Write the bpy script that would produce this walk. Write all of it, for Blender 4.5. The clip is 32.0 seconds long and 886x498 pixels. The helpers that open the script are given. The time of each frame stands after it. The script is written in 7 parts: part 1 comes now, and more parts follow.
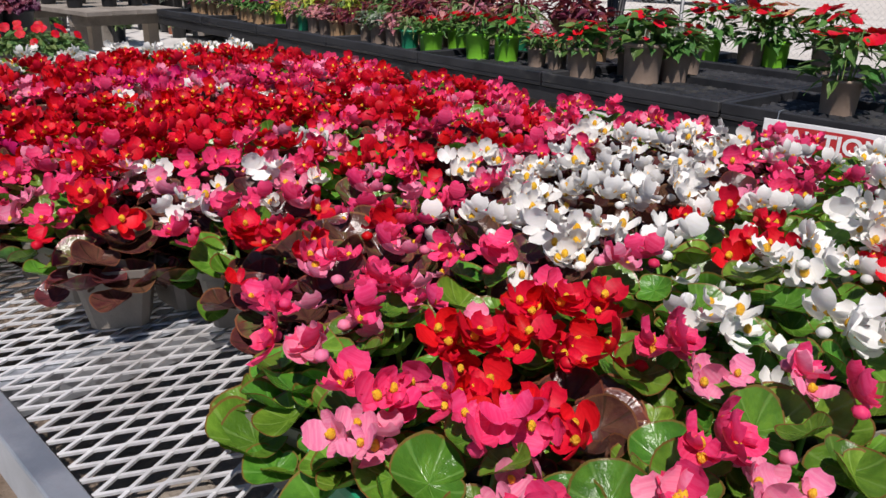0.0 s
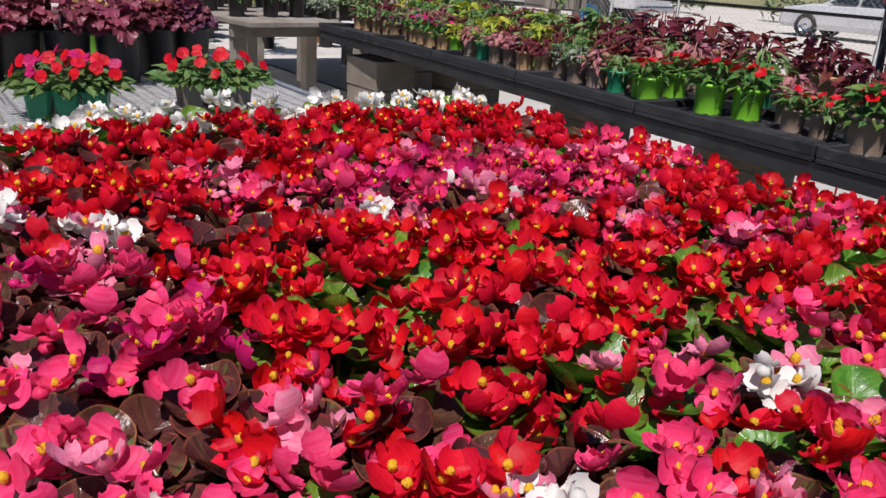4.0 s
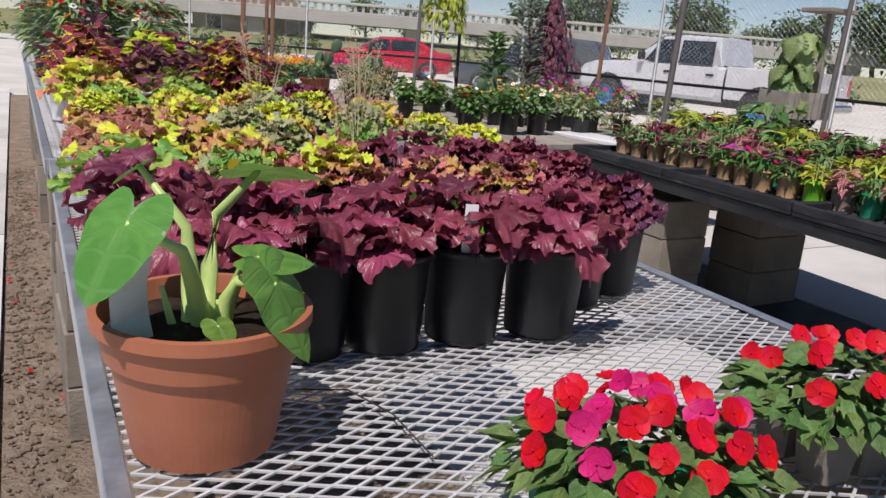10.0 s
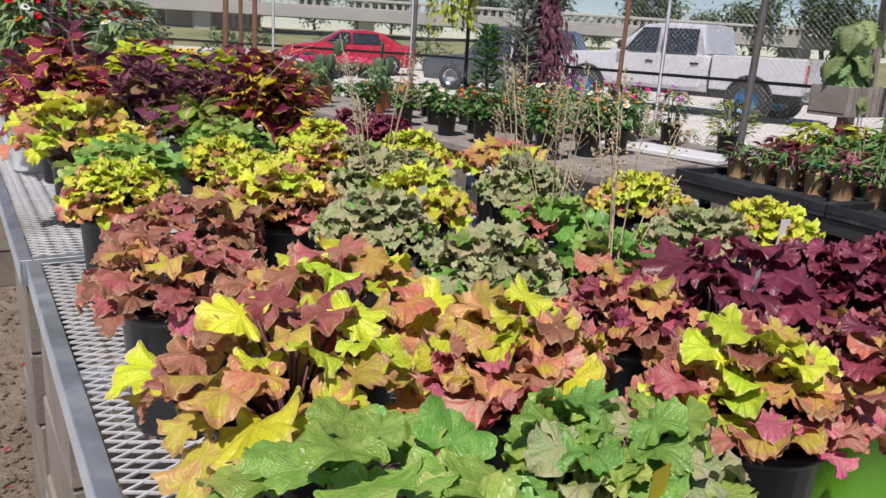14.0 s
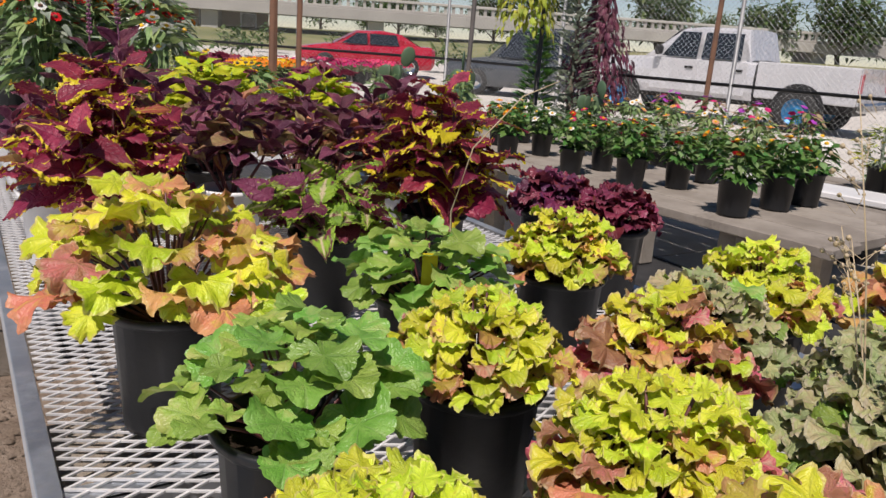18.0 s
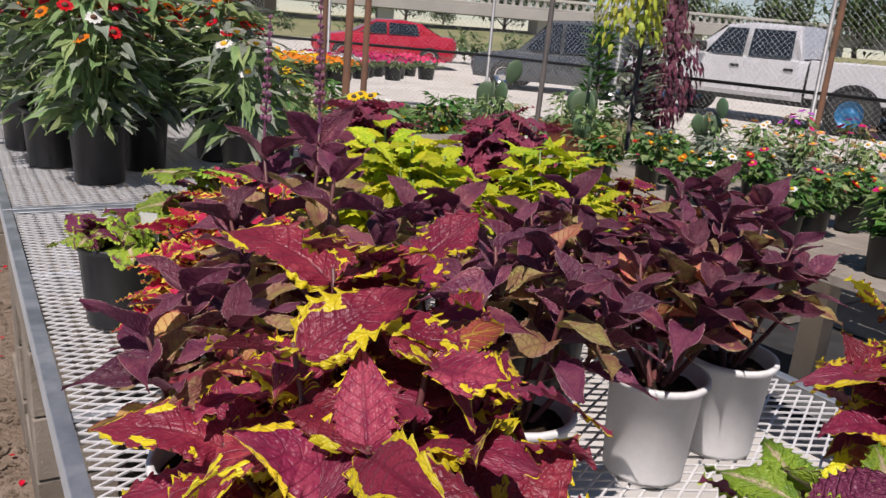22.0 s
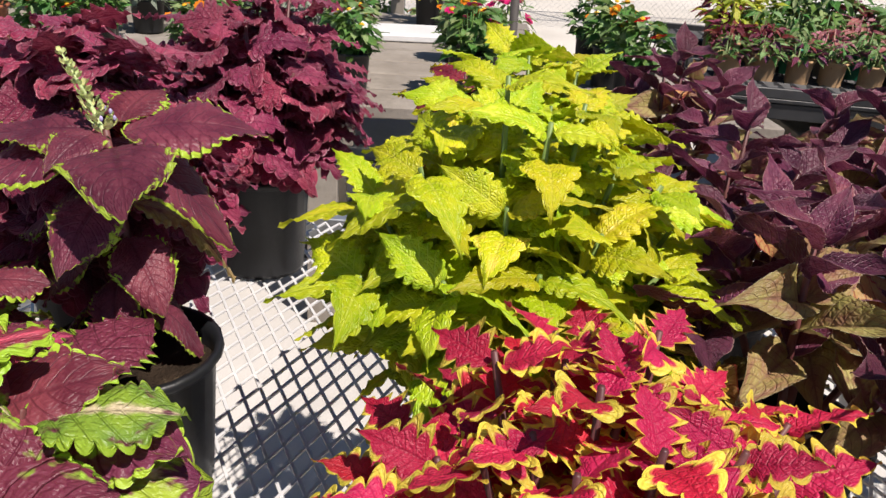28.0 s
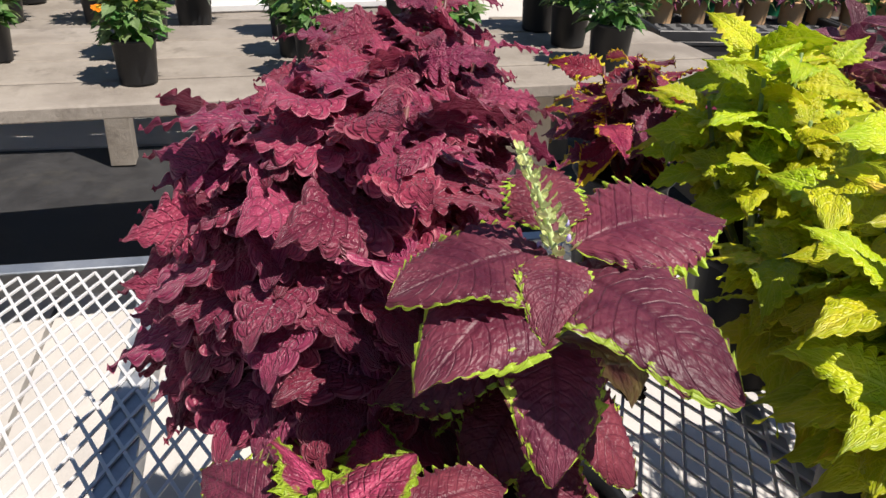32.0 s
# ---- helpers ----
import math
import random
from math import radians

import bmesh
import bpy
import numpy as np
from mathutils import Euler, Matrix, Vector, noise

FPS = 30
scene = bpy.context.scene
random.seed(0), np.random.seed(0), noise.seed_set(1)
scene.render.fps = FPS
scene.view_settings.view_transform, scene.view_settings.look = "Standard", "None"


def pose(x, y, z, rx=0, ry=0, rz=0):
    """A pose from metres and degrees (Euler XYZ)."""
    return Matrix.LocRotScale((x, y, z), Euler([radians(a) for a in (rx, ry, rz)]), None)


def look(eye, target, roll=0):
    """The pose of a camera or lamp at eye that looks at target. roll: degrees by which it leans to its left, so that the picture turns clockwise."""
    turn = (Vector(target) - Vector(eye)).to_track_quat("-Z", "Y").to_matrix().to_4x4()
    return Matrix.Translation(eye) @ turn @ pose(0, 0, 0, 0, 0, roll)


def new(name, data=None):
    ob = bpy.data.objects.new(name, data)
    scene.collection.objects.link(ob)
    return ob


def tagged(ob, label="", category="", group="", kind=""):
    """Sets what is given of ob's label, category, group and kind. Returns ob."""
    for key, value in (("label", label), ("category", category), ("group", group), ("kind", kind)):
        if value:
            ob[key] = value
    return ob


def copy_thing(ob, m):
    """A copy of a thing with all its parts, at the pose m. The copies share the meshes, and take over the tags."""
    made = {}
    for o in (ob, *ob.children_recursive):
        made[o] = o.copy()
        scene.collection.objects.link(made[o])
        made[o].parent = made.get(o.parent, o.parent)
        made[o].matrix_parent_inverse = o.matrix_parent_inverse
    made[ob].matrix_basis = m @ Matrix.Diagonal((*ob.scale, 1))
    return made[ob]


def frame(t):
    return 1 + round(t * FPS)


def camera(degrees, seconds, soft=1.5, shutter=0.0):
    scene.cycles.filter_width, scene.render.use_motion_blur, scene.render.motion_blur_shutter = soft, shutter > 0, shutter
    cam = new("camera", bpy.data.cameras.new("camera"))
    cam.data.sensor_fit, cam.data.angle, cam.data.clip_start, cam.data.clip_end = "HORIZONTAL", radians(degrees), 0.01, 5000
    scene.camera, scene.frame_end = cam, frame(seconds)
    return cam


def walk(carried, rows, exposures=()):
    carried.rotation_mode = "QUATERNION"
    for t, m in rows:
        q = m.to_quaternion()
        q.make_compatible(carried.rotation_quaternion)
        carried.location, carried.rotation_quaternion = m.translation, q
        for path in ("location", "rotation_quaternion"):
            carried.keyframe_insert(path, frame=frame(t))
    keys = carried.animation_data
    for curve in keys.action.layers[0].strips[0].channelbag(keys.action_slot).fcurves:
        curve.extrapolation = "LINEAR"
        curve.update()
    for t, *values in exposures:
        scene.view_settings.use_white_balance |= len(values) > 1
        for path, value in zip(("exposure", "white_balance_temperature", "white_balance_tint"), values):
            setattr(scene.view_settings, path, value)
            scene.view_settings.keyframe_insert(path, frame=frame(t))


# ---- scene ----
cam = camera(59.7, 32.0)
PATH = [
    (0, (-0.075, 0.21, 1.171), (1.257, 1.521, 0.461), 1.4),
    (0.5, (-0.025, 0.268, 1.175), (1.283, 1.6, 0.458), 1.6),
    (1, (-0.016, 0.343, 1.18), (1.283, 1.686, 0.466), 1.8),
    (1.5, (-0.006, 0.447, 1.181), (1.293, 1.793, 0.475), 2.2),
    (2, (-0.001, 0.536, 1.189), (1.299, 1.889, 0.495), 2.7),
    (2.5, (0.009, 0.62, 1.187), (1.291, 1.993, 0.501), 3.4),
    (3, (0.042, 0.732, 1.191), (1.285, 2.143, 0.508), 3.8),
    (3.5, (0.063, 0.835, 1.188), (1.252, 2.289, 0.501), 4.3),
    (4, (0.06, 0.909, 1.193), (1.196, 2.403, 0.503), 4.2),
    (4.5, (0.032, 0.998, 1.207), (1.138, 2.51, 0.505), 4.5),
    (6.5, (-0.029, 1.395, 1.22), (1.034, 2.952, 0.554), 5.0),
    (7, (-0.028, 1.521, 1.22), (1.008, 3.102, 0.569), 5.5),
    (7.5, (-0.035, 1.598, 1.227), (0.972, 3.207, 0.595), 5.4),
    (8, (-0.067, 1.755, 1.23), (0.918, 3.386, 0.622), 5.1),
    (8.5, (-0.096, 1.93, 1.241), (0.882, 3.575, 0.659), 5.1),
    (9, (-0.08, 2.111, 1.236), (0.89, 3.769, 0.679), 5.1),
    (9.5, (-0.046, 2.32, 1.236), (0.914, 3.993, 0.707), 4.8),
    (10, (-0.064, 2.504, 1.24), (0.882, 4.19, 0.728), 4.6),
    (10.5, (-0.097, 2.677, 1.253), (0.839, 4.373, 0.756), 4.2),
    (11, (-0.093, 2.814, 1.252), (0.841, 4.512, 0.759), 4.0),
    (11.5, (-0.078, 2.963, 1.257), (0.86, 4.657, 0.756), 4.2),
    (12, (-0.071, 3.08, 1.26), (0.882, 4.762, 0.747), 4.4),
    (12.5, (-0.074, 3.2, 1.261), (0.907, 4.862, 0.736), 4.5),
    (13, (-0.094, 3.344, 1.273), (0.917, 4.986, 0.744), 4.0),
    (13.5, (-0.102, 3.476, 1.273), (0.935, 5.102, 0.743), 3.7),
    (14, (-0.087, 3.613, 1.262), (0.958, 5.234, 0.735), 3.4),
    (14.5, (-0.057, 3.756, 1.26), (0.984, 5.378, 0.726), 3.4),
    (16.5, (-0.053, 4.257, 1.262), (1.032, 5.851, 0.728), 3.5),
    (17, (-0.04, 4.404, 1.264), (1.032, 6.005, 0.726), 3.7),
    (17.5, (-0.034, 4.546, 1.273), (1.022, 6.158, 0.739), 4.0),
    (18, (-0.039, 4.686, 1.278), (1.004, 6.31, 0.751), 4.0),
    (18.5, (-0.059, 4.84, 1.294), (0.968, 6.476, 0.776), 3.7),
    (19, (-0.07, 4.962, 1.29), (0.943, 6.61, 0.782), 3.6),
    (19.5, (-0.06, 5.097, 1.294), (0.93, 6.761, 0.793), 3.5),
    (20, (-0.053, 5.243, 1.307), (0.923, 6.916, 0.806), 4.0),
    (20.5, (-0.051, 5.365, 1.314), (0.918, 7.041, 0.812), 4.1),
    (21, (-0.052, 5.492, 1.333), (0.93, 7.156, 0.817), 4.4),
    (21.5, (-0.064, 5.616, 1.352), (0.945, 7.256, 0.814), 4.6),
    (22, (-0.078, 5.716, 1.36), (0.961, 7.331, 0.8), 4.8),
    (22.5, (-0.069, 5.835, 1.356), (0.991, 7.433, 0.787), 4.9),
    (23, (-0.055, 5.96, 1.362), (1.026, 7.538, 0.78), 5.3),
    (23.5, (-0.063, 6.06, 1.359), (1.056, 7.61, 0.769), 5.9),
    (24, (-0.1, 6.167, 1.345), (1.085, 7.66, 0.739), 6.5),
    (24.5, (-0.136, 6.292, 1.342), (1.156, 7.684, 0.714), 6.8),
    (25, (-0.171, 6.384, 1.326), (1.267, 7.61, 0.672), 6.9),
    (25.5, (-0.191, 6.481, 1.291), (1.414, 7.479, 0.638), 6.2),
    (27.5, (-0.102, 6.892, 1.307), (1.707, 6.918, 0.455), 4.9),
    (28, (-0.035, 6.929, 1.317), (1.772, 6.904, 0.46), 4.6),
    (28.5, (0.046, 6.977, 1.313), (1.856, 6.986, 0.462), 4.1),
    (29, (0.066, 7.027, 1.3), (1.868, 7.093, 0.435), 4.0),
    (29.5, (0.054, 7.103, 1.279), (1.841, 7.184, 0.384), 4.4),
    (30, (0.057, 7.188, 1.275), (1.826, 7.224, 0.344), 4.8),
    (30.5, (0.079, 7.262, 1.275), (1.834, 7.202, 0.318), 4.8),
    (31, (0.119, 7.309, 1.292), (1.861, 7.126, 0.326), 4.4),
    (31.5, (0.16, 7.335, 1.301), (1.89, 7.03, 0.343), 3.7),
    (32, (0.204, 7.332, 1.315), (1.916, 6.914, 0.37), 2.8),
]
EXPOSURES = [(0.0, 0.0, 6500.0, 15.0), (10.0, 0.03, 6450.0, 15.0), (14.0, 0.05, 6450.0, 16.0), (17.0, -0.02, 6700.0, 16.0), (21.0, -0.05, 6850.0, 16.0), (23.0, 0.10, 6600.0, 18.0), (25.0, 0.16, 6800.0, 16.0), (28.0, 0.38, 6900.0, 14.0), (32.0, 0.50, 6900.0, 12.0)]
walk(cam, [(t, look(eye, target, roll)) for t, eye, target, roll in PATH], EXPOSURES)

# ---- world, sun, exposure ----
SUN_DIR = Vector((0.42, 0.40, -1.0)).normalized()      # the way the sunlight travels
sun_el = math.asin(-SUN_DIR.z)
sun_az = math.atan2(-SUN_DIR.x, -SUN_DIR.y)             # clockwise from +y
world = bpy.data.worlds.new("sky")
scene.world = world
world.use_nodes = True
wt = world.node_tree
sky = wt.nodes.new("ShaderNodeTexSky")
sky.sky_type, sky.sun_disc = "NISHITA", False
sky.sun_elevation, sky.sun_rotation = sun_el, sun_az
sky.air_density, sky.dust_density, sky.ozone_density = 1.0, 0.2, 1.0
sky.altitude = 2500.0
wt.links.new(sky.outputs["Color"], wt.nodes["Background"].inputs["Color"])
wt.nodes["Background"].inputs["Strength"].default_value = 0.072
sun_data = bpy.data.lights.new("sun", "SUN")
sun_data.energy, sun_data.angle, sun_data.color = 4.9, radians(0.55), (1.0, 0.955, 0.90)
sun = new("sun", sun_data)
sun.matrix_world = look((0, 0, 20), Vector((0, 0, 20)) + SUN_DIR)
scene.view_settings.exposure = 0.0

# ---- materials ----
MATS = {}


def nodes_of(name):
    m = bpy.data.materials.new(name)
    m.use_nodes = True
    nt = m.node_tree
    bsdf = nt.nodes["Principled BSDF"]
    return m, nt, bsdf


def nd(nt, kind, ins=None, operation=""):
    n = nt.nodes.new(kind)
    if operation:
        n.operation = operation
    for k, v in (ins or {}).items():
        if isinstance(v, bpy.types.NodeSocket):
            nt.links.new(v, n.inputs[k])
        else:
            n.inputs[k].default_value = v
    return n


def rgba(c):
    return (c[0], c[1], c[2], 1.0)


def mixc(nt, fac, a, b, blend="MIX"):
    n = nt.nodes.new("ShaderNodeMix")
    n.data_type, n.blend_type = "RGBA", blend
    for i, v in ((0, fac), (6, a), (7, b)):
        if isinstance(v, bpy.types.NodeSocket):
            nt.links.new(v, n.inputs[i])
        else:
            n.inputs[i].default_value = v if i == 0 else rgba(v)
    return n.outputs[2]


def ramp(nt, sock, lo, hi):
    n = nd(nt, "ShaderNodeMapRange", {0: sock, 1: lo, 2: hi, 3: 0.0, 4: 1.0})
    n.interpolation_type = "SMOOTHSTEP"
    return n.outputs[0]


def mth(nt, op, a, b=0.0):
    n = nt.nodes.new("ShaderNodeMath")
    n.operation = op
    for i, v in ((0, a), (1, b)):
        if isinstance(v, bpy.types.NodeSocket):
            nt.links.new(v, n.inputs[i])
        else:
            n.inputs[i].default_value = v
    return n.outputs[0]


def surface(name, c1, c2, scale=8.0, rough=0.6, metal=0.0, bump=0.2, bscale=60.0, c3=None, s3=1.5, t3=(0.52, 0.72), vary=0.12, coat=0.0, dist=0.004, spec=0.5):
    """A two-scale surface: blotches between c1 and c2, stains of c3, fine grain in the relief."""
    m, nt, b = nodes_of(name)
    co = nd(nt, "ShaderNodeTexCoord").outputs["Object"]
    rnd = nd(nt, "ShaderNodeObjectInfo").outputs["Random"]
    off = nd(nt, "ShaderNodeVectorMath", {0: co, 1: nd(nt, "ShaderNodeCombineXYZ", {0: mth(nt, "MULTIPLY", rnd, 37.0), 1: mth(nt, "MULTIPLY", rnd, 11.0), 2: 0.0}).outputs[0]}, operation="ADD").outputs[0]
    n1 = nd(nt, "ShaderNodeTexNoise", {"Vector": off, "Scale": scale, "Detail": 6.0, "Roughness": 0.62}).outputs["Fac"]
    col = mixc(nt, ramp(nt, n1, 0.32, 0.68), c1, c2)
    if c3:
        n3 = nd(nt, "ShaderNodeTexNoise", {"Vector": off, "Scale": s3, "Detail": 7.0, "Roughness": 0.7}).outputs["Fac"]
        col = mixc(nt, ramp(nt, n3, *t3), col, c3)
    n2 = nd(nt, "ShaderNodeTexNoise", {"Vector": off, "Scale": bscale, "Detail": 5.0, "Roughness": 0.7}).outputs["Fac"]
    col = mixc(nt, mth(nt, "MULTIPLY", n2, 0.35), col, [v * 0.45 for v in c1])
    hsv = nd(nt, "ShaderNodeHueSaturation", {"Color": col, "Value": nd(nt, "ShaderNodeMapRange", {0: rnd, 3: 1.0 - vary, 4: 1.0 + vary}).outputs[0]})
    nt.links.new(hsv.outputs[0], b.inputs["Base Color"])
    r = nd(nt, "ShaderNodeMapRange", {0: n1, 1: 0.3, 2: 0.7, 3: max(0.03, rough - 0.12), 4: min(1.0, rough + 0.12)})
    nt.links.new(r.outputs[0], b.inputs["Roughness"])
    b.inputs["Metallic"].default_value = metal
    b.inputs["Specular IOR Level"].default_value = spec
    b.inputs["Coat Weight"].default_value = coat
    bp = nd(nt, "ShaderNodeBump", {"Strength": bump, "Distance": dist, "Height": n2})
    nt.links.new(bp.outputs[0], b.inputs["Normal"])
    MATS[name] = m
    return m


def leaf_mat(name, base, base2, edge=None, edge_w=0.18, vein=None, vein_n=9.0, blotch=None, blotch_t=(0.55, 0.62), rough=0.42, trans=0.30, radial=False, vary=0.25, hue=0.03, rag=0.35, centre=None, centre_w=(0.5, 0.8), bump=0.5, spec=0.45, sheen=0.0, quilt=0.0, patch=False):
    """Leaf skin. The UV map holds x: the distance in from the margin, y: the way along the leaf (or round it)."""
    m, nt, b = nodes_of(name)
    uv = nd(nt, "ShaderNodeUVMap").outputs[0]
    sep = nd(nt, "ShaderNodeSeparateXYZ", {0: uv})
    u, v = sep.outputs[0], sep.outputs[1]
    rnd = mth(nt, "FRACT", mth(nt, "ADD", nd(nt, "ShaderNodeObjectInfo").outputs["Random"], nd(nt, "ShaderNodeNewGeometry").outputs["Random Per Island"]))
    off = nd(nt, "ShaderNodeCombineXYZ", {0: mth(nt, "MULTIPLY", u, 0.5), 1: mth(nt, "MULTIPLY", v, 2.6 if radial else 1.0), 2: mth(nt, "MULTIPLY", rnd, 37.0)}).outputs[0]
    ns = nd(nt, "ShaderNodeTexNoise", {"Vector": off, "Scale": 9.0, "Detail": 4.0, "Roughness": 0.6}).outputs["Fac"]
    nl = nd(nt, "ShaderNodeTexNoise", {"Vector": off, "Scale": 3.2, "Detail": 3.0, "Roughness": 0.55}).outputs["Fac"]
    nf = nd(nt, "ShaderNodeTexNoise", {"Vector": off, "Scale": 34.0, "Detail": 3.0, "Roughness": 0.6}).outputs["Fac"]
    col = mixc(nt, ramp(nt, nl, 0.35, 0.65), base, base2)
    if centre:
        cw = mth(nt, "ADD", u, mth(nt, "MULTIPLY", mth(nt, "SUBTRACT", ns, 0.5), 0.6))
        col = mixc(nt, ramp(nt, cw, *centre_w), col, centre)
    if blotch:
        col = mixc(nt, ramp(nt, mth(nt, "ADD", mth(nt, "MULTIPLY", nl, 0.7), mth(nt, "MULTIPLY", rnd, 0.3)), *blotch_t), col, blotch)
    if radial:
        w = mth(nt, "ABSOLUTE", mth(nt, "SUBTRACT", mth(nt, "FRACT", mth(nt, "MULTIPLY", v, vein_n)), 0.5))
        fine = mth(nt, "ABSOLUTE", mth(nt, "SUBTRACT", mth(nt, "FRACT", mth(nt, "MULTIPLY", v, vein_n * 4)), 0.5))
    else:
        along = mth(nt, "SUBTRACT", mth(nt, "MULTIPLY", v, vein_n), mth(nt, "MULTIPLY", mth(nt, "SUBTRACT", 1.0, u), vein_n * 0.28))
        w = mth(nt, "ABSOLUTE", mth(nt, "SUBTRACT", mth(nt, "FRACT", along), 0.5))
        w = mth(nt, "MINIMUM", w, mth(nt, "MULTIPLY", mth(nt, "SUBTRACT", 1.0, u), 1.2))
        fine = mth(nt, "ABSOLUTE", mth(nt, "SUBTRACT", mth(nt, "FRACT", mth(nt, "MULTIPLY", along, 3.0)), 0.5))
    veins = mth(nt, "SUBTRACT", 1.0, ramp(nt, w, 0.02, 0.10))
    if vein:
        col = mixc(nt, mth(nt, "MULTIPLY", veins, 0.4 if quilt else 0.75), col, vein)
    if edge:
        e = mth(nt, "ADD", u, mth(nt, "MULTIPLY", mth(nt, "SUBTRACT", nl if patch else ns, 0.5), rag))
        col = mixc(nt, ramp(nt, e, edge_w * 1.25, edge_w * 0.75), col, edge)
    col = mixc(nt, mth(nt, "MULTIPLY", nf, 0.10 if vein is None else 0.22), col, [x * 0.4 for x in base])
    hsv = nd(nt, "ShaderNodeHueSaturation", {"Color": col, "Hue": nd(nt, "ShaderNodeMapRange", {0: mth(nt, "FRACT", mth(nt, "MULTIPLY", rnd, 7.3)), 3: 0.5 - hue, 4: 0.5 + hue}).outputs[0], "Value": nd(nt, "ShaderNodeMapRange", {0: rnd, 3: 1.0 - vary, 4: 1.0 + vary}).outputs[0]}).outputs[0]
    nt.links.new(hsv, b.inputs["Base Color"])
    b.inputs["Roughness"].default_value = rough
    b.inputs["Specular IOR Level"].default_value = spec
    if quilt:
        vo = nd(nt, "ShaderNodeTexVoronoi", {"Vector": off, "Scale": 13.0, "Randomness": 0.9})
        vo.feature = "DISTANCE_TO_EDGE"
        cell = ramp(nt, vo.outputs["Distance"], 0.0, 0.28)
    b.inputs["Sheen Weight"].default_value = sheen
    b.inputs["Sheen Roughness"].default_value = 0.35
    b.inputs["Sheen Tint"].default_value = (0.9, 0.6, 0.7, 1)
    h = mth(nt, "SUBTRACT", mth(nt, "ADD", mth(nt, "MULTIPLY", ns, 0.8), mth(nt, "MULTIPLY", ramp(nt, fine, 0.0, 0.3), 0.0 if radial else 0.06)), mth(nt, "MULTIPLY", veins, 0.3 if radial else 0.6))
    if quilt:
        h = mth(nt, "ADD", h, mth(nt, "MULTIPLY", cell, quilt))
    bp = nd(nt, "ShaderNodeBump", {"Strength": bump, "Distance": 0.004, "Height": h})
    nt.links.new(bp.outputs[0], b.inputs["Normal"])
    tr = nd(nt, "ShaderNodeBsdfTranslucent", {"Color": hsv, "Normal": bp.outputs[0]})
    mx = nd(nt, "ShaderNodeMixShader", {0: trans, 1: b.outputs[0], 2: tr.outputs[0]})
    nt.links.new(mx.outputs[0], nt.nodes["Material Output"].inputs["Surface"])
    MATS[name] = m
    return m


# hard surfaces
surface("galvanised", (0.42, 0.46, 0.51), (0.55, 0.58, 0.62), 14, 0.42, 0.75, 0.15, 90, c3=(0.30, 0.33, 0.37), s3=5)
surface("mesh_steel", (0.66, 0.66, 0.67), (0.76, 0.76, 0.76), 20, 0.5, 0.25, 0.1, 120, c3=(0.40, 0.38, 0.36), s3=3)
surface("block", (0.24, 0.205, 0.165), (0.33, 0.285, 0.235), 5, 0.92, 0, 0.9, 130, c3=(0.21, 0.185, 0.16), s3=3, dist=0.006, spec=0.2)
surface("concrete", (0.50, 0.48, 0.455), (0.60, 0.575, 0.545), 1.6, 0.88, 0, 0.4, 160, c3=(0.41, 0.39, 0.365), s3=0.9, spec=0.25)
surface("dirt", (0.26, 0.195, 0.145), (0.43, 0.34, 0.265), 9.0, 0.97, 0, 1.0, 60, c3=(0.19, 0.14, 0.10), s3=4.5, dist=0.03, spec=0.1)
surface("gravel", (0.52, 0.49, 0.445), (0.64, 0.61, 0.565), 0.8, 0.95, 0, 0.8, 40, c3=(0.54, 0.50, 0.44), s3=0.2, dist=0.01, spec=0.15)
surface("weed_cloth", (0.022, 0.022, 0.024), (0.04, 0.04, 0.043), 6, 0.75, 0, 0.4, 300, c3=(0.07, 0.065, 0.055), s3=2.2)
surface("old_wood", (0.22, 0.19, 0.16), (0.33, 0.295, 0.255), 4, 0.85, 0, 0.7, 60, c3=(0.18, 0.155, 0.13), s3=7)
surface("pale_wood", (0.55, 0.46, 0.36), (0.64, 0.55, 0.44), 5, 0.8, 0, 0.4, 60, c3=(0.42, 0.35, 0.27), s3=4)
surface("black_pot", (0.010, 0.011, 0.013), (0.019, 0.020, 0.023), 6, 0.42, 0, 0.12, 80, c3=(0.055, 0.05, 0.045), s3=6, t3=(0.6, 0.8), spec=0.4)
surface("tray_plastic", (0.016, 0.017, 0.02), (0.035, 0.036, 0.04), 5, 0.5, 0, 0.15, 60, c3=(0.09, 0.085, 0.075), s3=4, t3=(0.55, 0.75))
surface("white_pot", (0.74, 0.74, 0.75), (0.80, 0.80, 0.80), 5, 0.4, 0, 0.08, 60, c3=(0.55, 0.53, 0.49), s3=7, t3=(0.62, 0.8))
surface("lime_pot", (0.20, 0.58, 0.03), (0.25, 0.66, 0.05), 5, 0.38, 0, 0.06, 60, vary=0.05)
surface("green_pot", (0.012, 0.23, 0.11), (0.018, 0.30, 0.15), 6, 0.4, 0, 0.08, 60)
surface("grey_pot", (0.20, 0.175, 0.15), (0.27, 0.24, 0.205), 7, 0.75, 0, 0.3, 90)
surface("kraft_pot", (0.48, 0.29, 0.145), (0.56, 0.355, 0.19), 9, 0.8, 0, 0.35, 90, c3=(0.38, 0.22, 0.11), s3=8)
surface("taupe_pot", (0.27, 0.195, 0.145), (0.34, 0.25, 0.19), 9, 0.75, 0, 0.3, 90)
surface("terracotta", (0.36, 0.115, 0.055), (0.43, 0.15, 0.075), 5, 0.55, 0, 0.12, 80, c3=(0.31, 0.095, 0.05), s3=3)
surface("soil", (0.025, 0.017, 0.012), (0.055, 0.038, 0.026), 30, 0.98, 0, 1.0, 120, c3=(0.16, 0.12, 0.08), s3=60, t3=(0.6, 0.7), dist=0.01, spec=0.1)
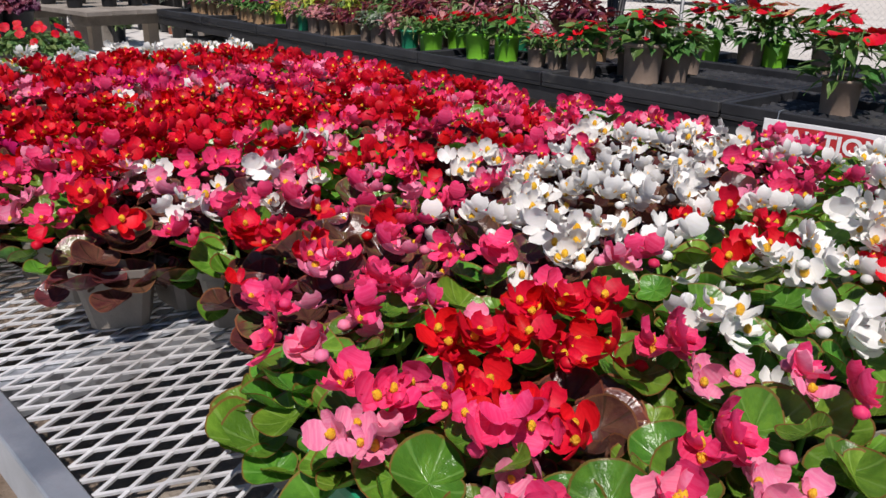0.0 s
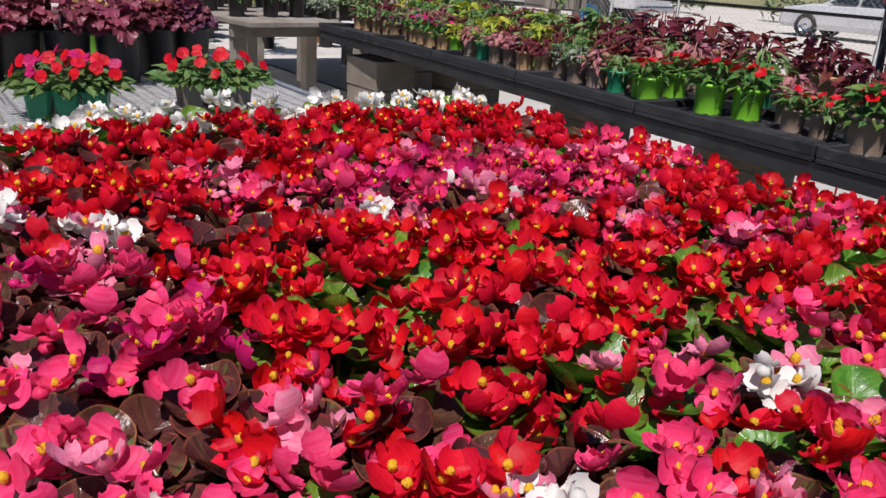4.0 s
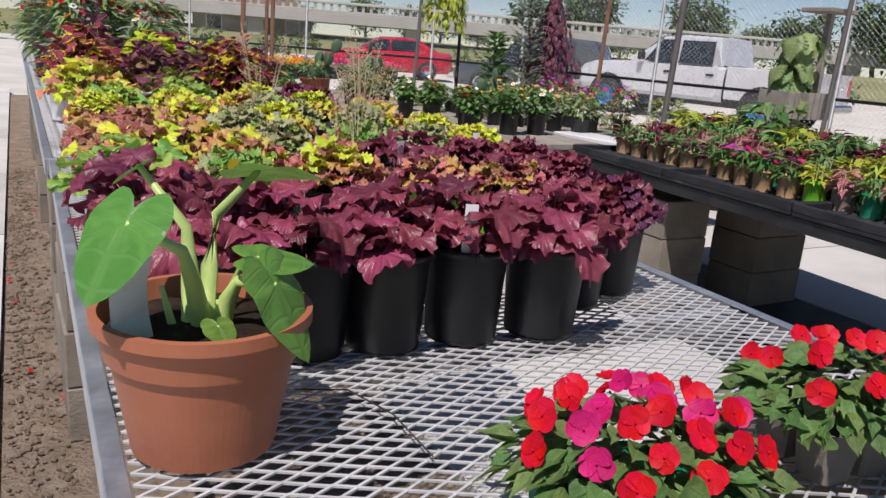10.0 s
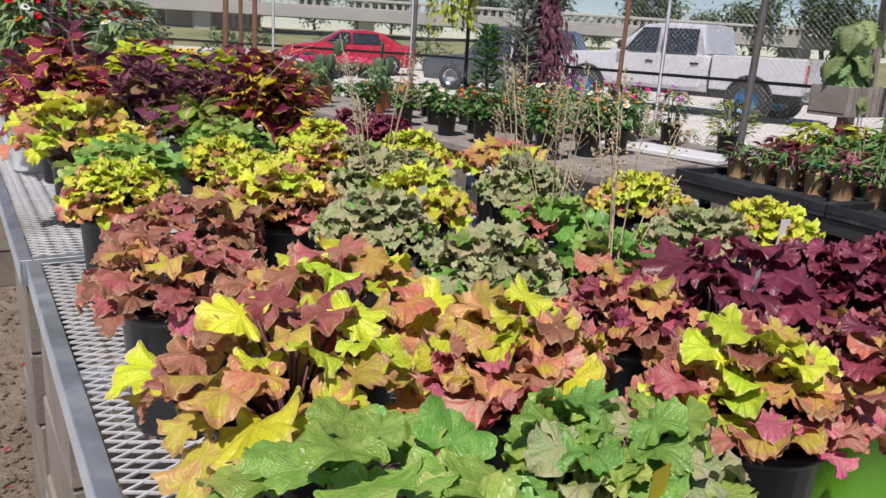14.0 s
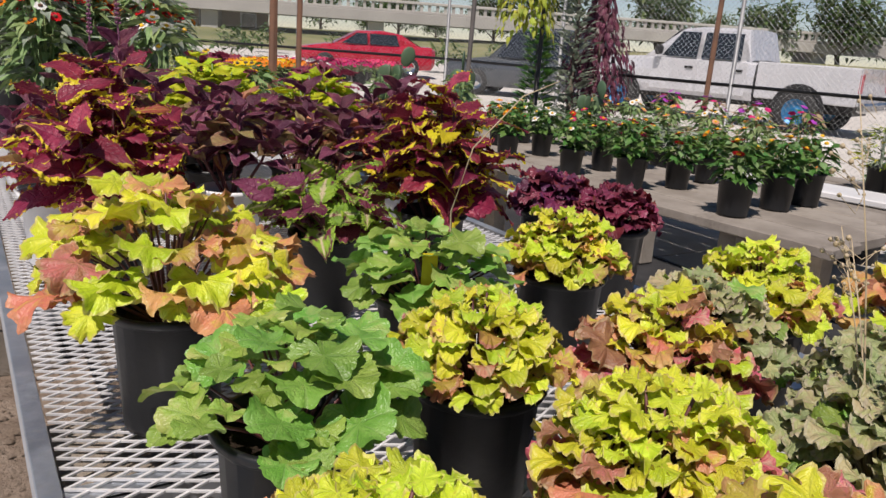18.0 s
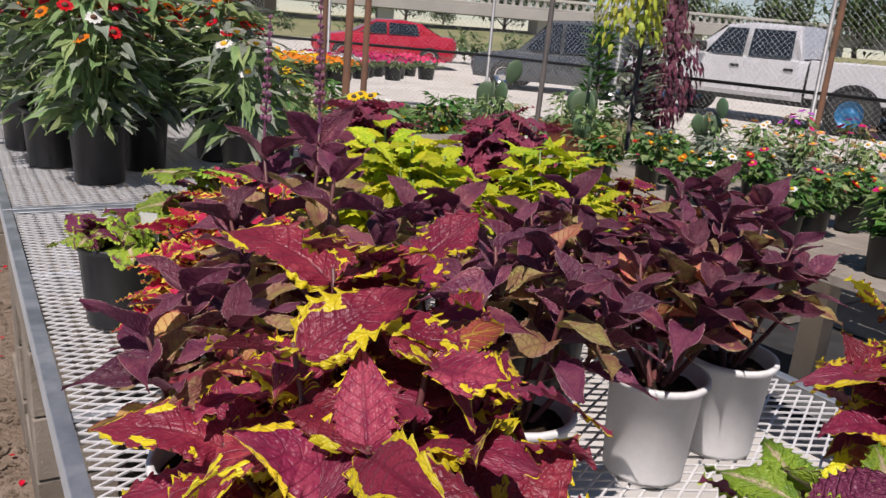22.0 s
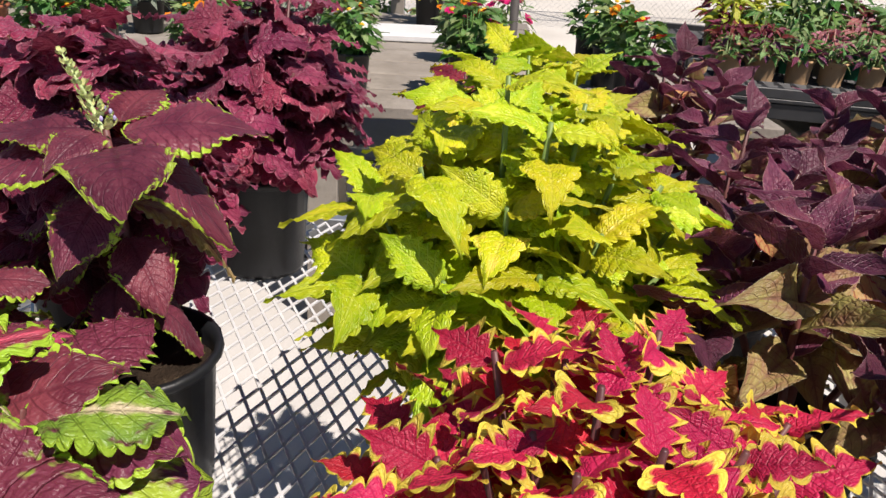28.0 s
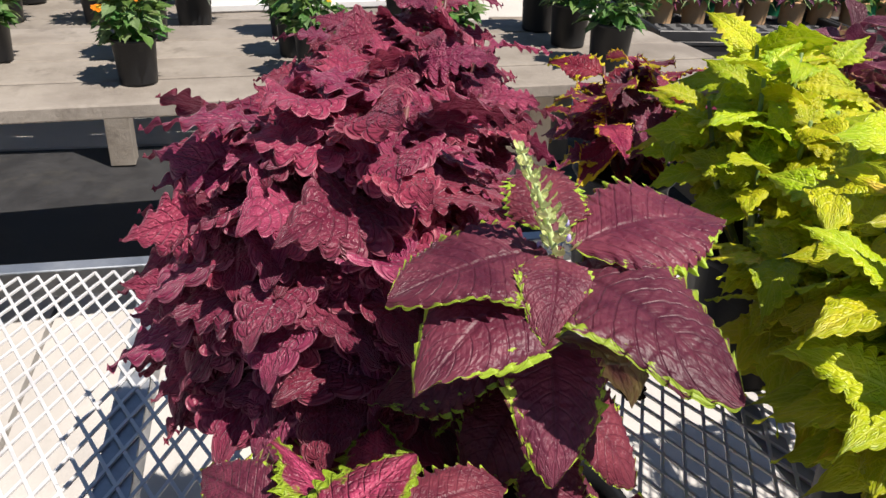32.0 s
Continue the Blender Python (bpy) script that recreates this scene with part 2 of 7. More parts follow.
surface("paper_tag", (0.80, 0.80, 0.78), (0.84, 0.84, 0.83), 5, 0.6, 0, 0.02, 60)
surface("sign_white", (0.78, 0.78, 0.78), (0.82, 0.82, 0.82), 3, 0.45, 0, 0.03, 60)
surface("sign_red", (0.55, 0.025, 0.03), (0.60, 0.035, 0.04), 3, 0.45, 0, 0.03, 60)
surface("tag_yellow", (0.72, 0.55, 0.03), (0.76, 0.60, 0.05), 3, 0.5, 0, 0.03, 60)
surface("rusty_steel", (0.10, 0.05, 0.03), (0.17, 0.085, 0.05), 10, 0.8, 0.3, 0.4, 80)
surface("dark_pole", (0.05, 0.045, 0.042), (0.085, 0.075, 0.07), 10, 0.7, 0.2, 0.4, 80)
surface("fence_steel", (0.26, 0.265, 0.27), (0.34, 0.345, 0.35), 10, 0.5, 0.6, 0.1, 80)
surface("white_paint", (0.62, 0.62, 0.64), (0.66, 0.66, 0.68), 2, 0.28, 0.15, 0.01, 40, vary=0, coat=0.6)
surface("red_paint", (0.45, 0.012, 0.035), (0.48, 0.016, 0.04), 2, 0.28, 0, 0.01, 40, vary=0, coat=0.6)
surface("grey_paint", (0.075, 0.085, 0.095), (0.09, 0.10, 0.11), 2, 0.3, 0.3, 0.01, 40, vary=0, coat=0.6)
surface("rubber", (0.018, 0.018, 0.018), (0.03, 0.03, 0.03), 8, 0.85, 0, 0.3, 60)
surface("trim_black", (0.012, 0.012, 0.013), (0.02, 0.02, 0.02), 8, 0.5, 0, 0.1, 60)
surface("chrome", (0.62, 0.62, 0.63), (0.68, 0.68, 0.68), 5, 0.18, 1.0, 0.02, 40)
surface("blue_rim", (0.015, 0.15, 0.34), (0.02, 0.19, 0.40), 6, 0.35, 0.2, 0.05, 60)
surface("stucco", (0.50, 0.24, 0.13), (0.56, 0.28, 0.16), 2, 0.9, 0, 0.5, 60, spec=0.2)
surface("stucco_tan", (0.42, 0.34, 0.26), (0.48, 0.39, 0.30), 2, 0.9, 0, 0.5, 60, spec=0.2)
surface("roof_tile", (0.16, 0.10, 0.08), (0.22, 0.14, 0.10), 4, 0.9, 0, 0.5, 20)
surface("far_concrete", (0.42, 0.40, 0.37), (0.50, 0.475, 0.44), 0.4, 0.9, 0, 0.3, 10, c3=(0.33, 0.31, 0.28), s3=0.15)
surface("bark", (0.10, 0.075, 0.055), (0.16, 0.125, 0.095), 12, 0.9, 0, 0.8, 50)
surface("stem_green", (0.16, 0.25, 0.06), (0.22, 0.32, 0.09), 12, 0.5, 0, 0.1, 90)
surface("stem_pale", (0.42, 0.55, 0.16), (0.52, 0.64, 0.24), 12, 0.42, 0, 0.08, 90)
surface("stem_red", (0.10, 0.03, 0.035), (0.17, 0.055, 0.05), 12, 0.5, 0, 0.1, 90)
surface("stem_dry", (0.42, 0.33, 0.20), (0.52, 0.42, 0.28), 12, 0.7, 0, 0.1, 90)
surface("stamen", (0.85, 0.42, 0.01), (0.90, 0.55, 0.02), 90, 0.6, 0, 0.8, 400)
surface("cable", (0.02, 0.02, 0.02), (0.03, 0.03, 0.03), 8, 0.6, 0, 0.1, 60)
surface("scrub", (0.16, 0.17, 0.07), (0.25, 0.235, 0.12), 0.25, 0.95, 0, 0.8, 3, c3=(0.09, 0.12, 0.04), s3=0.08)

m, nt, b = nodes_of("car_glass")
b.inputs["Base Color"].default_value = (0.015, 0.02, 0.025, 1)
b.inputs["Roughness"].default_value = 0.05
b.inputs["Specular IOR Level"].default_value = 0.8
MATS["car_glass"] = m

# leaves and petals
leaf_mat("begonia_green", (0.075, 0.185, 0.018), (0.135, 0.29, 0.030), edge=(0.20, 0.12, 0.03), edge_w=0.05, vein=(0.17, 0.32, 0.06), vein_n=7, radial=True, rough=0.24, trans=0.22, bump=0.35, rag=0.05)
leaf_mat("begonia_bronze", (0.085, 0.024, 0.026), (0.135, 0.050, 0.036), edge=(0.22, 0.07, 0.04), edge_w=0.05, vein=(0.055, 0.03, 0.02), vein_n=7, blotch=(0.10, 0.12, 0.035), blotch_t=(0.60, 0.72), radial=True, rough=0.22, trans=0.18, bump=0.35, rag=0.05)
for nm, a, c in (("petal_red", (0.58, 0.003, 0.016), (0.70, 0.008, 0.026)), ("petal_scarlet", (0.64, 0.004, 0.020), (0.74, 0.010, 0.030)), ("petal_pink", (0.80, 0.033, 0.145), (0.86, 0.075, 0.215)), ("petal_light", (0.82, 0.19, 0.34), (0.86, 0.30, 0.44)), ("petal_magenta", (0.54, 0.008, 0.125), (0.66, 0.02, 0.18)), ("petal_white", (0.84, 0.83, 0.78), (0.87, 0.86, 0.84)), ("petal_yellow", (0.82, 0.50, 0.01), (0.86, 0.60, 0.02)), ("petal_orange", (0.80, 0.20, 0.01), (0.84, 0.28, 0.02)), ("petal_purple", (0.40, 0.05, 0.45), (0.52, 0.10, 0.55)), ("petal_peach", (0.80, 0.32, 0.17), (0.84, 0.42, 0.27))):
    leaf_mat(nm, a, c, vein=None, vein_n=11, radial=True, rough=0.5, trans=0.28, vary=0.16, hue=0.004, bump=0.12, spec=0.25)
H = dict(radial=True, vein_n=7)
leaf_mat("heu_burgundy", (0.20, 0.034, 0.062), (0.30, 0.075, 0.11), vein=(0.13, 0.02, 0.04), blotch=(0.30, 0.05, 0.10), blotch_t=(0.58, 0.72), rough=0.36, spec=0.45, vary=0.35, hue=0.012, quilt=0.10, **H)
leaf_mat("heu_plum", (0.12, 0.028, 0.075), (0.19, 0.05, 0.12), vein=(0.06, 0.015, 0.04), blotch=(0.20, 0.03, 0.05), rough=0.38, quilt=0.22, **H)
leaf_mat("heu_lime", (0.58, 0.68, 0.030), (0.74, 0.78, 0.07), vein=(0.36, 0.42, 0.05), blotch=(0.62, 0.40, 0.10), blotch_t=(0.68, 0.80), edge=(0.66, 0.60, 0.16), edge_w=0.08, rough=0.42, trans=0.28, quilt=0.22, **H)
leaf_mat("heu_amber", (0.58, 0.46, 0.06), (0.68, 0.48, 0.13), vein=(0.50, 0.24, 0.10), blotch=(0.60, 0.25, 0.13), blotch_t=(0.48, 0.62), edge=(0.58, 0.30, 0.14), edge_w=0.16, rough=0.42, trans=0.28, quilt=0.22, **H)
leaf_mat("heu_rust", (0.36, 0.13, 0.09), (0.48, 0.21, 0.13), vein=(0.30, 0.09, 0.07), blotch=(0.52, 0.14, 0.16), blotch_t=(0.52, 0.66), edge=(0.5, 0.30, 0.18), edge_w=0.08, rough=0.45, trans=0.32, quilt=0.22, **H)
leaf_mat("heu_coral", (0.66, 0.13, 0.15), (0.68, 0.30, 0.24), vein=(0.5, 0.08, 0.1), blotch=(0.66, 0.42, 0.30), blotch_t=(0.5, 0.66), rough=0.45, trans=0.34, quilt=0.22, **H)
leaf_mat("heu_green", (0.21, 0.39, 0.06), (0.33, 0.52, 0.11), vein=(0.34, 0.46, 0.16), blotch=(0.36, 0.44, 0.12), blotch_t=(0.56, 0.7), rough=0.36, quilt=0.22, **H)
leaf_mat("heu_sage", (0.37, 0.43, 0.18), (0.50, 0.54, 0.27), vein=(0.22, 0.26, 0.10), blotch=(0.46, 0.40, 0.21), blotch_t=(0.5, 0.65), edge=(0.48, 0.44, 0.28), edge_w=0.12, rough=0.5, trans=0.32, quilt=0.22, **H)
leaf_mat("col_dark", (0.125, 0.020, 0.055), (0.20, 0.048, 0.090), edge=(0.48, 0.30, 0.27), edge_w=0.045, vein=(0.09, 0.014, 0.035), vein_n=8, blotch=(0.25, 0.07, 0.095), blotch_t=(0.60, 0.75), rag=0.04, rough=0.45, spec=0.5, sheen=0.3, vary=0.4, hue=0.012, quilt=0.32)
leaf_mat("col_mottle", (0.48, 0.40, 0.14), (0.38, 0.20, 0.12), vein=(0.14, 0.03, 0.05), vein_n=9, edge=(0.44, 0.38, 0.22), edge_w=0.05, blotch=(0.22, 0.06, 0.07), blotch_t=(0.5, 0.62), rag=0.1, rough=0.5, quilt=0.32)
leaf_mat("col_redgold", (0.19, 0.012, 0.040), (0.30, 0.030, 0.065), edge=(0.76, 0.62, 0.02), edge_w=0.10, rag=3.5, patch=True, vein=(0.13, 0.010, 0.03), vein_n=8, blotch=(0.40, 0.06, 0.09), blotch_t=(0.62, 0.74), rough=0.42, sheen=0.2, vary=0.3, hue=0.010, quilt=0.32)
leaf_mat("col_gold", (0.74, 0.64, 0.015), (0.80, 0.70, 0.03), edge=(0.30, 0.04, 0.04), edge_w=0.06, rag=1.0, vein=(0.5, 0.48, 0.03), vein_n=8, blotch=(0.32, 0.05, 0.05), blotch_t=(0.58, 0.62), rough=0.46, hue=0.010, quilt=0.32)
leaf_mat("col_crimson", (0.52, 0.012, 0.06), (0.64, 0.03, 0.09), edge=(0.80, 0.66, 0.08), edge_w=0.27, rag=0.30, vein=(0.36, 0.006, 0.04), vein_n=7, rough=0.48, hue=0.010, quilt=0.32)
leaf_mat("col_lime", (0.40, 0.51, 0.010), (0.60, 0.63, 0.020), vein=(0.76, 0.76, 0.12), vein_n=8, edge=(0.60, 0.66, 0.03), edge_w=0.05, rough=0.42, trans=0.28, bump=0.45, vary=0.22, blotch=(0.86, 0.70, 0.10), blotch_t=(0.66, 0.8), quilt=0.55)
leaf_mat("col_frill", (0.26, 0.026, 0.075), (0.38, 0.06, 0.12), vein=(0.17, 0.012, 0.05), vein_n=9, edge=(0.46, 0.13, 0.19), edge_w=0.05, rough=0.40, bump=0.8, sheen=0.25, vary=0.35, hue=0.010, quilt=0.32)
leaf_mat("col_choc", (0.13, 0.020, 0.042), (0.22, 0.045, 0.072), edge=(0.42, 0.60, 0.05), edge_w=0.11, rag=1.4, vein=(0.09, 0.012, 0.03), vein_n=10, rough=0.46, bump=0.45, sheen=0.2, hue=0.010, quilt=0.20)
leaf_mat("col_pinkgreen", (0.26, 0.035, 0.07), (0.40, 0.05, 0.10), edge=(0.36, 0.56, 0.04), edge_w=0.34, rag=0.9, centre=(0.74, 0.10, 0.20), centre_w=(0.60, 0.95), vein=(0.60, 0.12, 0.18), vein_n=7, rough=0.42, bump=0.7, hue=0.010, quilt=0.32)
leaf_mat("col_painted", (0.34, 0.50, 0.05), (0.20, 0.34, 0.05), vein=None, vein_n=6, blotch=(0.17, 0.022, 0.07), blotch_t=(0.48, 0.54), centre=(0.76, 0.62, 0.40), centre_w=(0.80, 0.98), edge=(0.38, 0.56, 0.05), edge_w=0.13, rag=0.6, rough=0.42, bump=0.7, hue=0.015, quilt=0.32)
leaf_mat("leaf_green", (0.07, 0.18, 0.035), (0.12, 0.26, 0.055), vein=(0.12, 0.24, 0.06), vein_n=6, rough=0.42)
leaf_mat("leaf_impatiens", (0.10, 0.19, 0.05), (0.17, 0.27, 0.08), vein=(0.16, 0.27, 0.09), vein_n=6, rough=0.42)
leaf_mat("leaf_mid", (0.20, 0.30, 0.115), (0.28, 0.39, 0.16), vein=(0.20, 0.32, 0.10), vein_n=6, rough=0.48)
leaf_mat("leaf_grey", (0.22, 0.27, 0.20), (0.33, 0.37, 0.29), vein_n=6, rough=0.6)
leaf_mat("leaf_yellow", (0.40, 0.46, 0.04), (0.50, 0.54, 0.07), vein_n=6, rough=0.45)
leaf_mat("leaf_pinkish", (0.50, 0.14, 0.18), (0.60, 0.30, 0.30), vein_n=6, vein=(0.3, 0.07, 0.08), rough=0.45)
leaf_mat("leaf_wine", (0.14, 0.018, 0.03), (0.22, 0.035, 0.045), vein_n=6, rough=0.42)
leaf_mat("leaf_dry", (0.34, 0.24, 0.13), (0.44, 0.33, 0.19), vein_n=6, rough=0.7)
leaf_mat("taro_leaf", (0.12, 0.28, 0.05), (0.19, 0.38, 0.075), vein=(0.17, 0.34, 0.08), vein_n=5, rough=0.36, trans=0.36, vary=0.1, bump=0.25)
leaf_mat("tree_leaf", (0.06, 0.11, 0.03), (0.10, 0.16, 0.045), vein_n=4, rough=0.6, trans=0.25)
leaf_mat("cactus", (0.07, 0.13, 0.07), (0.11, 0.17, 0.09), vein_n=3, rough=0.5, trans=0.05, vary=0.1)
leaf_mat("spike_green", (0.62, 0.70, 0.24), (0.74, 0.80, 0.40), vein_n=4, rough=0.5, vary=0.15)
leaf_mat("spike_purple", (0.25, 0.08, 0.14), (0.36, 0.16, 0.26), vein_n=4, rough=0.55)
leaf_mat("petal_lilac", (0.50, 0.42, 0.72), (0.60, 0.52, 0.80), vein_n=4, rough=0.5)
leaf_mat("col_salmon", (0.62, 0.25, 0.12), (0.66, 0.40, 0.16), vein=(0.45, 0.06, 0.06), vein_n=8, edge=(0.48, 0.05, 0.07), edge_w=0.10, rag=0.3, rough=0.5)

# ---- mesh kit ----
class Shape:
    """Vertices, faces and leaf coordinates of one mesh."""

    def __init__(self):
        self.v, self.f, self.uv, self.mi = [], [], [], []

    def quadgrid(self, pts, uvs, rows, cols, mi=0):
        o = len(self.v)
        self.v.extend(pts)
        for i in range(rows - 1):
            for j in range(cols - 1):
                q = (i * cols + j, i * cols + j + 1, (i + 1) * cols + j + 1, (i + 1) * cols + j)
                self.f.append(tuple(o + k for k in q))
                self.uv.extend(uvs[k] for k in q)
                self.mi.append(mi)

    def face(self, pts, uvs=None, mi=0):
        o = len(self.v)
        self.v.extend(pts)
        self.f.append(tuple(range(o, o + len(pts))))
        self.uv.extend(uvs or [(0.5, 0.5)] * len(pts))
        self.mi.append(mi)

    def box(self, x0, y0, z0, x1, y1, z1, mi=0, m=None, bev=0.0):
        b = bev
        o = len(self.v)
        if b <= 0:
            pts = [Vector(p) for p in ((x0, y0, z0), (x1, y0, z0), (x1, y1, z0), (x0, y1, z0), (x0, y0, z1), (x1, y0, z1), (x1, y1, z1), (x0, y1, z1))]
            fs = [(0, 3, 2, 1), (4, 5, 6, 7), (0, 1, 5, 4), (1, 2, 6, 5), (2, 3, 7, 6), (3, 0, 4, 7)]
        else:
            pts, fs = [], []
            for z, e in ((z0, b), (z0 + b, 0), (z1 - b, 0), (z1, b)):
                c = b * 0.6
                pts += [Vector(p) for p in ((x0 + e + c, y0 + e, z), (x1 - e - c, y0 + e, z), (x1 - e, y0 + e + c, z), (x1 - e, y1 - e - c, z), (x1 - e - c, y1 - e, z), (x0 + e + c, y1 - e, z), (x0 + e, y1 - e - c, z), (x0 + e, y0 + e + c, z))]
            fs = [tuple(range(7, -1, -1)), tuple(range(24, 32))]
            for r in range(3):
                for k in range(8):
                    fs.append((r * 8 + k, r * 8 + (k + 1) % 8, r * 8 + 8 + (k + 1) % 8, r * 8 + 8 + k))
        if m is not None:
            pts = [m @ p for p in pts]
        self.v.extend(pts)
        for f in fs:
            self.f.append(tuple(o + k for k in f))
            self.uv.extend([(0.5, 0.5)] * len(f))
            self.mi.append(mi)
        return self

    def lathe(self, prof, n=20, mi=0, m=None, cap=True):
        """Turns a profile of (radius, height) round z."""
        o = len(self.v)
        for r, z in prof:
            for k in range(n):
                a = 2 * math.pi * k / n
                p = Vector((r * math.cos(a), r * math.sin(a), z))
                self.v.append(m @ p if m is not None else p)
        for i in range(len(prof) - 1):
            for k in range(n):
                q = (o + i * n + k, o + i * n + (k + 1) % n, o + (i + 1) * n + (k + 1) % n, o + (i + 1) * n + k)
                self.f.append(q)
                self.uv.extend([(0.5, 0.5)] * 4)
                self.mi.append(mi)
        if cap:
            for i, rev in ((0, True), (len(prof) - 1, False)):
                ring = [o + i * n + k for k in range(n)]
                self.f.append(tuple(reversed(ring)) if rev else tuple(ring))
                self.uv.extend([(0.5, 0.5)] * n)
                self.mi.append(mi)
        return self

    def tube(self, pts, radii, n=6, mi=0, cap=True):
        pts = [Vector(p) for p in pts]
        if not isinstance(radii, (list, tuple)):
            radii = [radii] * len(pts)
        o = len(self.v)
        for i, p in enumerate(pts):
            d = (pts[min(i + 1, len(pts) - 1)] - pts[max(i - 1, 0)]).normalized()
            s = d.cross(Vector((0, 0, 1)) if abs(d.z) < 0.95 else Vector((1, 0, 0))).normalized()
            t = d.cross(s)
            for k in range(n):
                a = 2 * math.pi * k / n
                self.v.append(p + (s * math.cos(a) + t * math.sin(a)) * radii[i])
        for i in range(len(pts) - 1):
            for k in range(n):
                self.f.append((o + i * n + k, o + i * n + (k + 1) % n, o + (i + 1) * n + (k + 1) % n, o + (i + 1) * n + k))
                self.uv.extend([(0.6, 0.5)] * 4)
                self.mi.append(mi)
        if cap:
            for i in (0, len(pts) - 1):
                self.f.append(tuple(o + i * n + k for k in range(n)))
                self.uv.extend([(0.6, 0.5)] * n)
                self.mi.append(mi)
        return self

    def add(self, other, m, mi=None):
        o = len(self.v)
        self.v.extend(m @ p for p in other.v)
        self.f.extend(tuple(o + k for k in f) for f in other.f)
        self.uv.extend(other.uv)
        self.mi.extend(other.mi if mi is None else [mi] * len(other.f))
        return self

    def mesh(self, name, mats, smooth=False):
        me = bpy.data.meshes.new(name)
        me.from_pydata([tuple(p) for p in self.v], [], self.f)
        uv = me.uv_layers.new(name="UVMap")
        uv.data.foreach_set("uv", np.array(self.uv, dtype=np.float32).ravel())
        for k in mats:
            me.materials.append(MATS[k])
        me.polygons.foreach_set("material_index", np.array(self.mi, dtype=np.int32))
        if smooth:
            me.polygons.foreach_set("use_smooth", np.ones(len(self.f), dtype=bool))
        me.update()
        return me


def part(name, data, mats=None, parent=None, label="", smooth=False, m=None):
    """Links a Shape (or a finished mesh) as one mesh object under a thing or a part."""
    if isinstance(data, Shape):
        data = data.mesh(name, [mats] if isinstance(mats, str) else mats, smooth)
    ob = new(name, data)
    if parent is not None:
        ob.parent = parent
    if m is not None:
        ob.matrix_basis = m
    if label:
        ob["label"] = label
    return ob


def thing(name, label, category, m=None, group="", kind=""):
    ob = new(name)
    ob.empty_display_size = 0.05
    if m is not None:
        ob.matrix_basis = m
    return tagged(ob, label, category, group, kind)


def solid(name, shape, mats, label, category, group="", kind="", smooth=False, m=None):
    return tagged(part(name, shape, mats, None, "", smooth, m), label, category, group, kind)


def rnd(a, b):
    return random.uniform(a, b)


def turn_to(p, d, up=(0, 0, 1), size=1.0, spin=0.0):
    """A pose at p whose y axis runs along d and whose z axis is near up."""
    y = Vector(d).normalized()
    z = Vector(up)
    x = y.cross(z)
    x = x.normalized() if x.length > 1e-4 else Vector((1, 0, 0))
    z = x.cross(y)
    r = Matrix((x, y, z)).transposed().to_4x4()
    return Matrix.Translation(p) @ r @ Matrix.Rotation(spin, 4, "Y") @ Matrix.Scale(size, 4)


# ---- leaf shapes; each about one unit long, growing along y, face up ----
def ovate(width=0.62, teeth=9, depth=0.10, rows=25, droop=0.25, fold=0.12, wave=0.03, tip=1.0, seed=0, curl=0.0, twist=0.0, belly=0.62, deep=0.0, pillow=0.0, veins=7, rounded=False):
    """A pointed leaf. teeth: saw teeth (or rounded lobes) along each side; deep: how far in they cut; pillow: the swelling between side veins."""
    rg = random.Random(seed)
    s = Shape()
    us = (-1.0, -0.93, -0.78, -0.55, -0.28, 0.0, 0.28, 0.55, 0.78, 0.93, 1.0) if rows > 12 else (-1.0, -0.5, 0.0, 0.5, 1.0)
    pts, uvs = [], []
    ph = rg.uniform(0, 6)
    for i in range(rows):
        t = i / (rows - 1)
        f = math.sin(math.pi * min(1.0, t ** belly))
        w = max(width * 0.5 * f ** (0.8 if t < 0.35 else 0.8 + tip * (t - 0.35) / 0.65), 0.008)
        for u in us:
            au, sd = abs(u), (1 if u > 0 else -1)
            k = t * teeth + (0.25 if sd > 0 else 0.0)
            g = k - math.floor(k)
            saw = abs(math.sin(math.pi * g)) ** 0.85 if rounded else (1 - g) * min(1.0, g * 6)
            saw *= 1.0 + 0.3 * math.sin(math.floor(k) * 5.1 + seed)
            cut = depth * (1 - saw) * max(0.0, (au - 1 + max(deep, 0.08)) / max(deep, 0.08)) if teeth else 0.0
            x = u * w * (1 - cut)
            y = t - au * 0.05 * (1 - t) + (0.012 * (1 - saw) * au if teeth and not rounded else 0.0)
            al = t * veins - au * veins * 0.16
            z = fold * abs(x) * 1.6 - curl * u * u * w - droop * t * t + twist * x * t + wave * math.sin(9 * t + ph + 2 * sd) * au * au
            z += pillow * abs(math.sin(math.pi * al)) ** 0.6 * math.sin(math.pi * min(1.0, au * 1.02)) * min(1.0, f * 1.5)
            z += depth * 0.10 * width * math.sin(2 * math.pi * k) * au ** 4 if teeth else 0.0
            pts.append(Vector((x, y, z)))
            uvs.append((1 - au, t))
    s.quadgrid(pts, uvs, rows, len(us))
    return s


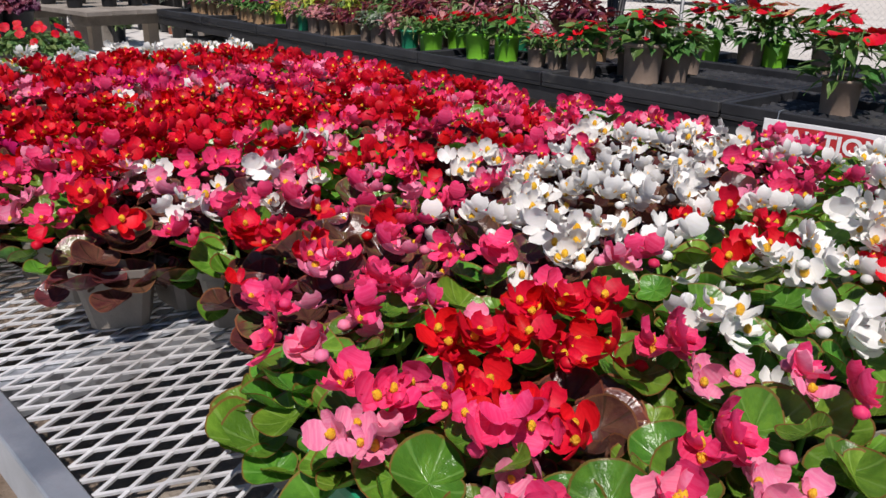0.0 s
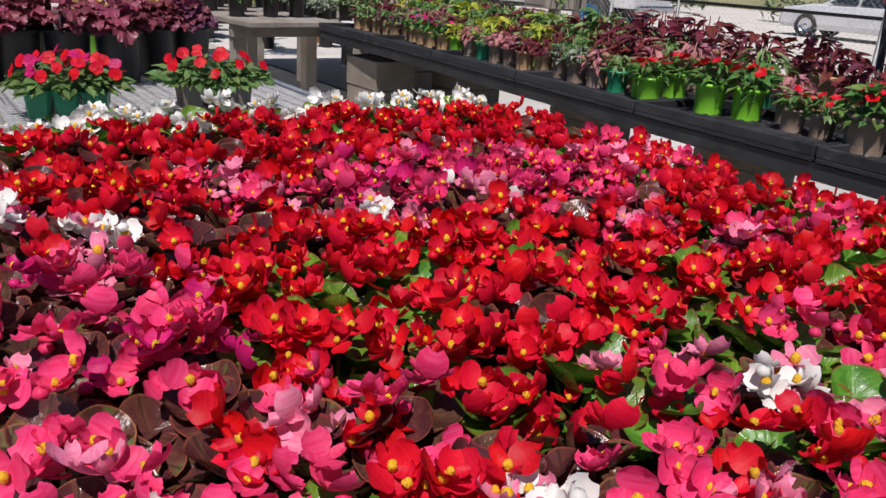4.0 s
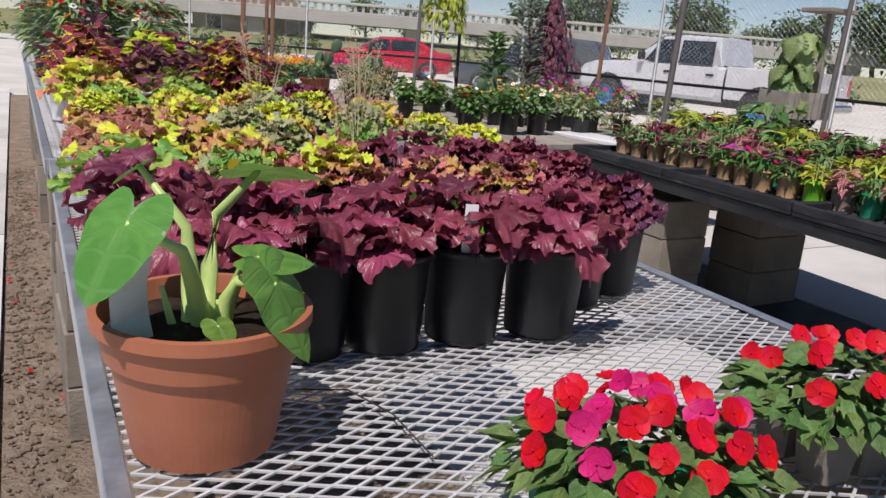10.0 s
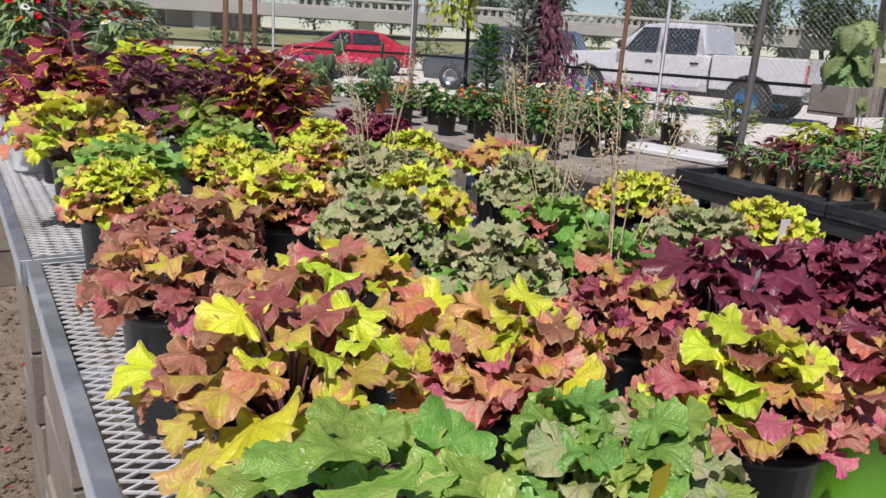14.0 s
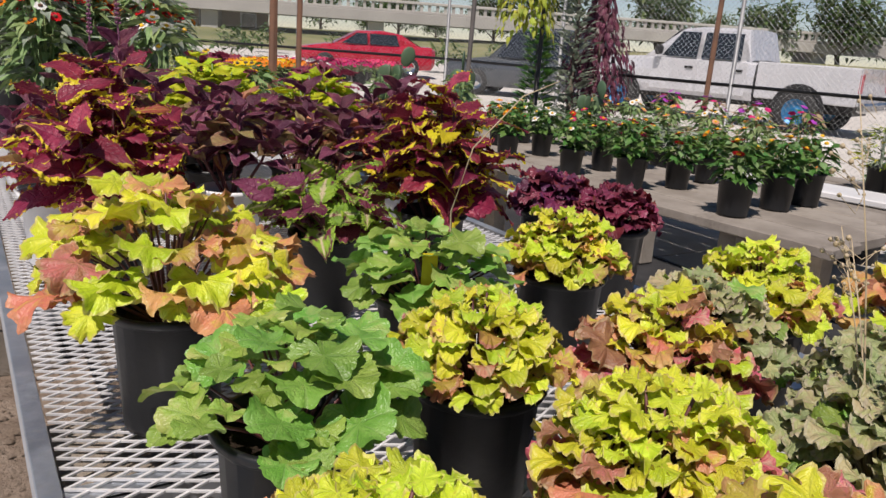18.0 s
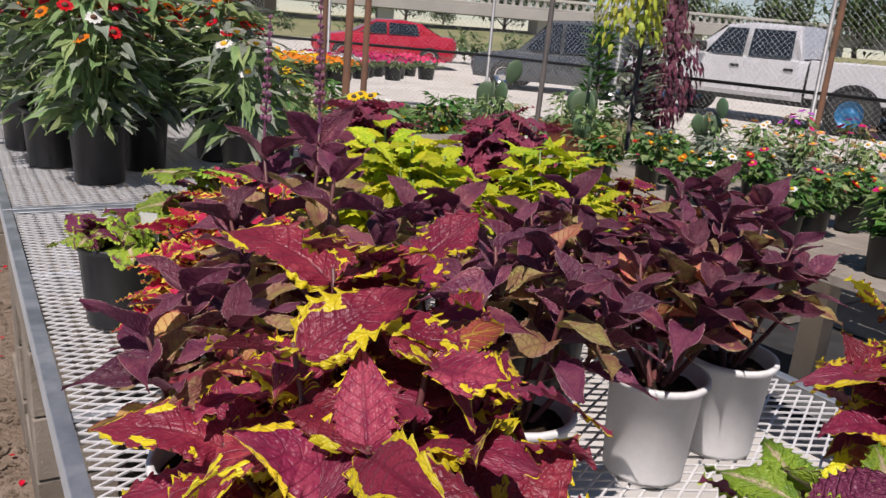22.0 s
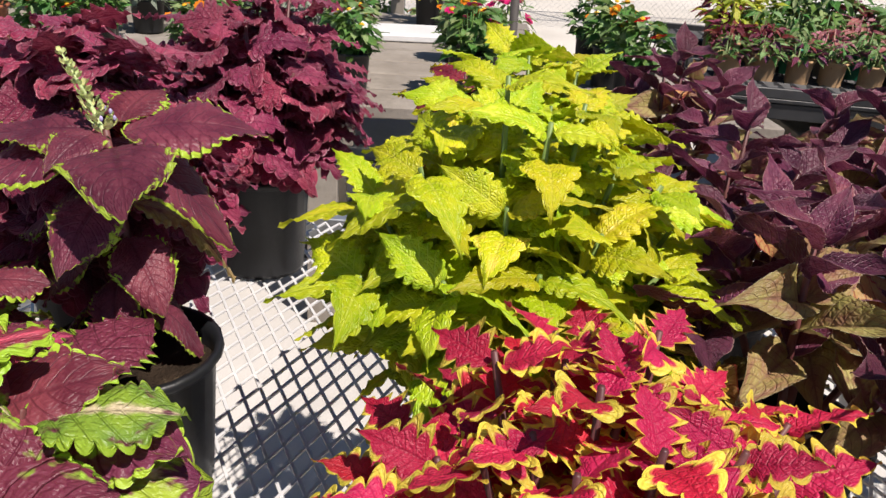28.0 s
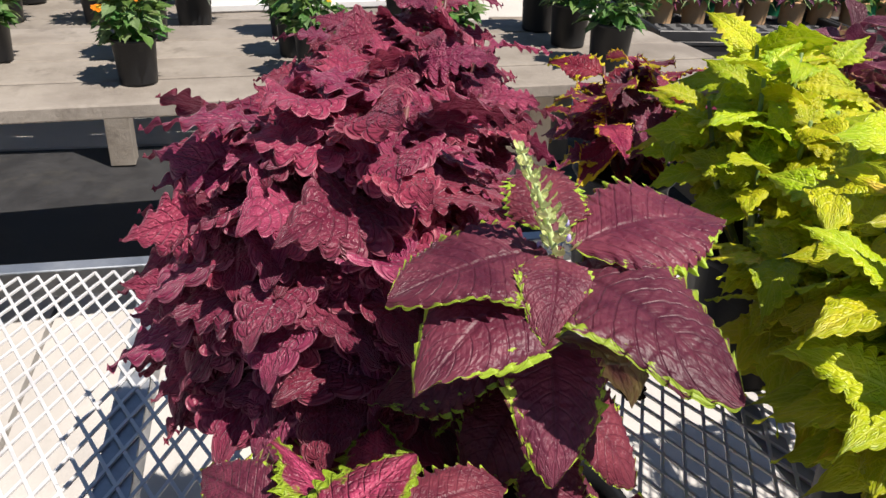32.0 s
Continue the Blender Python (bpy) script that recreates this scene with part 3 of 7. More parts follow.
def round_leaf(lobes=7, depth=0.22, scallop=3, sdepth=0.05, cup=0.12, ruffle=0.05, notch=0.5, n=56, seed=0, asym=0.0, fine=0.0):
    """A round, lobed leaf whose stalk meets it at the origin; the blade spreads over +y and is pleated along its veins."""
    rg = random.Random(seed)
    s = Shape()
    ph = rg.uniform(0, 6)
    amp = [rg.uniform(0.85, 1.12) for _ in range(max(lobes, 1) + 1)]
    rings = (0.0, 0.25, 0.5, 0.72, 0.9, 1.0)
    pts, uvs = [], []
    for i, r in enumerate(rings):
        for k in range(n + 1):
            a = -math.pi + 2 * math.pi * k / n
            q = (a + math.pi) / (2 * math.pi)
            pleat = 0.0
            lob = 1.0
            if lobes:
                lob = 1 - depth * max(0.0, 1 - abs(math.sin(lobes * math.pi * q)) / 0.6) ** 1.1
                lob *= 1 + (amp[int(q * lobes) % lobes] - 1) * abs(math.sin(lobes * math.pi * q))
                pleat = -math.cos(2 * math.pi * lobes * q)
            lob -= sdepth * (1 - abs(math.sin(max(lobes, 1) * scallop * math.pi * q))) if scallop else 0
            back = 1 - notch * max(0.0, (abs(a) / math.pi - 0.72) / 0.28) ** 1.2
            rad = 0.5 * (1 + (lob - 1) * r ** 2) * back * (1 + asym * math.sin(a)) * r
            x, y = rad * math.sin(a), rad * math.cos(a) * 1.05 + 0.22
            z = cup * r * r + ruffle * r ** 2 * pleat * 0.35 + ruffle * r ** 3 * math.sin(3 * a + 2 * ph) * 0.8
            z += fine * r ** 4 * math.sin(max(lobes, 5) * 2 * a + 3 * ph) - (0.16 if lobes else 0.06) * r * r * max(0.0, math.cos(a))
            pts.append(Vector((x, y, z)))
            uvs.append((1 - r, q))
    s.quadgrid(pts, uvs, len(rings), n + 1)
    return s


def petal(w=1.0, cup=0.2, n=6):
    s = Shape()
    pts, uvs = [], []
    for i in range(n):
        t = i / (n - 1)
        hw = 0.5 * w * (math.sqrt(max(0.0, 1 - ((t - 0.58) / 0.47) ** 2)) if t > 0.2 else 0.28 + 1.6 * t)
        hw = max(hw, 0.10 * w)
        for u in (-1, -0.4, 0.4, 1):
            pts.append(Vector((u * hw, t, cup * (t * t + 0.7 * u * u * t) - 0.06 * t)))
            uvs.append((1 - abs(u), t))
    s.quadgrid(pts, uvs, n, 4)
    return s


def bead(r, n=6, squash=1.0):
    s = Shape()
    return s.lathe([(r * 0.05, -r * squash), (r * 0.75, -r * 0.6 * squash), (r, 0), (r * 0.75, r * 0.6 * squash), (r * 0.1, r * squash)], n, cap=False)


def pot_shape(r_top, r_bot, h, rim=0.012, wall=0.003, n=24):
    """A tapered nursery pot with a rolled rim and an open inside."""
    s = Shape()
    return s.lathe([(r_bot * 0.96, 0.004), (r_bot, 0.0), (r_bot * 1.01, 0.006), (r_top - 0.006, h - rim - 0.002), (r_top - 0.002, h - rim), (r_top + 0.002, h - rim * 0.5), (r_top + 0.001, h), (r_top - wall - 0.002, h), (r_top - wall - 0.005, h - rim), (r_top - wall - 0.012, h * 0.72)], n, cap=False)


def square_pot(w_top, w_bot, h):
    s = Shape()
    rows = [(w_bot, 0.0, 0.12), (w_bot * 1.01, 0.004, 0.12), (w_top * 0.96, h * 0.86, 0.1), (w_top * 1.03, h * 0.88, 0.1), (w_top * 1.04, h, 0.1), (w_top * 0.98, h, 0.1), (w_top * 0.9, h * 0.7, 0.1)]
    pts = []
    for w, z, c in rows:
        k = w * 0.5
        e = k * (1 - 2 * c)
        ring = [(k, -e), (k, e), (e, k), (-e, k), (-k, e), (-k, -e), (-e, -k), (e, -k), (k, -e)]
        pts += [Vector((x, y, z)) for x, y in ring]
    s.quadgrid(pts, [(0.5, 0.5)] * len(pts), len(rows), 9)
    return s

# ---- ground ----
BENCH = 0.775


def slab(name, x0, y0, x1, y1, z, mat, label, category, kind="structure", thick=0.08, step=0.5, rough=0.0):
    s = Shape()
    nx, ny = max(2, int((x1 - x0) / step) + 1), max(2, int((y1 - y0) / step) + 1)
    pts = []
    for j in range(ny):
        for i in range(nx):
            x, y = x0 + (x1 - x0) * i / (nx - 1), y0 + (y1 - y0) * j / (ny - 1)
            edge = i in (0, nx - 1) or j in (0, ny - 1)
            pts.append(Vector((x, y, z + (0 if edge else rough * noise.noise((x * 3.1, y * 3.1, 0.3))))))
    s.quadgrid(pts, [(0.5, 0.5)] * len(pts), ny, nx)
    s.box(x0, y0, z - thick, x1, y1, z - 0.002)
    return solid(name, s, mat, label, category, kind=kind)


ground = Shape()
gp = []
for j in range(41):
    for i in range(41):
        x = -400 + 800 * (i / 40) if abs(i - 20) > 4 else (i - 20) * 20.0
        gp.append(Vector(((i - 20) / 20 * 60 * (1 + 5 * ((i - 20) / 20) ** 2), (j - 20) / 20 * 60 * (1 + 5 * ((j - 20) / 20) ** 2), -0.05)))
ground.quadgrid(gp, [(0.5, 0.5)] * len(gp), 41, 41)
solid("ground", ground, "gravel", "pale dry gravel lot reaching to the horizon", "ground", kind="structure")
slab("bed_soil", -0.17, -6, 1.02, 16, 0.0, "dirt", "tan packed dirt strip under the benches", "dirt", step=0.12, rough=0.012)
for k in range(12):
    slab("pavement", -1.75, -6 + k * 1.9, -0.175, -6 + k * 1.9 + 1.885, 0.03, "concrete", "pale grey concrete walkway slab beside the benches", "pavement")
for k in range(10):
    slab("pavement", 1.03, -4 + k * 2.0, 2.55, -4 + k * 2.0 + 1.985, 0.012, "concrete", "sunlit pale concrete slab between the benches", "pavement")
slab("weed_cloth", 2.56, -4, 3.72, 10.6, 0.008, "weed_cloth", "black woven ground cloth under the bench", "ground cloth", step=0.25, rough=0.006)
for k in range(9):
    slab("pavement", 3.74, -4 + k * 2.0, 5.6, -4 + k * 2.0 + 1.985, 0.012, "concrete", "pale concrete walkway slab behind the pot bench", "pavement")

# ---- main benches of galvanised frame and expanded metal ----
def mesh_panel(x0, y0, x1, y1, z0, dx=0.0485, dy=0.0241, w=0.0040, t=0.0026):
    """Expanded metal: slanting strands that meet at bonds, each strand a thin flat bar."""
    s = Shape()
    nx, ny = int((x1 - x0) / dx), int((y1 - y0) / dy)
    ox, oy = x0 + ((x1 - x0) - nx * dx) / 2, y0 + ((y1 - y0) - ny * dy) / 2
    V, F = [], []
    for j in range(ny):
        for i in range(nx):
            cx, cy = ox + i * dx, oy + j * dy
            for a, b, z in (((0.0, 0.5), (0.5, 0.0), z0), ((0.5, 0.0), (1.0, 0.5), z0), ((0.0, 0.5), (0.5, 1.0), z0 - 0.0007), ((0.5, 1.0), (1.0, 0.5), z0 - 0.0007)):
                ax, ay, bx, by = cx + a[0] * dx, cy + a[1] * dy, cx + b[0] * dx, cy + b[1] * dy
                k = len(V)
                V += [(ax, ay - w / 2, z), (bx, by - w / 2, z), (bx, by + w / 2, z), (ax, ay + w / 2, z), (ax, ay - w / 2, z - t), (bx, by - w / 2, z - t), (bx, by + w / 2, z - t), (ax, ay + w / 2, z - t)]
                F += [(k, k + 1, k + 2, k + 3), (k, k + 4, k + 5, k + 1), (k + 2, k + 6, k + 7, k + 3)]
    s.v, s.f = V, F
    s.uv, s.mi = [(0.5, 0.5)] * (4 * len(F)), [0] * len(F)
    return s


def mesh_bench(y0, y1, x0=0.0, x1=1.22, z=BENCH, skew=0.0, bars=None, label="galvanised steel plant bench with an expanded metal top"):
    th = thing("mesh_bench", label, "bench", pose((x0 + x1) / 2, (y0 + y1) / 2, 0, 0, 0, skew), group="galvanised benches")
    hx, hy = (x1 - x0) / 2, (y1 - y0) / 2
    a, d, t = 0.025, 0.055, 0.004
    for nm, bx in (("side_rail", (-hx, -hy, hx * 0 - hx + a, hy)), ("side_rail", (hx - a, -hy, hx, hy))):
        s = Shape()
        out = bx[0] if bx[0] < 0 else bx[2] - t
        s.box(bx[0], bx[1], z - t, bx[2], bx[3], z, bev=0.0012)
        s.box(out, bx[1], z - d, out + t, bx[3], z - t * 0.9, bev=0.0012)
        part(nm, s, "galvanised", th)
    for nm, yy in (("end_rail", -hy), ("end_rail", hy - t)):
        s = Shape()
        s.box(-hx + t + 0.001, yy, z - d, hx - t - 0.001, yy + t, z - t, bev=0.0012)
        y2 = yy if yy < 0 else yy + t - a
        s.box(-hx + a + 0.001, y2, z - t, hx - a - 0.001, y2 + a, z, bev=0.0012)
        part(nm, s, "galvanised", th)
    part("mesh_top", mesh_panel(-hx + 0.012, -hy + 0.012, hx - 0.012, hy - 0.012, z - 0.0045), "mesh_steel", th, "expanded metal diamond mesh")["kind"] = "stuff"
    for yb in bars or [y0 + (k + 1) * (y1 - y0) / 4 for k in range(3)]:
        yy = yb - (y0 + y1) / 2
        s = Shape()
        s.box(-hx + 0.006, yy, z - 0.046, hx - 0.006, yy + 0.004, z - 0.009)
        s.box(-hx + 0.006, yy, z - 0.012, hx - 0.006, yy + 0.034, z - 0.0085)
        part("cross_bar", s, "galvanised", th)
    for sx in (-1, 1):
        for sy in (-1, 1):
            s = Shape()
            s.lathe([(0.0075, 0), (0.0075, 0.004), (0.005, 0.006)], 6, m=Matrix.Translation((sx * (hx - 0.03), sy * hy, z - 0.03)) @ Matrix.Rotation(radians(90 * sy), 4, "X"))
            part("bolt", s, "galvanised", th)
    return th


mesh_bench(0.36, 2.80, 0.06, 1.28)
mesh_bench(2.90, 5.32, 0.0, 1.22, skew=-0.6)
mesh_bench(5.335, 8.06, 0.0, 1.22, bars=(5.50, 6.16, 6.82, 7.48))
mesh_bench(8.075, 10.51, 0.0, 1.22)
mesh_bench(10.53, 12.96, 0.0, 1.22)

block_mesh = {}


def block_stack(x, y, n, turn=0.0, z0=0.0, label="stack of grey concrete blocks carrying a bench", lx=0.19, ly=0.39, h=0.177):
    th = thing("block_stack", label, "concrete block", pose(x, y, z0, 0, 0, turn), group="bench blocks")
    key = (lx, ly, h)
    if key not in block_mesh:
        s = Shape()
        s.box(-lx / 2, -ly / 2, 0.0, lx / 2, ly / 2, h - 0.003, bev=0.005)
        block_mesh[key] = s.mesh("block", ["block"])
    for k in range(n):
        part("block", block_mesh[key], None, th, m=pose(rnd(-0.004, 0.004), rnd(-0.006, 0.006), k * h, 0, 0, rnd(-1.2, 1.2)))
    return th


for y in (0.62, 2.62, 3.10, 5.02, 5.62, 7.84, 8.3, 10.2, 10.8):
    block_stack(0.11, y, 4)
    block_stack(1.03, y + 0.05, 4, 90 if y > 7 else 0)

# ---- litter on the dirt strip ----
rgl = random.Random(3)
lit, pet = Shape(), Shape()
for k in range(900):
    r = rgl.uniform(0.002, 0.008) * (1.5 if rgl.random() < 0.1 else 1)
    lit.add(bead(r, 5, 0.6), Matrix.Translation((rgl.uniform(-0.16, 0.9), rgl.uniform(2.5, 13), 0.004)) @ Matrix.Rotation(rgl.uniform(0, 3), 4, "Z"))
for k in range(70):
    pet.add(petal(0.9, 0.3, 4), Matrix.Translation((rgl.uniform(-0.30, 0.15), rgl.uniform(3, 11), 0.012)) @ Matrix.Rotation(rgl.uniform(0, 6), 4, "Z") @ Matrix.Scale(rgl.uniform(0.012, 0.022), 4))
for k in range(1500):
    r = rgl.uniform(0.003, 0.012) * (1.6 if rgl.random() < 0.08 else 1)
    lit.add(bead(r, 5, 0.55), Matrix.Translation((rgl.triangular(-0.17, 0.10, -0.12), rgl.uniform(2.6, 9.5), 0.005)) @ Matrix.Rotation(rgl.uniform(0, 3), 4, "Z") @ Matrix.Rotation(rgl.uniform(-0.5, 0.5), 4, "X"))
stones = solid("pebbles", lit, "dirt", "small stones and crumbs scattered on the dirt", "pebbles", kind="stuff")
solid("fallen_petals", pet, "petal_red", "fallen red petals on the dirt strip", "petals", kind="stuff")

# ---- plant builders ----
LEAF = {}


def leaf_data(shape_key, mat, maker):
    key = (shape_key, mat)
    if key not in LEAF:
        LEAF[key] = maker().mesh("leaf", [mat], True)
    return LEAF[key]


ROUND = {}
for k in range(4):
    tw = (k - 1.5) * 0.4
    ROUND["beg", k] = round_leaf(0, 0, 9, 0.03, 0.20, 0.09, 0.35, 28, seed=k, asym=0.16)
    ROUND["heu", k] = round_leaf(7, 0.24, 3, 0.08, -0.03, 0.16, 0.6, 84, seed=10 + k, fine=0.035)
    ROUND["hgr", k] = round_leaf(6, 0.12, 3, 0.06, 0.08, 0.10, 0.6, 72, seed=15 + k, fine=0.02)
    ROUND["ruf", k] = round_leaf(7, 0.22, 2, 0.07, 0.02, 0.17, 0.5, 56, seed=20 + k, fine=0.05)
    ROUND["imp", k] = ovate(0.74, 0, 0.0, 7, 0.25, 0.18, 0.03, seed=35 + k)
    ROUND["gen", k] = ovate(0.46, 0, 0.0, 6, 0.30, 0.2, 0.02, seed=30 + k)
    ROUND["lan", k] = ovate(0.30, 0, 0.0, 9, 0.55, 0.25, 0.03, tip=0.6, seed=40 + k, twist=tw)
    ROUND["per", k] = ovate(0.36, 0, 0.0, 9, 0.40, 0.22, 0.03, tip=0.7, seed=45 + k, twist=tw)
    ROUND["col", k] = ovate(0.74, 10, 0.36, 81, (0.1, 0.35, 0.6, 0.25)[k], 0.16, 0.08, 0.45, 50 + k, 0.12, tw, belly=0.68, deep=0.25, pillow=0.018, veins=8)
    ROUND["dark", k] = ovate(0.54, 14, 0.08, 57, (0.05, 0.35, 0.14, 0.50)[k], 0.42, 0.06, 0.9, 60 + k, 0.06, tw * 1.2, deep=0.12, pillow=0.020, veins=8)
    ROUND["fri", k] = ovate(0.82, 7, 0.58, 99, 0.40, 0.10, 0.06, 0.35, 70 + k, 0.10, tw, belly=0.70, deep=0.55, pillow=0.018, veins=7, rounded=True)
    ROUND["big", k] = ovate(0.86, 10, 0.32, 81, 0.36, 0.06, 0.08, 0.0, 80 + k, 0.20, tw * 0.7, belly=0.78, deep=0.22, pillow=0.022, veins=7, rounded=True)
    ROUND["lim", k] = ovate(0.62, 8, 0.30, 78, (0.2, 0.5, 0.3, 0.65)[k], 0.14, 0.05, 0.75, 54 + k, 0.14, tw, deep=0.28, pillow=0.034, veins=8, rounded=True)
    ROUND["cho", k] = ovate(0.90, 14, 0.22, 99, (0.20, 0.50, 0.40, 0.70)[k], 0.08, 0.06, 0.1, 84 + k, 0.20, tw * 0.5, belly=0.76, deep=0.2, pillow=0.026, veins=10)
    ROUND["sta", k] = ovate(0.86, 5, 0.58, 61, 0.26, 0.14, 0.07, 0.5, 90 + k, 0.02, tw, deep=0.7, pillow=0.012, veins=4, rounded=True)


def soil_disc(r, z):
    s = Shape()
    n = 16
    s.v.append(Vector((0, 0, z + 0.004)))
    for k in range(n):
        a = 2 * math.pi * k / n
        s.v.append(Vector((r * math.cos(a), r * math.sin(a), z + rnd(-0.004, 0.003))))
    for k in range(n):
        s.f.append((0, 1 + k, 1 + (k + 1) % n))
        s.uv.extend([(0.5, 0.5)] * 3)
        s.mi.append(0)
    return s


def add_tag(th, x, y, z, mat="paper_tag", h=0.07, w=0.018, turn=0.0, lean=12):
    s = Shape()
    pts = [Vector((sx * w * (0.35 if k == 0 else 1.0), 0.006 * (k / 4) ** 2, h * k / 4)) for k in range(5) for sx in (-0.5, 0.5)]
    s.quadgrid(pts, [(0.5, 0.5)] * 10, 5, 2)
    s.quadgrid([p + Vector((0, 0.0008, 0)) for p in pts], [(0.5, 0.5)] * 10, 5, 2)
    return part("plant_tag", s, mat, th, "printed plastic plant tag", m=pose(x, y, z, lean, 0, turn))


POTS = {}


def add_pot(th, kind, r, h):
    """A pot and its soil as parts; alike pots share their meshes."""
    key = (kind, round(r, 3), round(h, 3))
    if key not in POTS:
        if kind.startswith("sq_"):
            POTS[key] = (square_pot(2 * r, 1.45 * r, h).mesh("pot", [kind[3:]]), soil_disc(r * 0.86, h * 0.86).mesh("soil", ["soil"]))
        else:
            POTS[key] = (pot_shape(r, r * 0.80, h).mesh("pot", [kind], True), soil_disc(r - 0.008, h * 0.86).mesh("soil", ["soil"]))
    part("pot", POTS[key][0], None, th)
    part("soil", POTS[key][1], None, th)


def stuff(ob):
    ob["kind"] = "stuff"
    return ob


def begonia(seed, leaf, petals, nf=12, h=0.052, spread=0.070, label="", pot="sq_green_pot", lsz=1.0):
    """A low mound of cupped glossy leaves under loose clusters of two-winged flowers."""
    random.seed(seed)
    th = thing("begonia", label, "begonia", group="bedding begonias")
    add_pot(th, pot, 0.042, 0.072)
    fol, fl, st = Shape(), Shape(), Shape()
    n = 28
    for k in range(n):
        a, q = k * 2.4 + rnd(-0.3, 0.3), math.sqrt((k + 0.5) / n)
        p = Vector((math.cos(a) * q * spread * 0.85, math.sin(a) * q * spread * 0.85, 0.058 - 0.034 * q * q + h * (1 - 0.72 * q * q) * rnd(0.45, 1.0)))
        d = Vector((math.cos(a), math.sin(a), rnd(-0.25, 0.8) - 0.25 * q))
        fol.add(ROUND["beg", k % 4], turn_to(p, d, size=rnd(0.034, 0.060) * lsz, spin=rnd(-0.6, 0.6)))
        if k % 2 == 0:
            fol.tube([(p.x * 0.2, p.y * 0.2, 0.055), p], [0.003, 0.002], 4)
    pt, sp = petal(1.15, 0.34), petal(0.6, 0.3)
    k = 0
    while k < nf:
        a, q = rnd(0, 6.283), math.sqrt(rnd(0.0, 1.1))
        c = Vector((math.cos(a) * q * spread, math.sin(a) * q * spread, 0.078 + h * (1.05 - 0.6 * q * q) * rnd(0.85, 1.2)))
        mi = random.randrange(len(petals))
        for j in range(random.choice((1, 2, 2, 3))):
            k += 1
            p = c + Vector((rnd(-0.016, 0.016), rnd(-0.016, 0.016), rnd(-0.012, 0.010)))
            up = Vector((p.x * 5 + rnd(-0.8, 0.4), p.y * 5 + rnd(-0.9, 0.3), rnd(0.25, 1.0))).normalized()
            sz = rnd(0.014, 0.022)
            sd = up.cross(Vector((rnd(-1, 1), rnd(-1, 1), 0.4))).normalized()
            for g, ang in ((pt, 0), (pt, math.pi), (sp, math.pi / 2), (sp, -math.pi / 2)):
                d = Matrix.Rotation(ang + rnd(-0.15, 0.15), 3, up) @ sd
                fl.add(g, turn_to(p, d + up * rnd(-0.1, 0.55), up, sz * (1.0 if g is pt else 0.85), rnd(-0.3, 0.3)), mi)
            if rnd(0, 1) < 0.8:
                st.add(bead(sz * (0.24 if "petal_white" in petals else 0.18), 6, 1.3), Matrix.Translation(p + up * sz * 0.20))
                st.add(bead(sz * 0.11, 5), Matrix.Translation(p + up * sz * 0.28 + sd * sz * 0.1))
        if rnd(0, 1) < 0.5:
            fl.add(bead(0.0065, 6, 0.8), Matrix.Translation(c + Vector((rnd(-0.02, 0.02), rnd(-0.02, 0.02), rnd(-0.015, 0.008)))), mi)
    stuff(part("foliage", fol, leaf, th, smooth=True))
    stuff(part("blossom_cluster", fl, petals, th, smooth=True))
    stuff(part("stamen_cluster", st, "stamen", th, smooth=True))
    return th


def rosette(name, seed, shape, mats, weights, n, spread, rise, lsize, pot, pr, ph, label, category, group, loose=False, m=None, stalk="stem_red", tilt=0.5, plumes=0, low=None):
    """A pot of long-stalked leaves in a mound. Each leaf is a part; loose: one joined foliage part."""
    random.seed(seed)
    th = thing(name, label, category, m, group)
    add_pot(th, pot, pr, ph)
    stems, fol = Shape(), Shape()
    for k in range(n):
        a, q = k * 2.39996 + rnd(-0.25, 0.25), math.sqrt((k + 0.3) / n)
        p = Vector((math.cos(a) * q * spread, math.sin(a) * q * spread, ph - 0.01 + rise * (1 - 0.72 * q * q) * rnd(0.72, 1.08)))
        sz = lsize * rnd(0.55, 1.18) * (1.12 if low and q > 0.78 else 1.0)
        d = Vector((math.cos(a), math.sin(a), rnd(-0.40, 0.25) * (0.4 + q) + tilt * (1 - q)))
        up = Vector((math.cos(a) * 0.4 * q + rnd(-0.3, 0.3), math.sin(a) * 0.4 * q + rnd(-0.3, 0.3), 1))
        mm = turn_to(p, d, up, sz, rnd(-0.35, 0.35))
        mi = random.choices(range(len(mats)), low if low and q > 0.78 else weights)[0]
        if loose:
            fol.add(ROUND[shape, k % 4], mm, mi)
        else:
            part("leaf", leaf_data((shape, k % 4), mats[mi], lambda: ROUND[shape, k % 4]), None, th, m=mm)
        if k % 2 == 0:
            stems.tube([(p.x * 0.12, p.y * 0.12, ph * 0.84), (p.x * 0.55, p.y * 0.55, ph * 0.9 + (p.z - ph) * 0.75), p], [0.0022, 0.0018, 0.0014], 4)
    for k in range(plumes):
        a = rnd(0, 6.28)
        x, y, t = math.cos(a) * 0.05, math.sin(a) * 0.05, rise + rnd(0.08, 0.24)
        stems.tube([(x * 0.3, y * 0.3, ph), (x, y, ph + t * 0.6), (x * 1.6, y * 1.6, ph + t)], [0.0013, 0.0009, 0.0005], 4)
        for j in range(16):
            z = ph + t * rnd(0.72, 1.0)
            q = Vector((x * 1.4 + rnd(-0.018, 0.018), y * 1.4 + rnd(-0.018, 0.018), z))
            stems.tube([(x * 1.3, y * 1.3, z - 0.012), q], 0.0004, 3)
            stems.add(bead(rnd(0.0014, 0.0028), 5), Matrix.Translation(q))
    if loose:
        stuff(part("foliage", fol, mats, th, smooth=True))
    stuff(part("stem_bundle", stems, stalk if not plumes else "stem_dry", th, smooth=True))
    return th


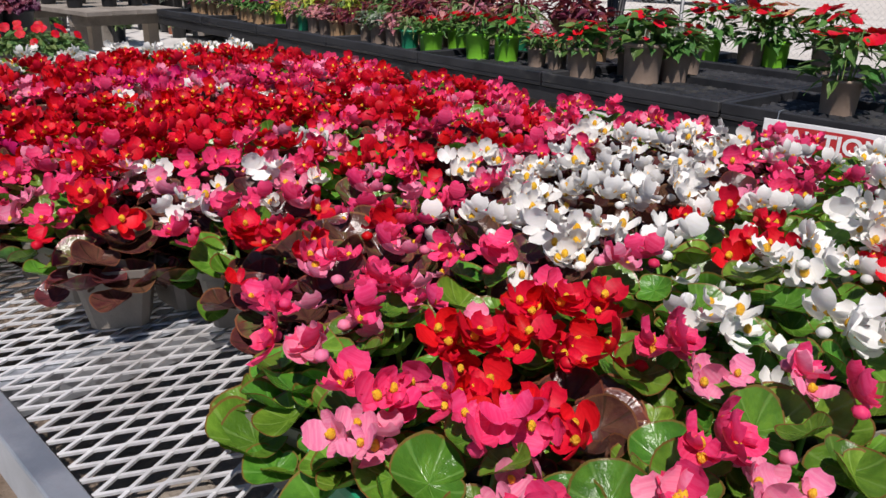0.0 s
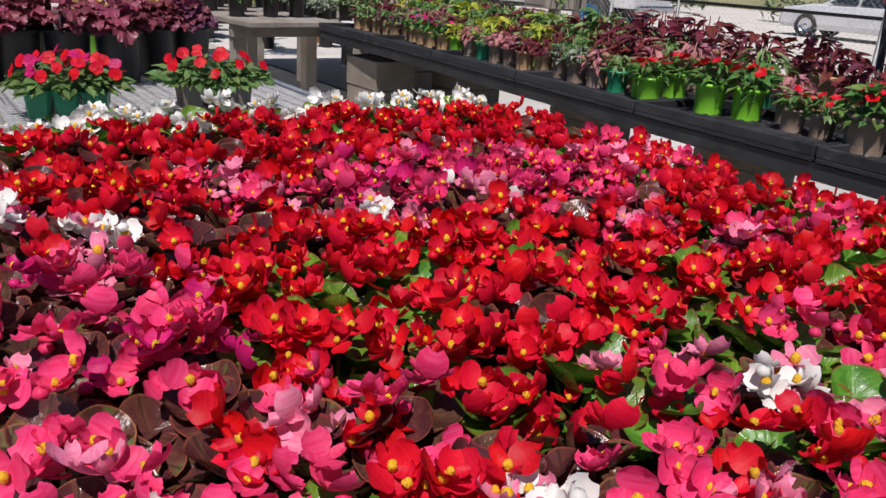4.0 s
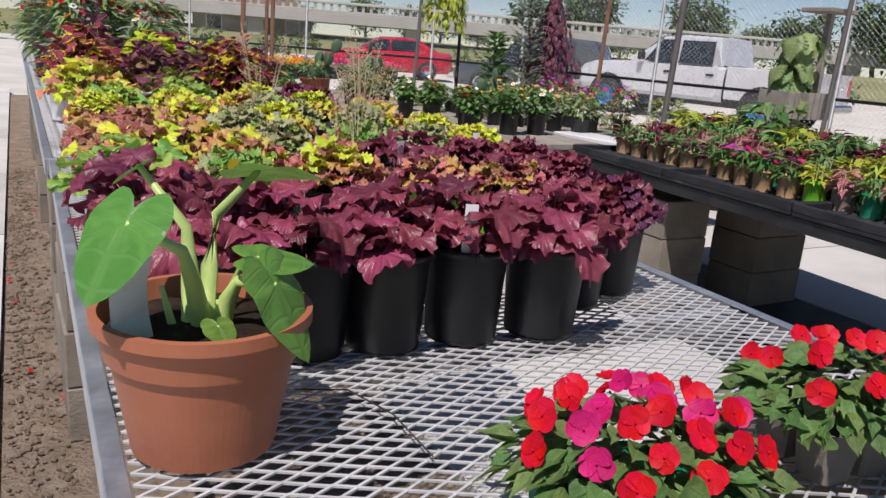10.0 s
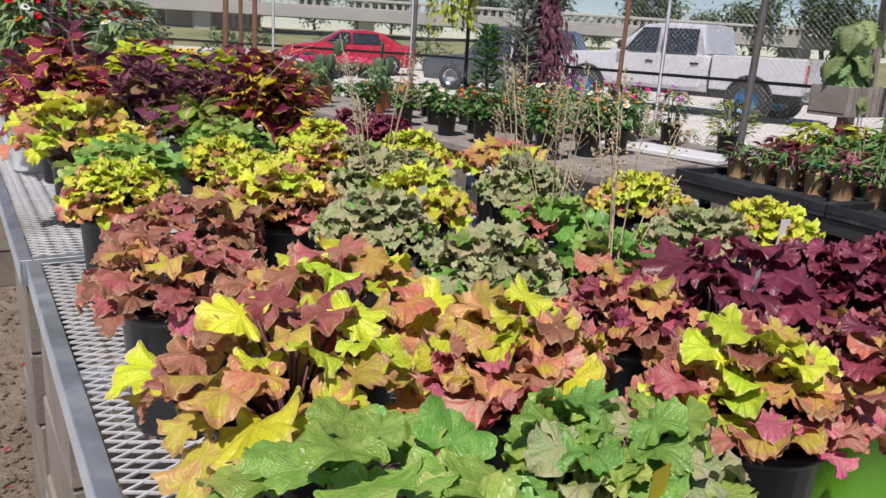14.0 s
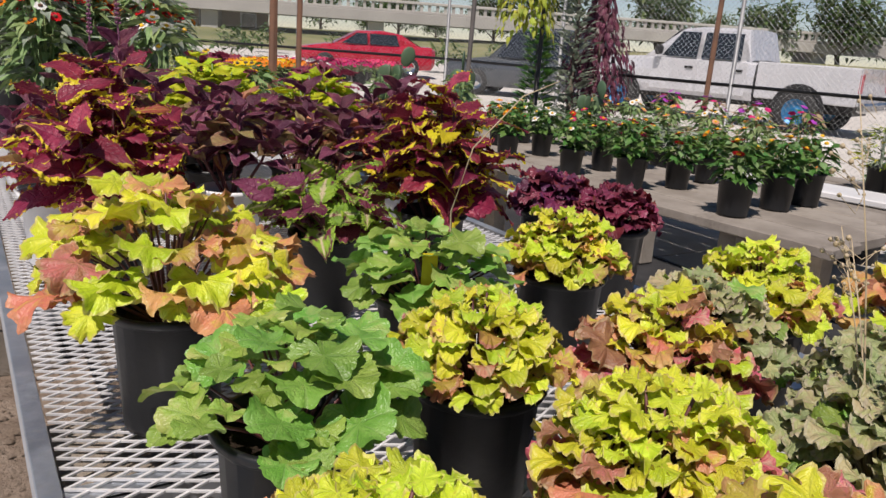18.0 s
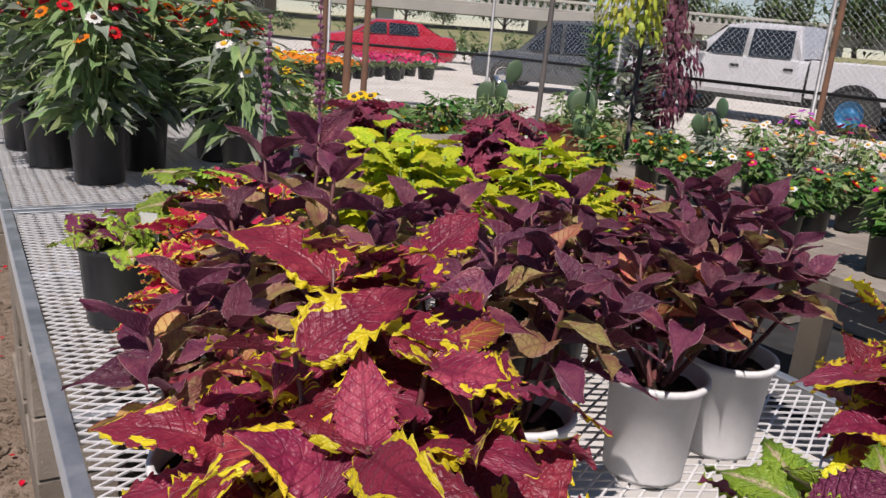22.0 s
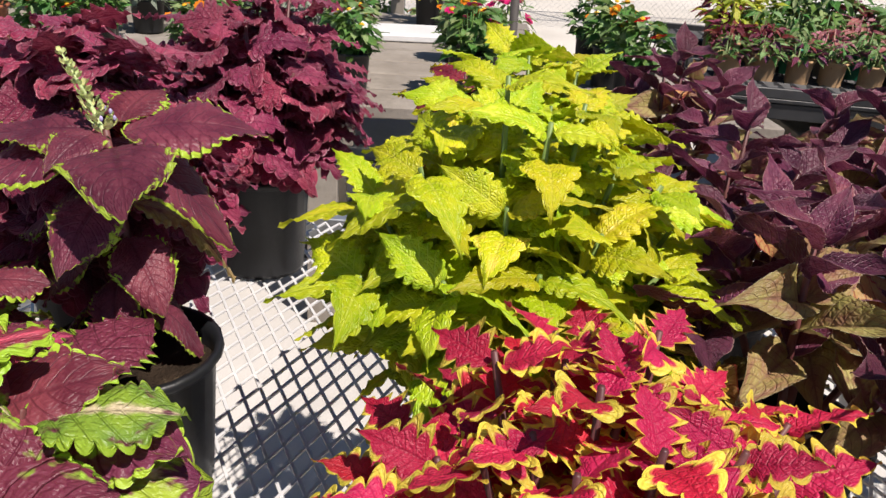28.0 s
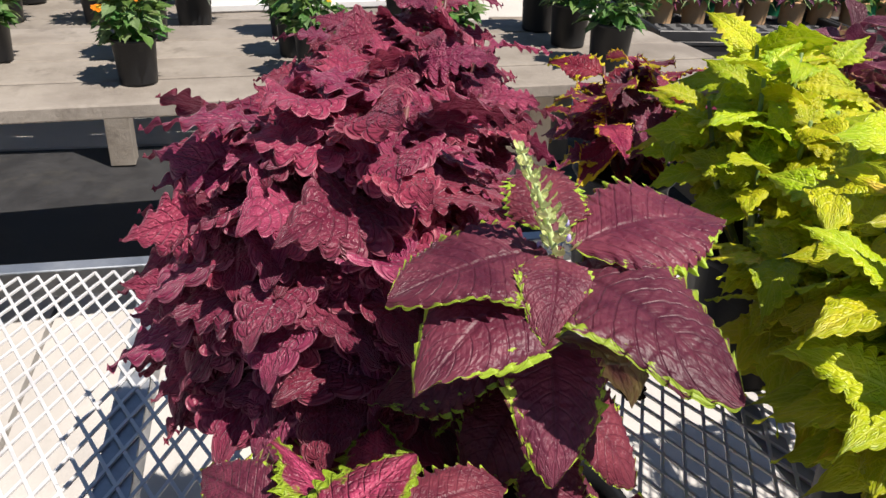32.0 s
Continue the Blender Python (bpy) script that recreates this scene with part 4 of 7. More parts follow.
def coleus(name, seed, shape, mats, weights, stalks, nodes, spread, rise, lsize, pot, pr, ph, label, m=None, group="potted coleus", category="coleus", stalk="stem_red", top=1.0, spikes=0, per=2, lift=0.0, grow=0.62, low=None, sag=0.0, bare=0.25):
    """A branching plant with crossed pairs of leaves up each stalk. Each leaf is a part."""
    random.seed(seed)
    th = thing(name, label, category, m, group)
    add_pot(th, pot, pr, ph)
    stems = Shape()
    count = 0
    for k in range(stalks):
        a, q = k * 2.39996 + rnd(-0.2, 0.2), math.sqrt((k + 0.2) / stalks)
        tipp = Vector((math.cos(a) * q * spread, math.sin(a) * q * spread, ph - sag * q ** 4 + rise * (1 - 0.45 * q * q) * rnd(0.85, 1.08)))
        foot = Vector((tipp.x * 0.15, tipp.y * 0.15, ph * 0.85))
        bend = foot.lerp(tipp, 0.5) + Vector((tipp.x * 0.15, tipp.y * 0.15, rise * 0.04))
        stems.tube([foot, bend, tipp], [0.0042, 0.0034, 0.002], 5)
        for j in range(nodes):
            t = (j + 0.6) / nodes
            t = bare + (1 - bare) * t
            p = foot.lerp(bend, t * 2) if t < 0.5 else bend.lerp(tipp, t * 2 - 1)
            for e in range(per):
                ang = a + j * math.pi / 2 + e * 2 * math.pi / per + rnd(-0.3, 0.3)
                d = Vector((math.cos(ang) + math.cos(a) * q * 0.5, math.sin(ang) + math.sin(a) * q * 0.5, rnd(-0.34, 0.40) + lift + 0.6 * (t ** 3) * top))
                sz = lsize * (1.12 - grow * t ** 2) * rnd(0.85, 1.12)
                up = Vector((math.cos(a) * q * 0.3 + rnd(-0.35, 0.35), math.sin(a) * q * 0.3 + rnd(-0.35, 0.35), 1))
                mm = turn_to(p + d.normalized() * 0.006, d, up, sz, rnd(-0.45, 0.45))
                mi = random.choices(range(len(mats)), low if low and j < nodes * 0.45 else weights)[0]
                kk = count % 4
                part("leaf", leaf_data((shape, kk), mats[mi], lambda: ROUND[shape, kk]), None, th, m=mm)
                count += 1
        if k < spikes:
            sp = Shape()
            lean = Vector((rnd(-0.02, 0.02), rnd(-0.02, 0.02), 0.15))
            for j in range(13):
                zz = j / 12
                for e in range(6):
                    an = j * 0.5 + e * 1.047 + rnd(-0.2, 0.2)
                    r = 0.0042 * (1.15 - 0.8 * zz)
                    sp.add(bead(0.0021 * (1.2 - 0.6 * zz) * rnd(0.6, 1.4), 5, 1.3), Matrix.Translation(tipp + lean * (0.25 + 0.75 * zz) + Vector((math.cos(an) * r, math.sin(an) * r, rnd(-0.0015, 0.0015)))))
            sp.tube([tipp, tipp + lean], [0.0022, 0.0008], 5)
            part("flower_spike", sp, "spike_purple", th, "purple flower spike")
    stuff(part("stem_bundle", stems, stalk, th, smooth=True))
    return th


def bush(name, seed, leaf, n, spread, rise, lsize, flowers, fmats, fsize, pot, pr, ph, label, category, group, shape="gen", m=None, daisy=False, droop=0.2, extra=None):
    """A leafy pot plant seen from farther off: joined foliage, joined blossoms."""
    random.seed(seed)
    th = thing(name, label, category, m, group)
    add_pot(th, pot, pr, ph)
    fol, fl, st = Shape(), Shape(), Shape()
    mats = [leaf] if isinstance(leaf, str) else list(leaf)
    for k in range(n):
        a, q = k * 2.4 + rnd(-0.4, 0.4), math.sqrt(rnd(0, 1))
        zz = rnd(0, 1)
        sp = spread * (0.55 + 0.45 * math.sin(math.pi * min(1, zz * 0.9 + 0.1)))
        p = Vector((math.cos(a) * q * sp, math.sin(a) * q * sp, ph * 0.9 + rise * zz))
        d = Vector((math.cos(a), math.sin(a), rnd(-0.4, 0.8) - droop))
        fol.add(ROUND[shape, k % 4], turn_to(p, d, size=lsize * rnd(0.7, 1.2), spin=rnd(-0.5, 0.5)), random.randrange(len(mats)))
    for k in range(max(5, n // 14)):
        a, q = rnd(0, 6.28), rnd(0.1, 0.8)
        fol.tube([(0.02 * math.cos(a), 0.02 * math.sin(a), ph * 0.85), (q * spread * math.cos(a), q * spread * math.sin(a), ph + rise * rnd(0.6, 1.0))], [0.003, 0.0015], 4)
    pt = petal(0.62 if daisy else 1.0, 0.12, 4)
    for k in range(flowers):
        a, q = k * 2.4, math.sqrt((k + 0.4) / max(1, flowers))
        p = Vector((math.cos(a) * q * spread, math.sin(a) * q * spread, ph * 0.9 + rise * (1.06 - 0.35 * q * q) * rnd(0.9, 1.12)))
        up = Vector((p.x * 3 + rnd(-0.5, 0.3), p.y * 3 + rnd(-0.6, 0.3), 0.8)).normalized()
        sd = up.cross(Vector((rnd(-1, 1), 1, 0.2))).normalized()
        npet, mi = (10 if daisy else 5), random.randrange(len(fmats))
        for j in range(npet):
            d = Matrix.Rotation(j * 2 * math.pi / npet, 3, up) @ sd
            fl.add(pt, turn_to(p, d + up * (-0.15 if daisy else 0.12), up, fsize * rnd(0.9, 1.05)), mi)
        if daisy:
            st.add(bead(fsize * 0.42, 7, 0.8), Matrix.Translation(p))
    stuff(part("foliage", fol, mats, th, smooth=True))
    if flowers:
        stuff(part("blossom_cluster", fl, fmats, th, smooth=True))
    if st.f:
        stuff(part("flower_disc", st, extra or "stamen", th, smooth=True))
    return th

# ---- bench of begonias ----
made = {}


def put(key, maker, m):
    """The first of a kind is built in place, the rest are copies of it."""
    if key not in made:
        made[key] = maker()
        made[key].matrix_basis = m
        return made[key]
    return copy_thing(made[key], m)


BEG = {
    "pink_g": ("begonia_green", ["petal_pink", "petal_pink", "petal_pink", "petal_light"], "pink wax begonia with glossy green leaves in a small pot"),
    "pink_b": ("begonia_bronze", ["petal_pink", "petal_pink", "petal_light", "petal_pink"], "pink wax begonia with dark bronze leaves in a small pot"),
    "light_b": ("begonia_bronze", ["petal_light", "petal_white"], "pale pink and white wax begonia with bronze leaves"),
    "mag_b": ("begonia_bronze", ["petal_magenta", "petal_pink"], "magenta wax begonia with dark bronze leaves"),
    "red_g": ("begonia_green", ["petal_red", "petal_scarlet"], "red wax begonia with glossy green leaves"),
    "red_b": ("begonia_bronze", ["petal_red", "petal_scarlet"], "red wax begonia with dark bronze leaves"),
    "white_g": ("begonia_green", ["petal_white"], "white wax begonia with bright green leaves"),
    "white_b": ("begonia_bronze", ["petal_white"], "white wax begonia with dark bronze leaves"),
}


def begonia_kind(x, y, rg):
    r = rg.random()
    if x < 0.22 and 0.98 < y < 1.22:
        return ("white_g", "light_b")[int(r * 2)]
    if y > (2.12 if x < 0.22 else 2.20 if x < 0.5 else 2.27):
        return "white_g"
    if y > 1.94:
        return "red_b" if r < 0.9 else "red_g"
    if y > 1.62:
        if x < 0.55:
            return ("light_b", "pink_b", "red_b", "red_b")[int(r * 4)]
        return ("mag_b", "pink_b", "light_b", "mag_b")[int(r * 4)] if x < 0.98 else ("pink_g", "red_g", "pink_b")[int(r * 3)]
    if y > 1.24:
        if x < 0.26:
            return ("red_b", "pink_b", "mag_b")[int(r * 3)]
        return ("red_g", "red_g", "red_b", "red_g", "pink_b")[int(r * 5)] if x < 1.0 else ("pink_g", "red_g")[int(r * 2)]
    if y > 0.93:
        if x < 0.62:
            return ("pink_b", "pink_g", "light_b", "red_b")[int(r * 4)]
        return ("pink_g", "red_g", "red_b", "pink_b")[int(r * 4)] if x < 1.02 else "pink_g"
    if y > 0.60:
        if x < 0.44:
            return ("pink_b", "pink_b", "pink_g", "red_b")[int(r * 4)]
        return ("white_b", "white_b", "white_b", "pink_b")[int(r * 4)] if x < 1.12 else "pink_g"
    if x > 0.40 + 0.8 * (y - 0.37):
        return ("white_g", "white_g", "pink_g", "red_g")[int(r * 4)] if x < 0.86 else ("white_g", "pink_g")[int(r * 2)]
    if x > 0.27:
        return ("pink_g", "red_b", "pink_g", "red_g")[int(r * 4)]
    return "pink_g"


rg = random.Random(5)
for j in range(23):
    for i in range(12):
        x, y = 0.14 + i * 0.0955 + rg.uniform(-0.014, 0.014), 0.36 + j * 0.096 + rg.uniform(-0.014, 0.014)
        if (0.70 < y < 1.02 and x < 0.30) or (y <= 0.70 and x < 0.215) or y > 2.44 or (1.02 <= y < 1.2 and x < 0.16):
            continue
        if y > 2.30 and (0.18 < x < 0.30 or y > 2.44 and x < 0.55):
            continue
        kind = begonia_kind(x, y, rg)
        v = rg.randrange(3)
        leaf, pets, lab = BEG[kind]
        put((kind, v), lambda: begonia(100 + v * 7 + len(kind), leaf, pets, nf=((15, 19, 12) if kind != "pink_g" else (8, 12, 9))[v] + (-5 if kind == "red_b" else -4 if kind[:5] == "white" else 4 if kind[:3] == "red" else -2 if kind[:3] == "mag" else 0), label=lab, pot=("sq_green_pot", "sq_grey_pot", "sq_grey_pot")[v], lsz=1.05 if kind == "red_b" else 1.0), pose(x, y, BENCH, 0, 0, rg.uniform(0, 360)))

# ---- taro in a terracotta pot ----
random.seed(41)
taro = thing("taro", "young taro with heart-shaped leaves in a terracotta pot", "taro", pose(0.105, 3.335, BENCH))
s = Shape()
s.lathe([(0.074, 0.0), (0.080, 0.003), (0.100, 0.112), (0.101, 0.116), (0.106, 0.116), (0.112, 0.150), (0.119, 0.152), (0.119, 0.166), (0.110, 0.166), (0.105, 0.13)], 72, cap=False)
part("pot", s, "terracotta", taro, smooth=False)
part("soil", soil_disc(0.105, 0.142), "soil", taro)


def heart(w=0.8, seed=0):
    s, n = Shape(), 40
    pts, uvs = [], []
    for r in (0.0, 0.35, 0.7, 0.92, 1.0):
        for k in range(n + 1):
            a = -math.pi + 2 * math.pi * k / n
            g = abs(a) / math.pi
            rad = 0.62 * (1 - 0.55 * math.sin(g * math.pi) ** 1.0 * (1 - g) * 0.9) + 0.10 * math.exp(-((g) / 0.12) ** 2)
            rad *= 1 - 0.62 * max(0, (g - 0.86) / 0.14) ** 1.3
            rad *= 0.62 if g > 0.5 else 0.62 + 0.38 * (1 - g / 0.5)
            x, y = r * rad * math.sin(a) * w * 1.55, r * rad * math.cos(a)
            pts.append(Vector((x, y, -0.10 * (y ** 2) - 0.14 * x * x + 0.015 * math.sin(5 * a + seed) * r)))
            uvs.append((1 - abs(math.sin(a)) * r if abs(a) < math.pi / 2 else 0.3 + 0.5 * (1 - r), 0.5 + 0.5 * r * math.cos(a)))
    s.quadgrid(pts, uvs, 5, n + 1)
    return s


for i, (base, mid, tip, d, up, sz) in enumerate((
        ((0.0, 0.0, 0.13), (-0.03, -0.04, 0.24), (-0.085, -0.055, 0.275), (-0.5, -0.45, -0.75), (-0.6, -0.5, 0.6), 0.122),
        ((0.015, 0.0, 0.13), (0.03, -0.03, 0.20), (0.060, -0.070, 0.205), (0.35, -0.35, -0.85), (0.55, -0.5, 0.55), 0.125),
        ((0.02, 0.01, 0.13), (0.045, 0.0, 0.22), (0.052, -0.03, 0.225), (0.85, -0.15, -0.08), (0.0, -0.25, 1.0), 0.085),
        ((0.0, 0.01, 0.13), (0.02, 0.03, 0.26), (0.075, 0.06, 0.305), (0.9, 0.1, -0.1), (-0.1, 0.3, 0.9), 0.12),
        ((-0.01, 0.01, 0.13), (-0.015, 0.02, 0.25), (-0.06, 0.04, 0.315), (-0.7, 0.2, -0.5), (-0.3, 0.2, 0.8), 0.05),
        ((0.0, -0.02, 0.13), (0.0, -0.05, 0.155), (0.0, -0.07, 0.165), (0.1, -0.6, -0.3), (0.1, -0.3, 0.9), 0.045))):
    s = Shape()
    w = 0.013 if i not in (2, 5) else 0.006
    s.tube([base, Vector(base).lerp(Vector(mid), 0.5) + Vector((0, 0, 0.01)), mid, tip], [w, w * 0.75, w * 0.5, w * 0.28], 8)
    st = part("stalk", s, "stem_pale", taro, "pale green leaf stalk", smooth=True)
    part("leaf", heart(0.85, i), "taro_leaf", st, smooth=True, m=turn_to(tip, d, up, sz))
for k in range(2):
    s = Shape()
    s.tube([(-0.03 + k * 0.05, 0.01 - k * 0.03, 0.13), (-0.045 + k * 0.06, 0.0, 0.19 - k * 0.02)], [0.006, 0.003], 6)
    part("young_shoot", s, "stem_pale", taro, smooth=True)
s = Shape()
s.quadgrid([Vector((x, 0.012 * math.sin(3 * z), z * 0.10)) for z in (0, 0.33, 0.66, 1) for x in (-0.022, 0.022)], [(0.5, 0.5)] * 8, 4, 2)
s.quadgrid([Vector((x, 0.012 * math.sin(3 * z) + 0.001, z * 0.10)) for z in (0, 0.33, 0.66, 1) for x in (0.022, -0.022)], [(0.5, 0.5)] * 8, 4, 2)
part("plant_tag", s, "paper_tag", taro, "curled white paper tag", m=pose(-0.075, -0.035, 0.135, 8, -6, 30))

# ---- impatiens in cell packs ----
BLOOM = {}


def impatiens(x, y, turn, seed, nx, ny, pot, pets, nf, label):
    random.seed(seed)
    th = thing("impatiens_pack", label, "impatiens", pose(x, y, BENCH, 0, 0, turn), "impatiens packs")
    cell = square_pot(0.060, 0.046, 0.068).mesh("cell", [pot])
    for i in range(nx):
        for j in range(ny):
            part("cell", cell, None, th, m=pose((i - (nx - 1) / 2) * 0.064, (j - (ny - 1) / 2) * 0.064, 0))
    fol, fl, st = Shape(), Shape(), Shape()
    hx, hy = nx * 0.035 + (0.025 if nf > 20 else 0.045), ny * 0.035 + (0.03 if nf > 20 else 0.04)
    for k in range(300 if nf > 20 else 400):
        a, q = rnd(0, 6.283), math.sqrt(rnd(0, 1))
        p = Vector((math.cos(a) * q * hx, math.sin(a) * q * hy, 0.062 + 0.075 * (1 - 0.7 * q * q) * rnd(0.3, 1.0)))
        d = Vector((math.cos(a), math.sin(a), rnd(-0.6, 0.5)))
        fol.add(ROUND["imp", k % 4], turn_to(p, d, size=rnd(0.024, 0.040), spin=rnd(-0.8, 0.8)))
    pt = petal(1.12, 0.1, 6)
    for k in range(nf):
        a, q = k * 2.4, math.sqrt((k + 0.4) / nf)
        p = Vector((math.cos(a) * q * hx * 1.02, math.sin(a) * q * hy * 1.02, 0.078 + 0.080 * (1 - 0.62 * q * q) * rnd(0.85, 1.1)))
        up = Vector((p.x * 5 + rnd(-0.7, 0.1), p.y * 5 + rnd(-1.0, -0.1), 0.45)).normalized()
        sd = up.cross(Vector((rnd(-1, 1), 1, 0.2))).normalized()
        mi = random.randrange(len(pets))
        key = (pets[mi], k % 3)
        if key not in BLOOM:
            fl = Shape()
            for j in range(5):
                fl.add(pt, turn_to((0, 0, 0), Matrix.Rotation(j * 1.2566 + rnd(-0.1, 0.1), 3, Vector((0, 0, 1))) @ Vector((1, 0, rnd(-0.12, 0.12))), (rnd(-0.2, 0.2), rnd(-0.2, 0.2), 1), 0.0158 * rnd(0.88, 1.12)))
            fl.add(bead(0.0014, 5), Matrix.Translation((0, 0, 0.002)))
            BLOOM[key] = fl.mesh("blossom", [pets[mi]], True)
        part("blossom", BLOOM[key], None, th, m=turn_to(p, sd, up, rnd(0.9, 1.12)))
    stuff(part("foliage", fol, "leaf_impatiens", th, smooth=True))


impatiens(0.455, 3.005, -18, 51, 3, 2, "green_pot", ["petal_red", "petal_scarlet", "petal_scarlet", "petal_red", "petal_magenta"], 30, "red and magenta impatiens in a bright green six-cell pack")
impatiens(0.83, 3.03, -6, 52, 3, 2, "grey_pot", ["petal_red", "petal_scarlet"], 16, "red impatiens with much green leaf in a taupe six-cell pack")

# ---- heucheras ----
HEU = {
    "burg": (["heu_burgundy"], [1], "heu", 26, 0.100, 0.10, 0.092, "burgundy heuchera with large lobed leaves in a black nursery pot"),
    "plum": (["heu_plum", "heu_burgundy"], [3, 1], "ruf", 75, 0.10, 0.085, 0.056, "purple ruffled heuchera in a black nursery pot"),
    "wine": (["heu_burgundy", "leaf_wine"], [2, 1], "ruf", 95, 0.10, 0.085, 0.050, "dark wine-red heuchera with small ruffled leaves in a black pot"),
    "lime": (["heu_lime", "heu_amber", "heu_rust", "heu_coral"], [8, 1, 0, 0], "ruf", 135, 0.112, 0.10, 0.043, "chartreuse ruffled heuchera in a black nursery pot"),
    "amber": (["heu_amber", "heu_lime", "heu_rust"], [4, 4, 1.6], "heu", 52, 0.12, 0.095, 0.068, "amber and yellow-green heuchera in a black nursery pot"),
    "golden": (["heu_amber", "heu_lime", "heu_rust"], [4, 6, 0.2], "heu", 84, 0.15, 0.165, 0.074, "tall amber and yellow-green heuchera in a black pot"),
    "rust": (["heu_rust", "heu_amber"], [5, 1], "heu", 54, 0.110, 0.085, 0.056, "rusty pink heuchera with lobed leaves in a black pot"),
    "mixed": (["heu_lime", "heu_amber", "heu_rust", "heu_coral"], [4, 3, 1, 1], "ruf", 105, 0.112, 0.095, 0.049, "heuchera of mixed rust, coral and yellow leaves in a black pot"),
    "auburn": (["heu_amber", "heu_rust", "heu_burgundy", "heu_coral"], [3, 3, 3, 1], "ruf", 70, 0.10, 0.075, 0.048, "heuchera of rust, amber and wine leaves in a black pot"),
    "mint": (["heu_green", "heu_sage", "heu_coral"], [5, 2, 0.4], "ruf", 90, 0.105, 0.09, 0.046, "mid-green heuchera with small lobed leaves in a black pot"),
    "green": (["heu_green"], [1], "hgr", 62, 0.115, 0.10, 0.058, "fresh green heuchera with veined lobed leaves in a black pot"),
    "sage": (["heu_sage", "heu_green"], [5, 1], "ruf", 140, 0.115, 0.095, 0.042, "pale sage-green heuchera in a black nursery pot"),
    "coral": (["heu_coral", "heu_green"], [1, 2], "ruf", 34, 0.09, 0.07, 0.06, "sparse heuchera with coral and green leaves in a black pot"),
}
SPOTS = (
    ("burg", 0.17, 3.620, "black_pot"), ("burg", 0.11, 3.775, "black_pot"), ("burg", 0.30, 3.560, "black_pot"), ("burg", 0.425, 3.550, "black_pot"), ("burg", 0.565, 3.545, "black_pot"),
    ("burg", 0.71, 3.525, "black_pot"), ("wine", 0.86, 3.640, "black_pot"), ("plum", 0.99, 3.690, "black_pot"),
    ("green", 0.11, 3.980, "black_pot"), ("mint", 0.30, 3.960, "black_pot"), ("mixed", 0.52, 4.010, "black_pot"), ("auburn", 0.73, 4.000, "lime_pot"), ("auburn", 0.895, 3.955, "lime_pot"),
    ("wine", 1.06, 3.980, "black_pot"), ("wine", 0.95, 4.200, "black_pot"), ("wine", 1.10, 4.180, "black_pot"),
    ("amber", 0.15, 4.220, "black_pot"), ("mixed", 0.35, 4.160, "black_pot"), ("auburn", 0.58, 4.230, "black_pot"), ("burg", 0.76, 4.230, "black_pot"),
    ("rust", 0.13, 4.540, "black_pot"), ("amber", 0.27, 4.380, "black_pot"), ("sage", 0.50, 4.400, "black_pot"), ("coral", 0.72, 4.400, "black_pot"), ("sage", 0.91, 4.410, "black_pot"), ("lime", 1.08, 4.410, "black_pot"),
    ("rust", 0.21, 4.790, "black_pot"), ("sage", 0.47, 4.680, "black_pot"), ("mixed", 0.40, 4.890, "black_pot"), ("lime", 0.63, 4.820, "black_pot"), ("coral", 0.82, 4.660, "black_pot"), ("sage", 0.93, 4.890, "black_pot"), ("lime", 1.08, 4.700, "black_pot"),
    ("lime", 0.15, 5.030, "black_pot"), ("lime", 0.42, 5.060, "black_pot"), ("sage", 0.74, 5.040, "black_pot"), ("amber", 1.08, 5.160, "black_pot"), ("sage", 0.62, 4.980, "black_pot"), ("mixed", 0.60, 5.220, "black_pot"),
    ("green", 0.20, 5.290, "black_pot"), ("lime", 0.41, 5.300, "black_pot"), ("sage", 0.71, 5.260, "black_pot"), ("lime", 0.90, 5.320, "black_pot"),
    ("golden", 0.17, 5.640, "black_pot"), ("green", 0.50, 5.560, "black_pot"), ("lime", 0.76, 5.580, "black_pot"), ("plum", 1.06, 5.965, "black_pot"), ("wine", 1.08, 5.800, "black_pot"),
)
rg = random.Random(9)
for i, (kind, x, y, pot) in enumerate(SPOTS):
    mats, wts, shp, n, spread, rise, ls, lab = HEU[kind]
    spread *= 0.74 if shp == "ruf" else 0.88
    v = rg.randrange(2)
    lab2 = "rust, amber and wine-red heuchera in a bright lime-green pot" if pot == "lime_pot" else lab
    put(("heu", kind, v, pot), lambda: rosette("heuchera", 200 + i, shp, mats, wts, n, spread, rise, ls, pot, 0.074, 0.158, lab2, "heuchera", "potted heucheras", loose=shp == "ruf", low=[7, 3, 1, 0.6] if kind == "lime" else [2, 3, 3, 2] if kind == "mixed" else [4, 4, 1] if kind == "amber" else None, plumes=(9 if kind == "coral" or kind == "sage" and v else 0)), pose(x, y, BENCH, 0, 0, rg.uniform(0, 360)))

# printed tags and stickers on some of the pots
for x, y, mt, tn in ((0.565, 3.545, "sign_white", -20), (0.76, 4.23, "paper_tag", 20), (0.30, 3.96, "tag_yellow", 10), (0.50, 5.56, "tag_yellow", -25), (0.63, 4.82, "paper_tag", 15), (1.08, 4.41, "paper_tag", -10)):
    ob = min((o for o in scene.objects if o.parent is None and o.name.startswith("heuchera")), key=lambda o: (o.matrix_basis.translation.xy - Vector((x, y))).length)
    inv = ob.matrix_basis.inverted() @ Matrix.Translation((x - 0.03, y - 0.05, BENCH + 0.135))
    tg = add_tag(ob, 0, 0, 0, mt, 0.10, 0.02, tn)
    tg.matrix_basis = inv @ pose(0, 0, 0, 10, 0, tn)

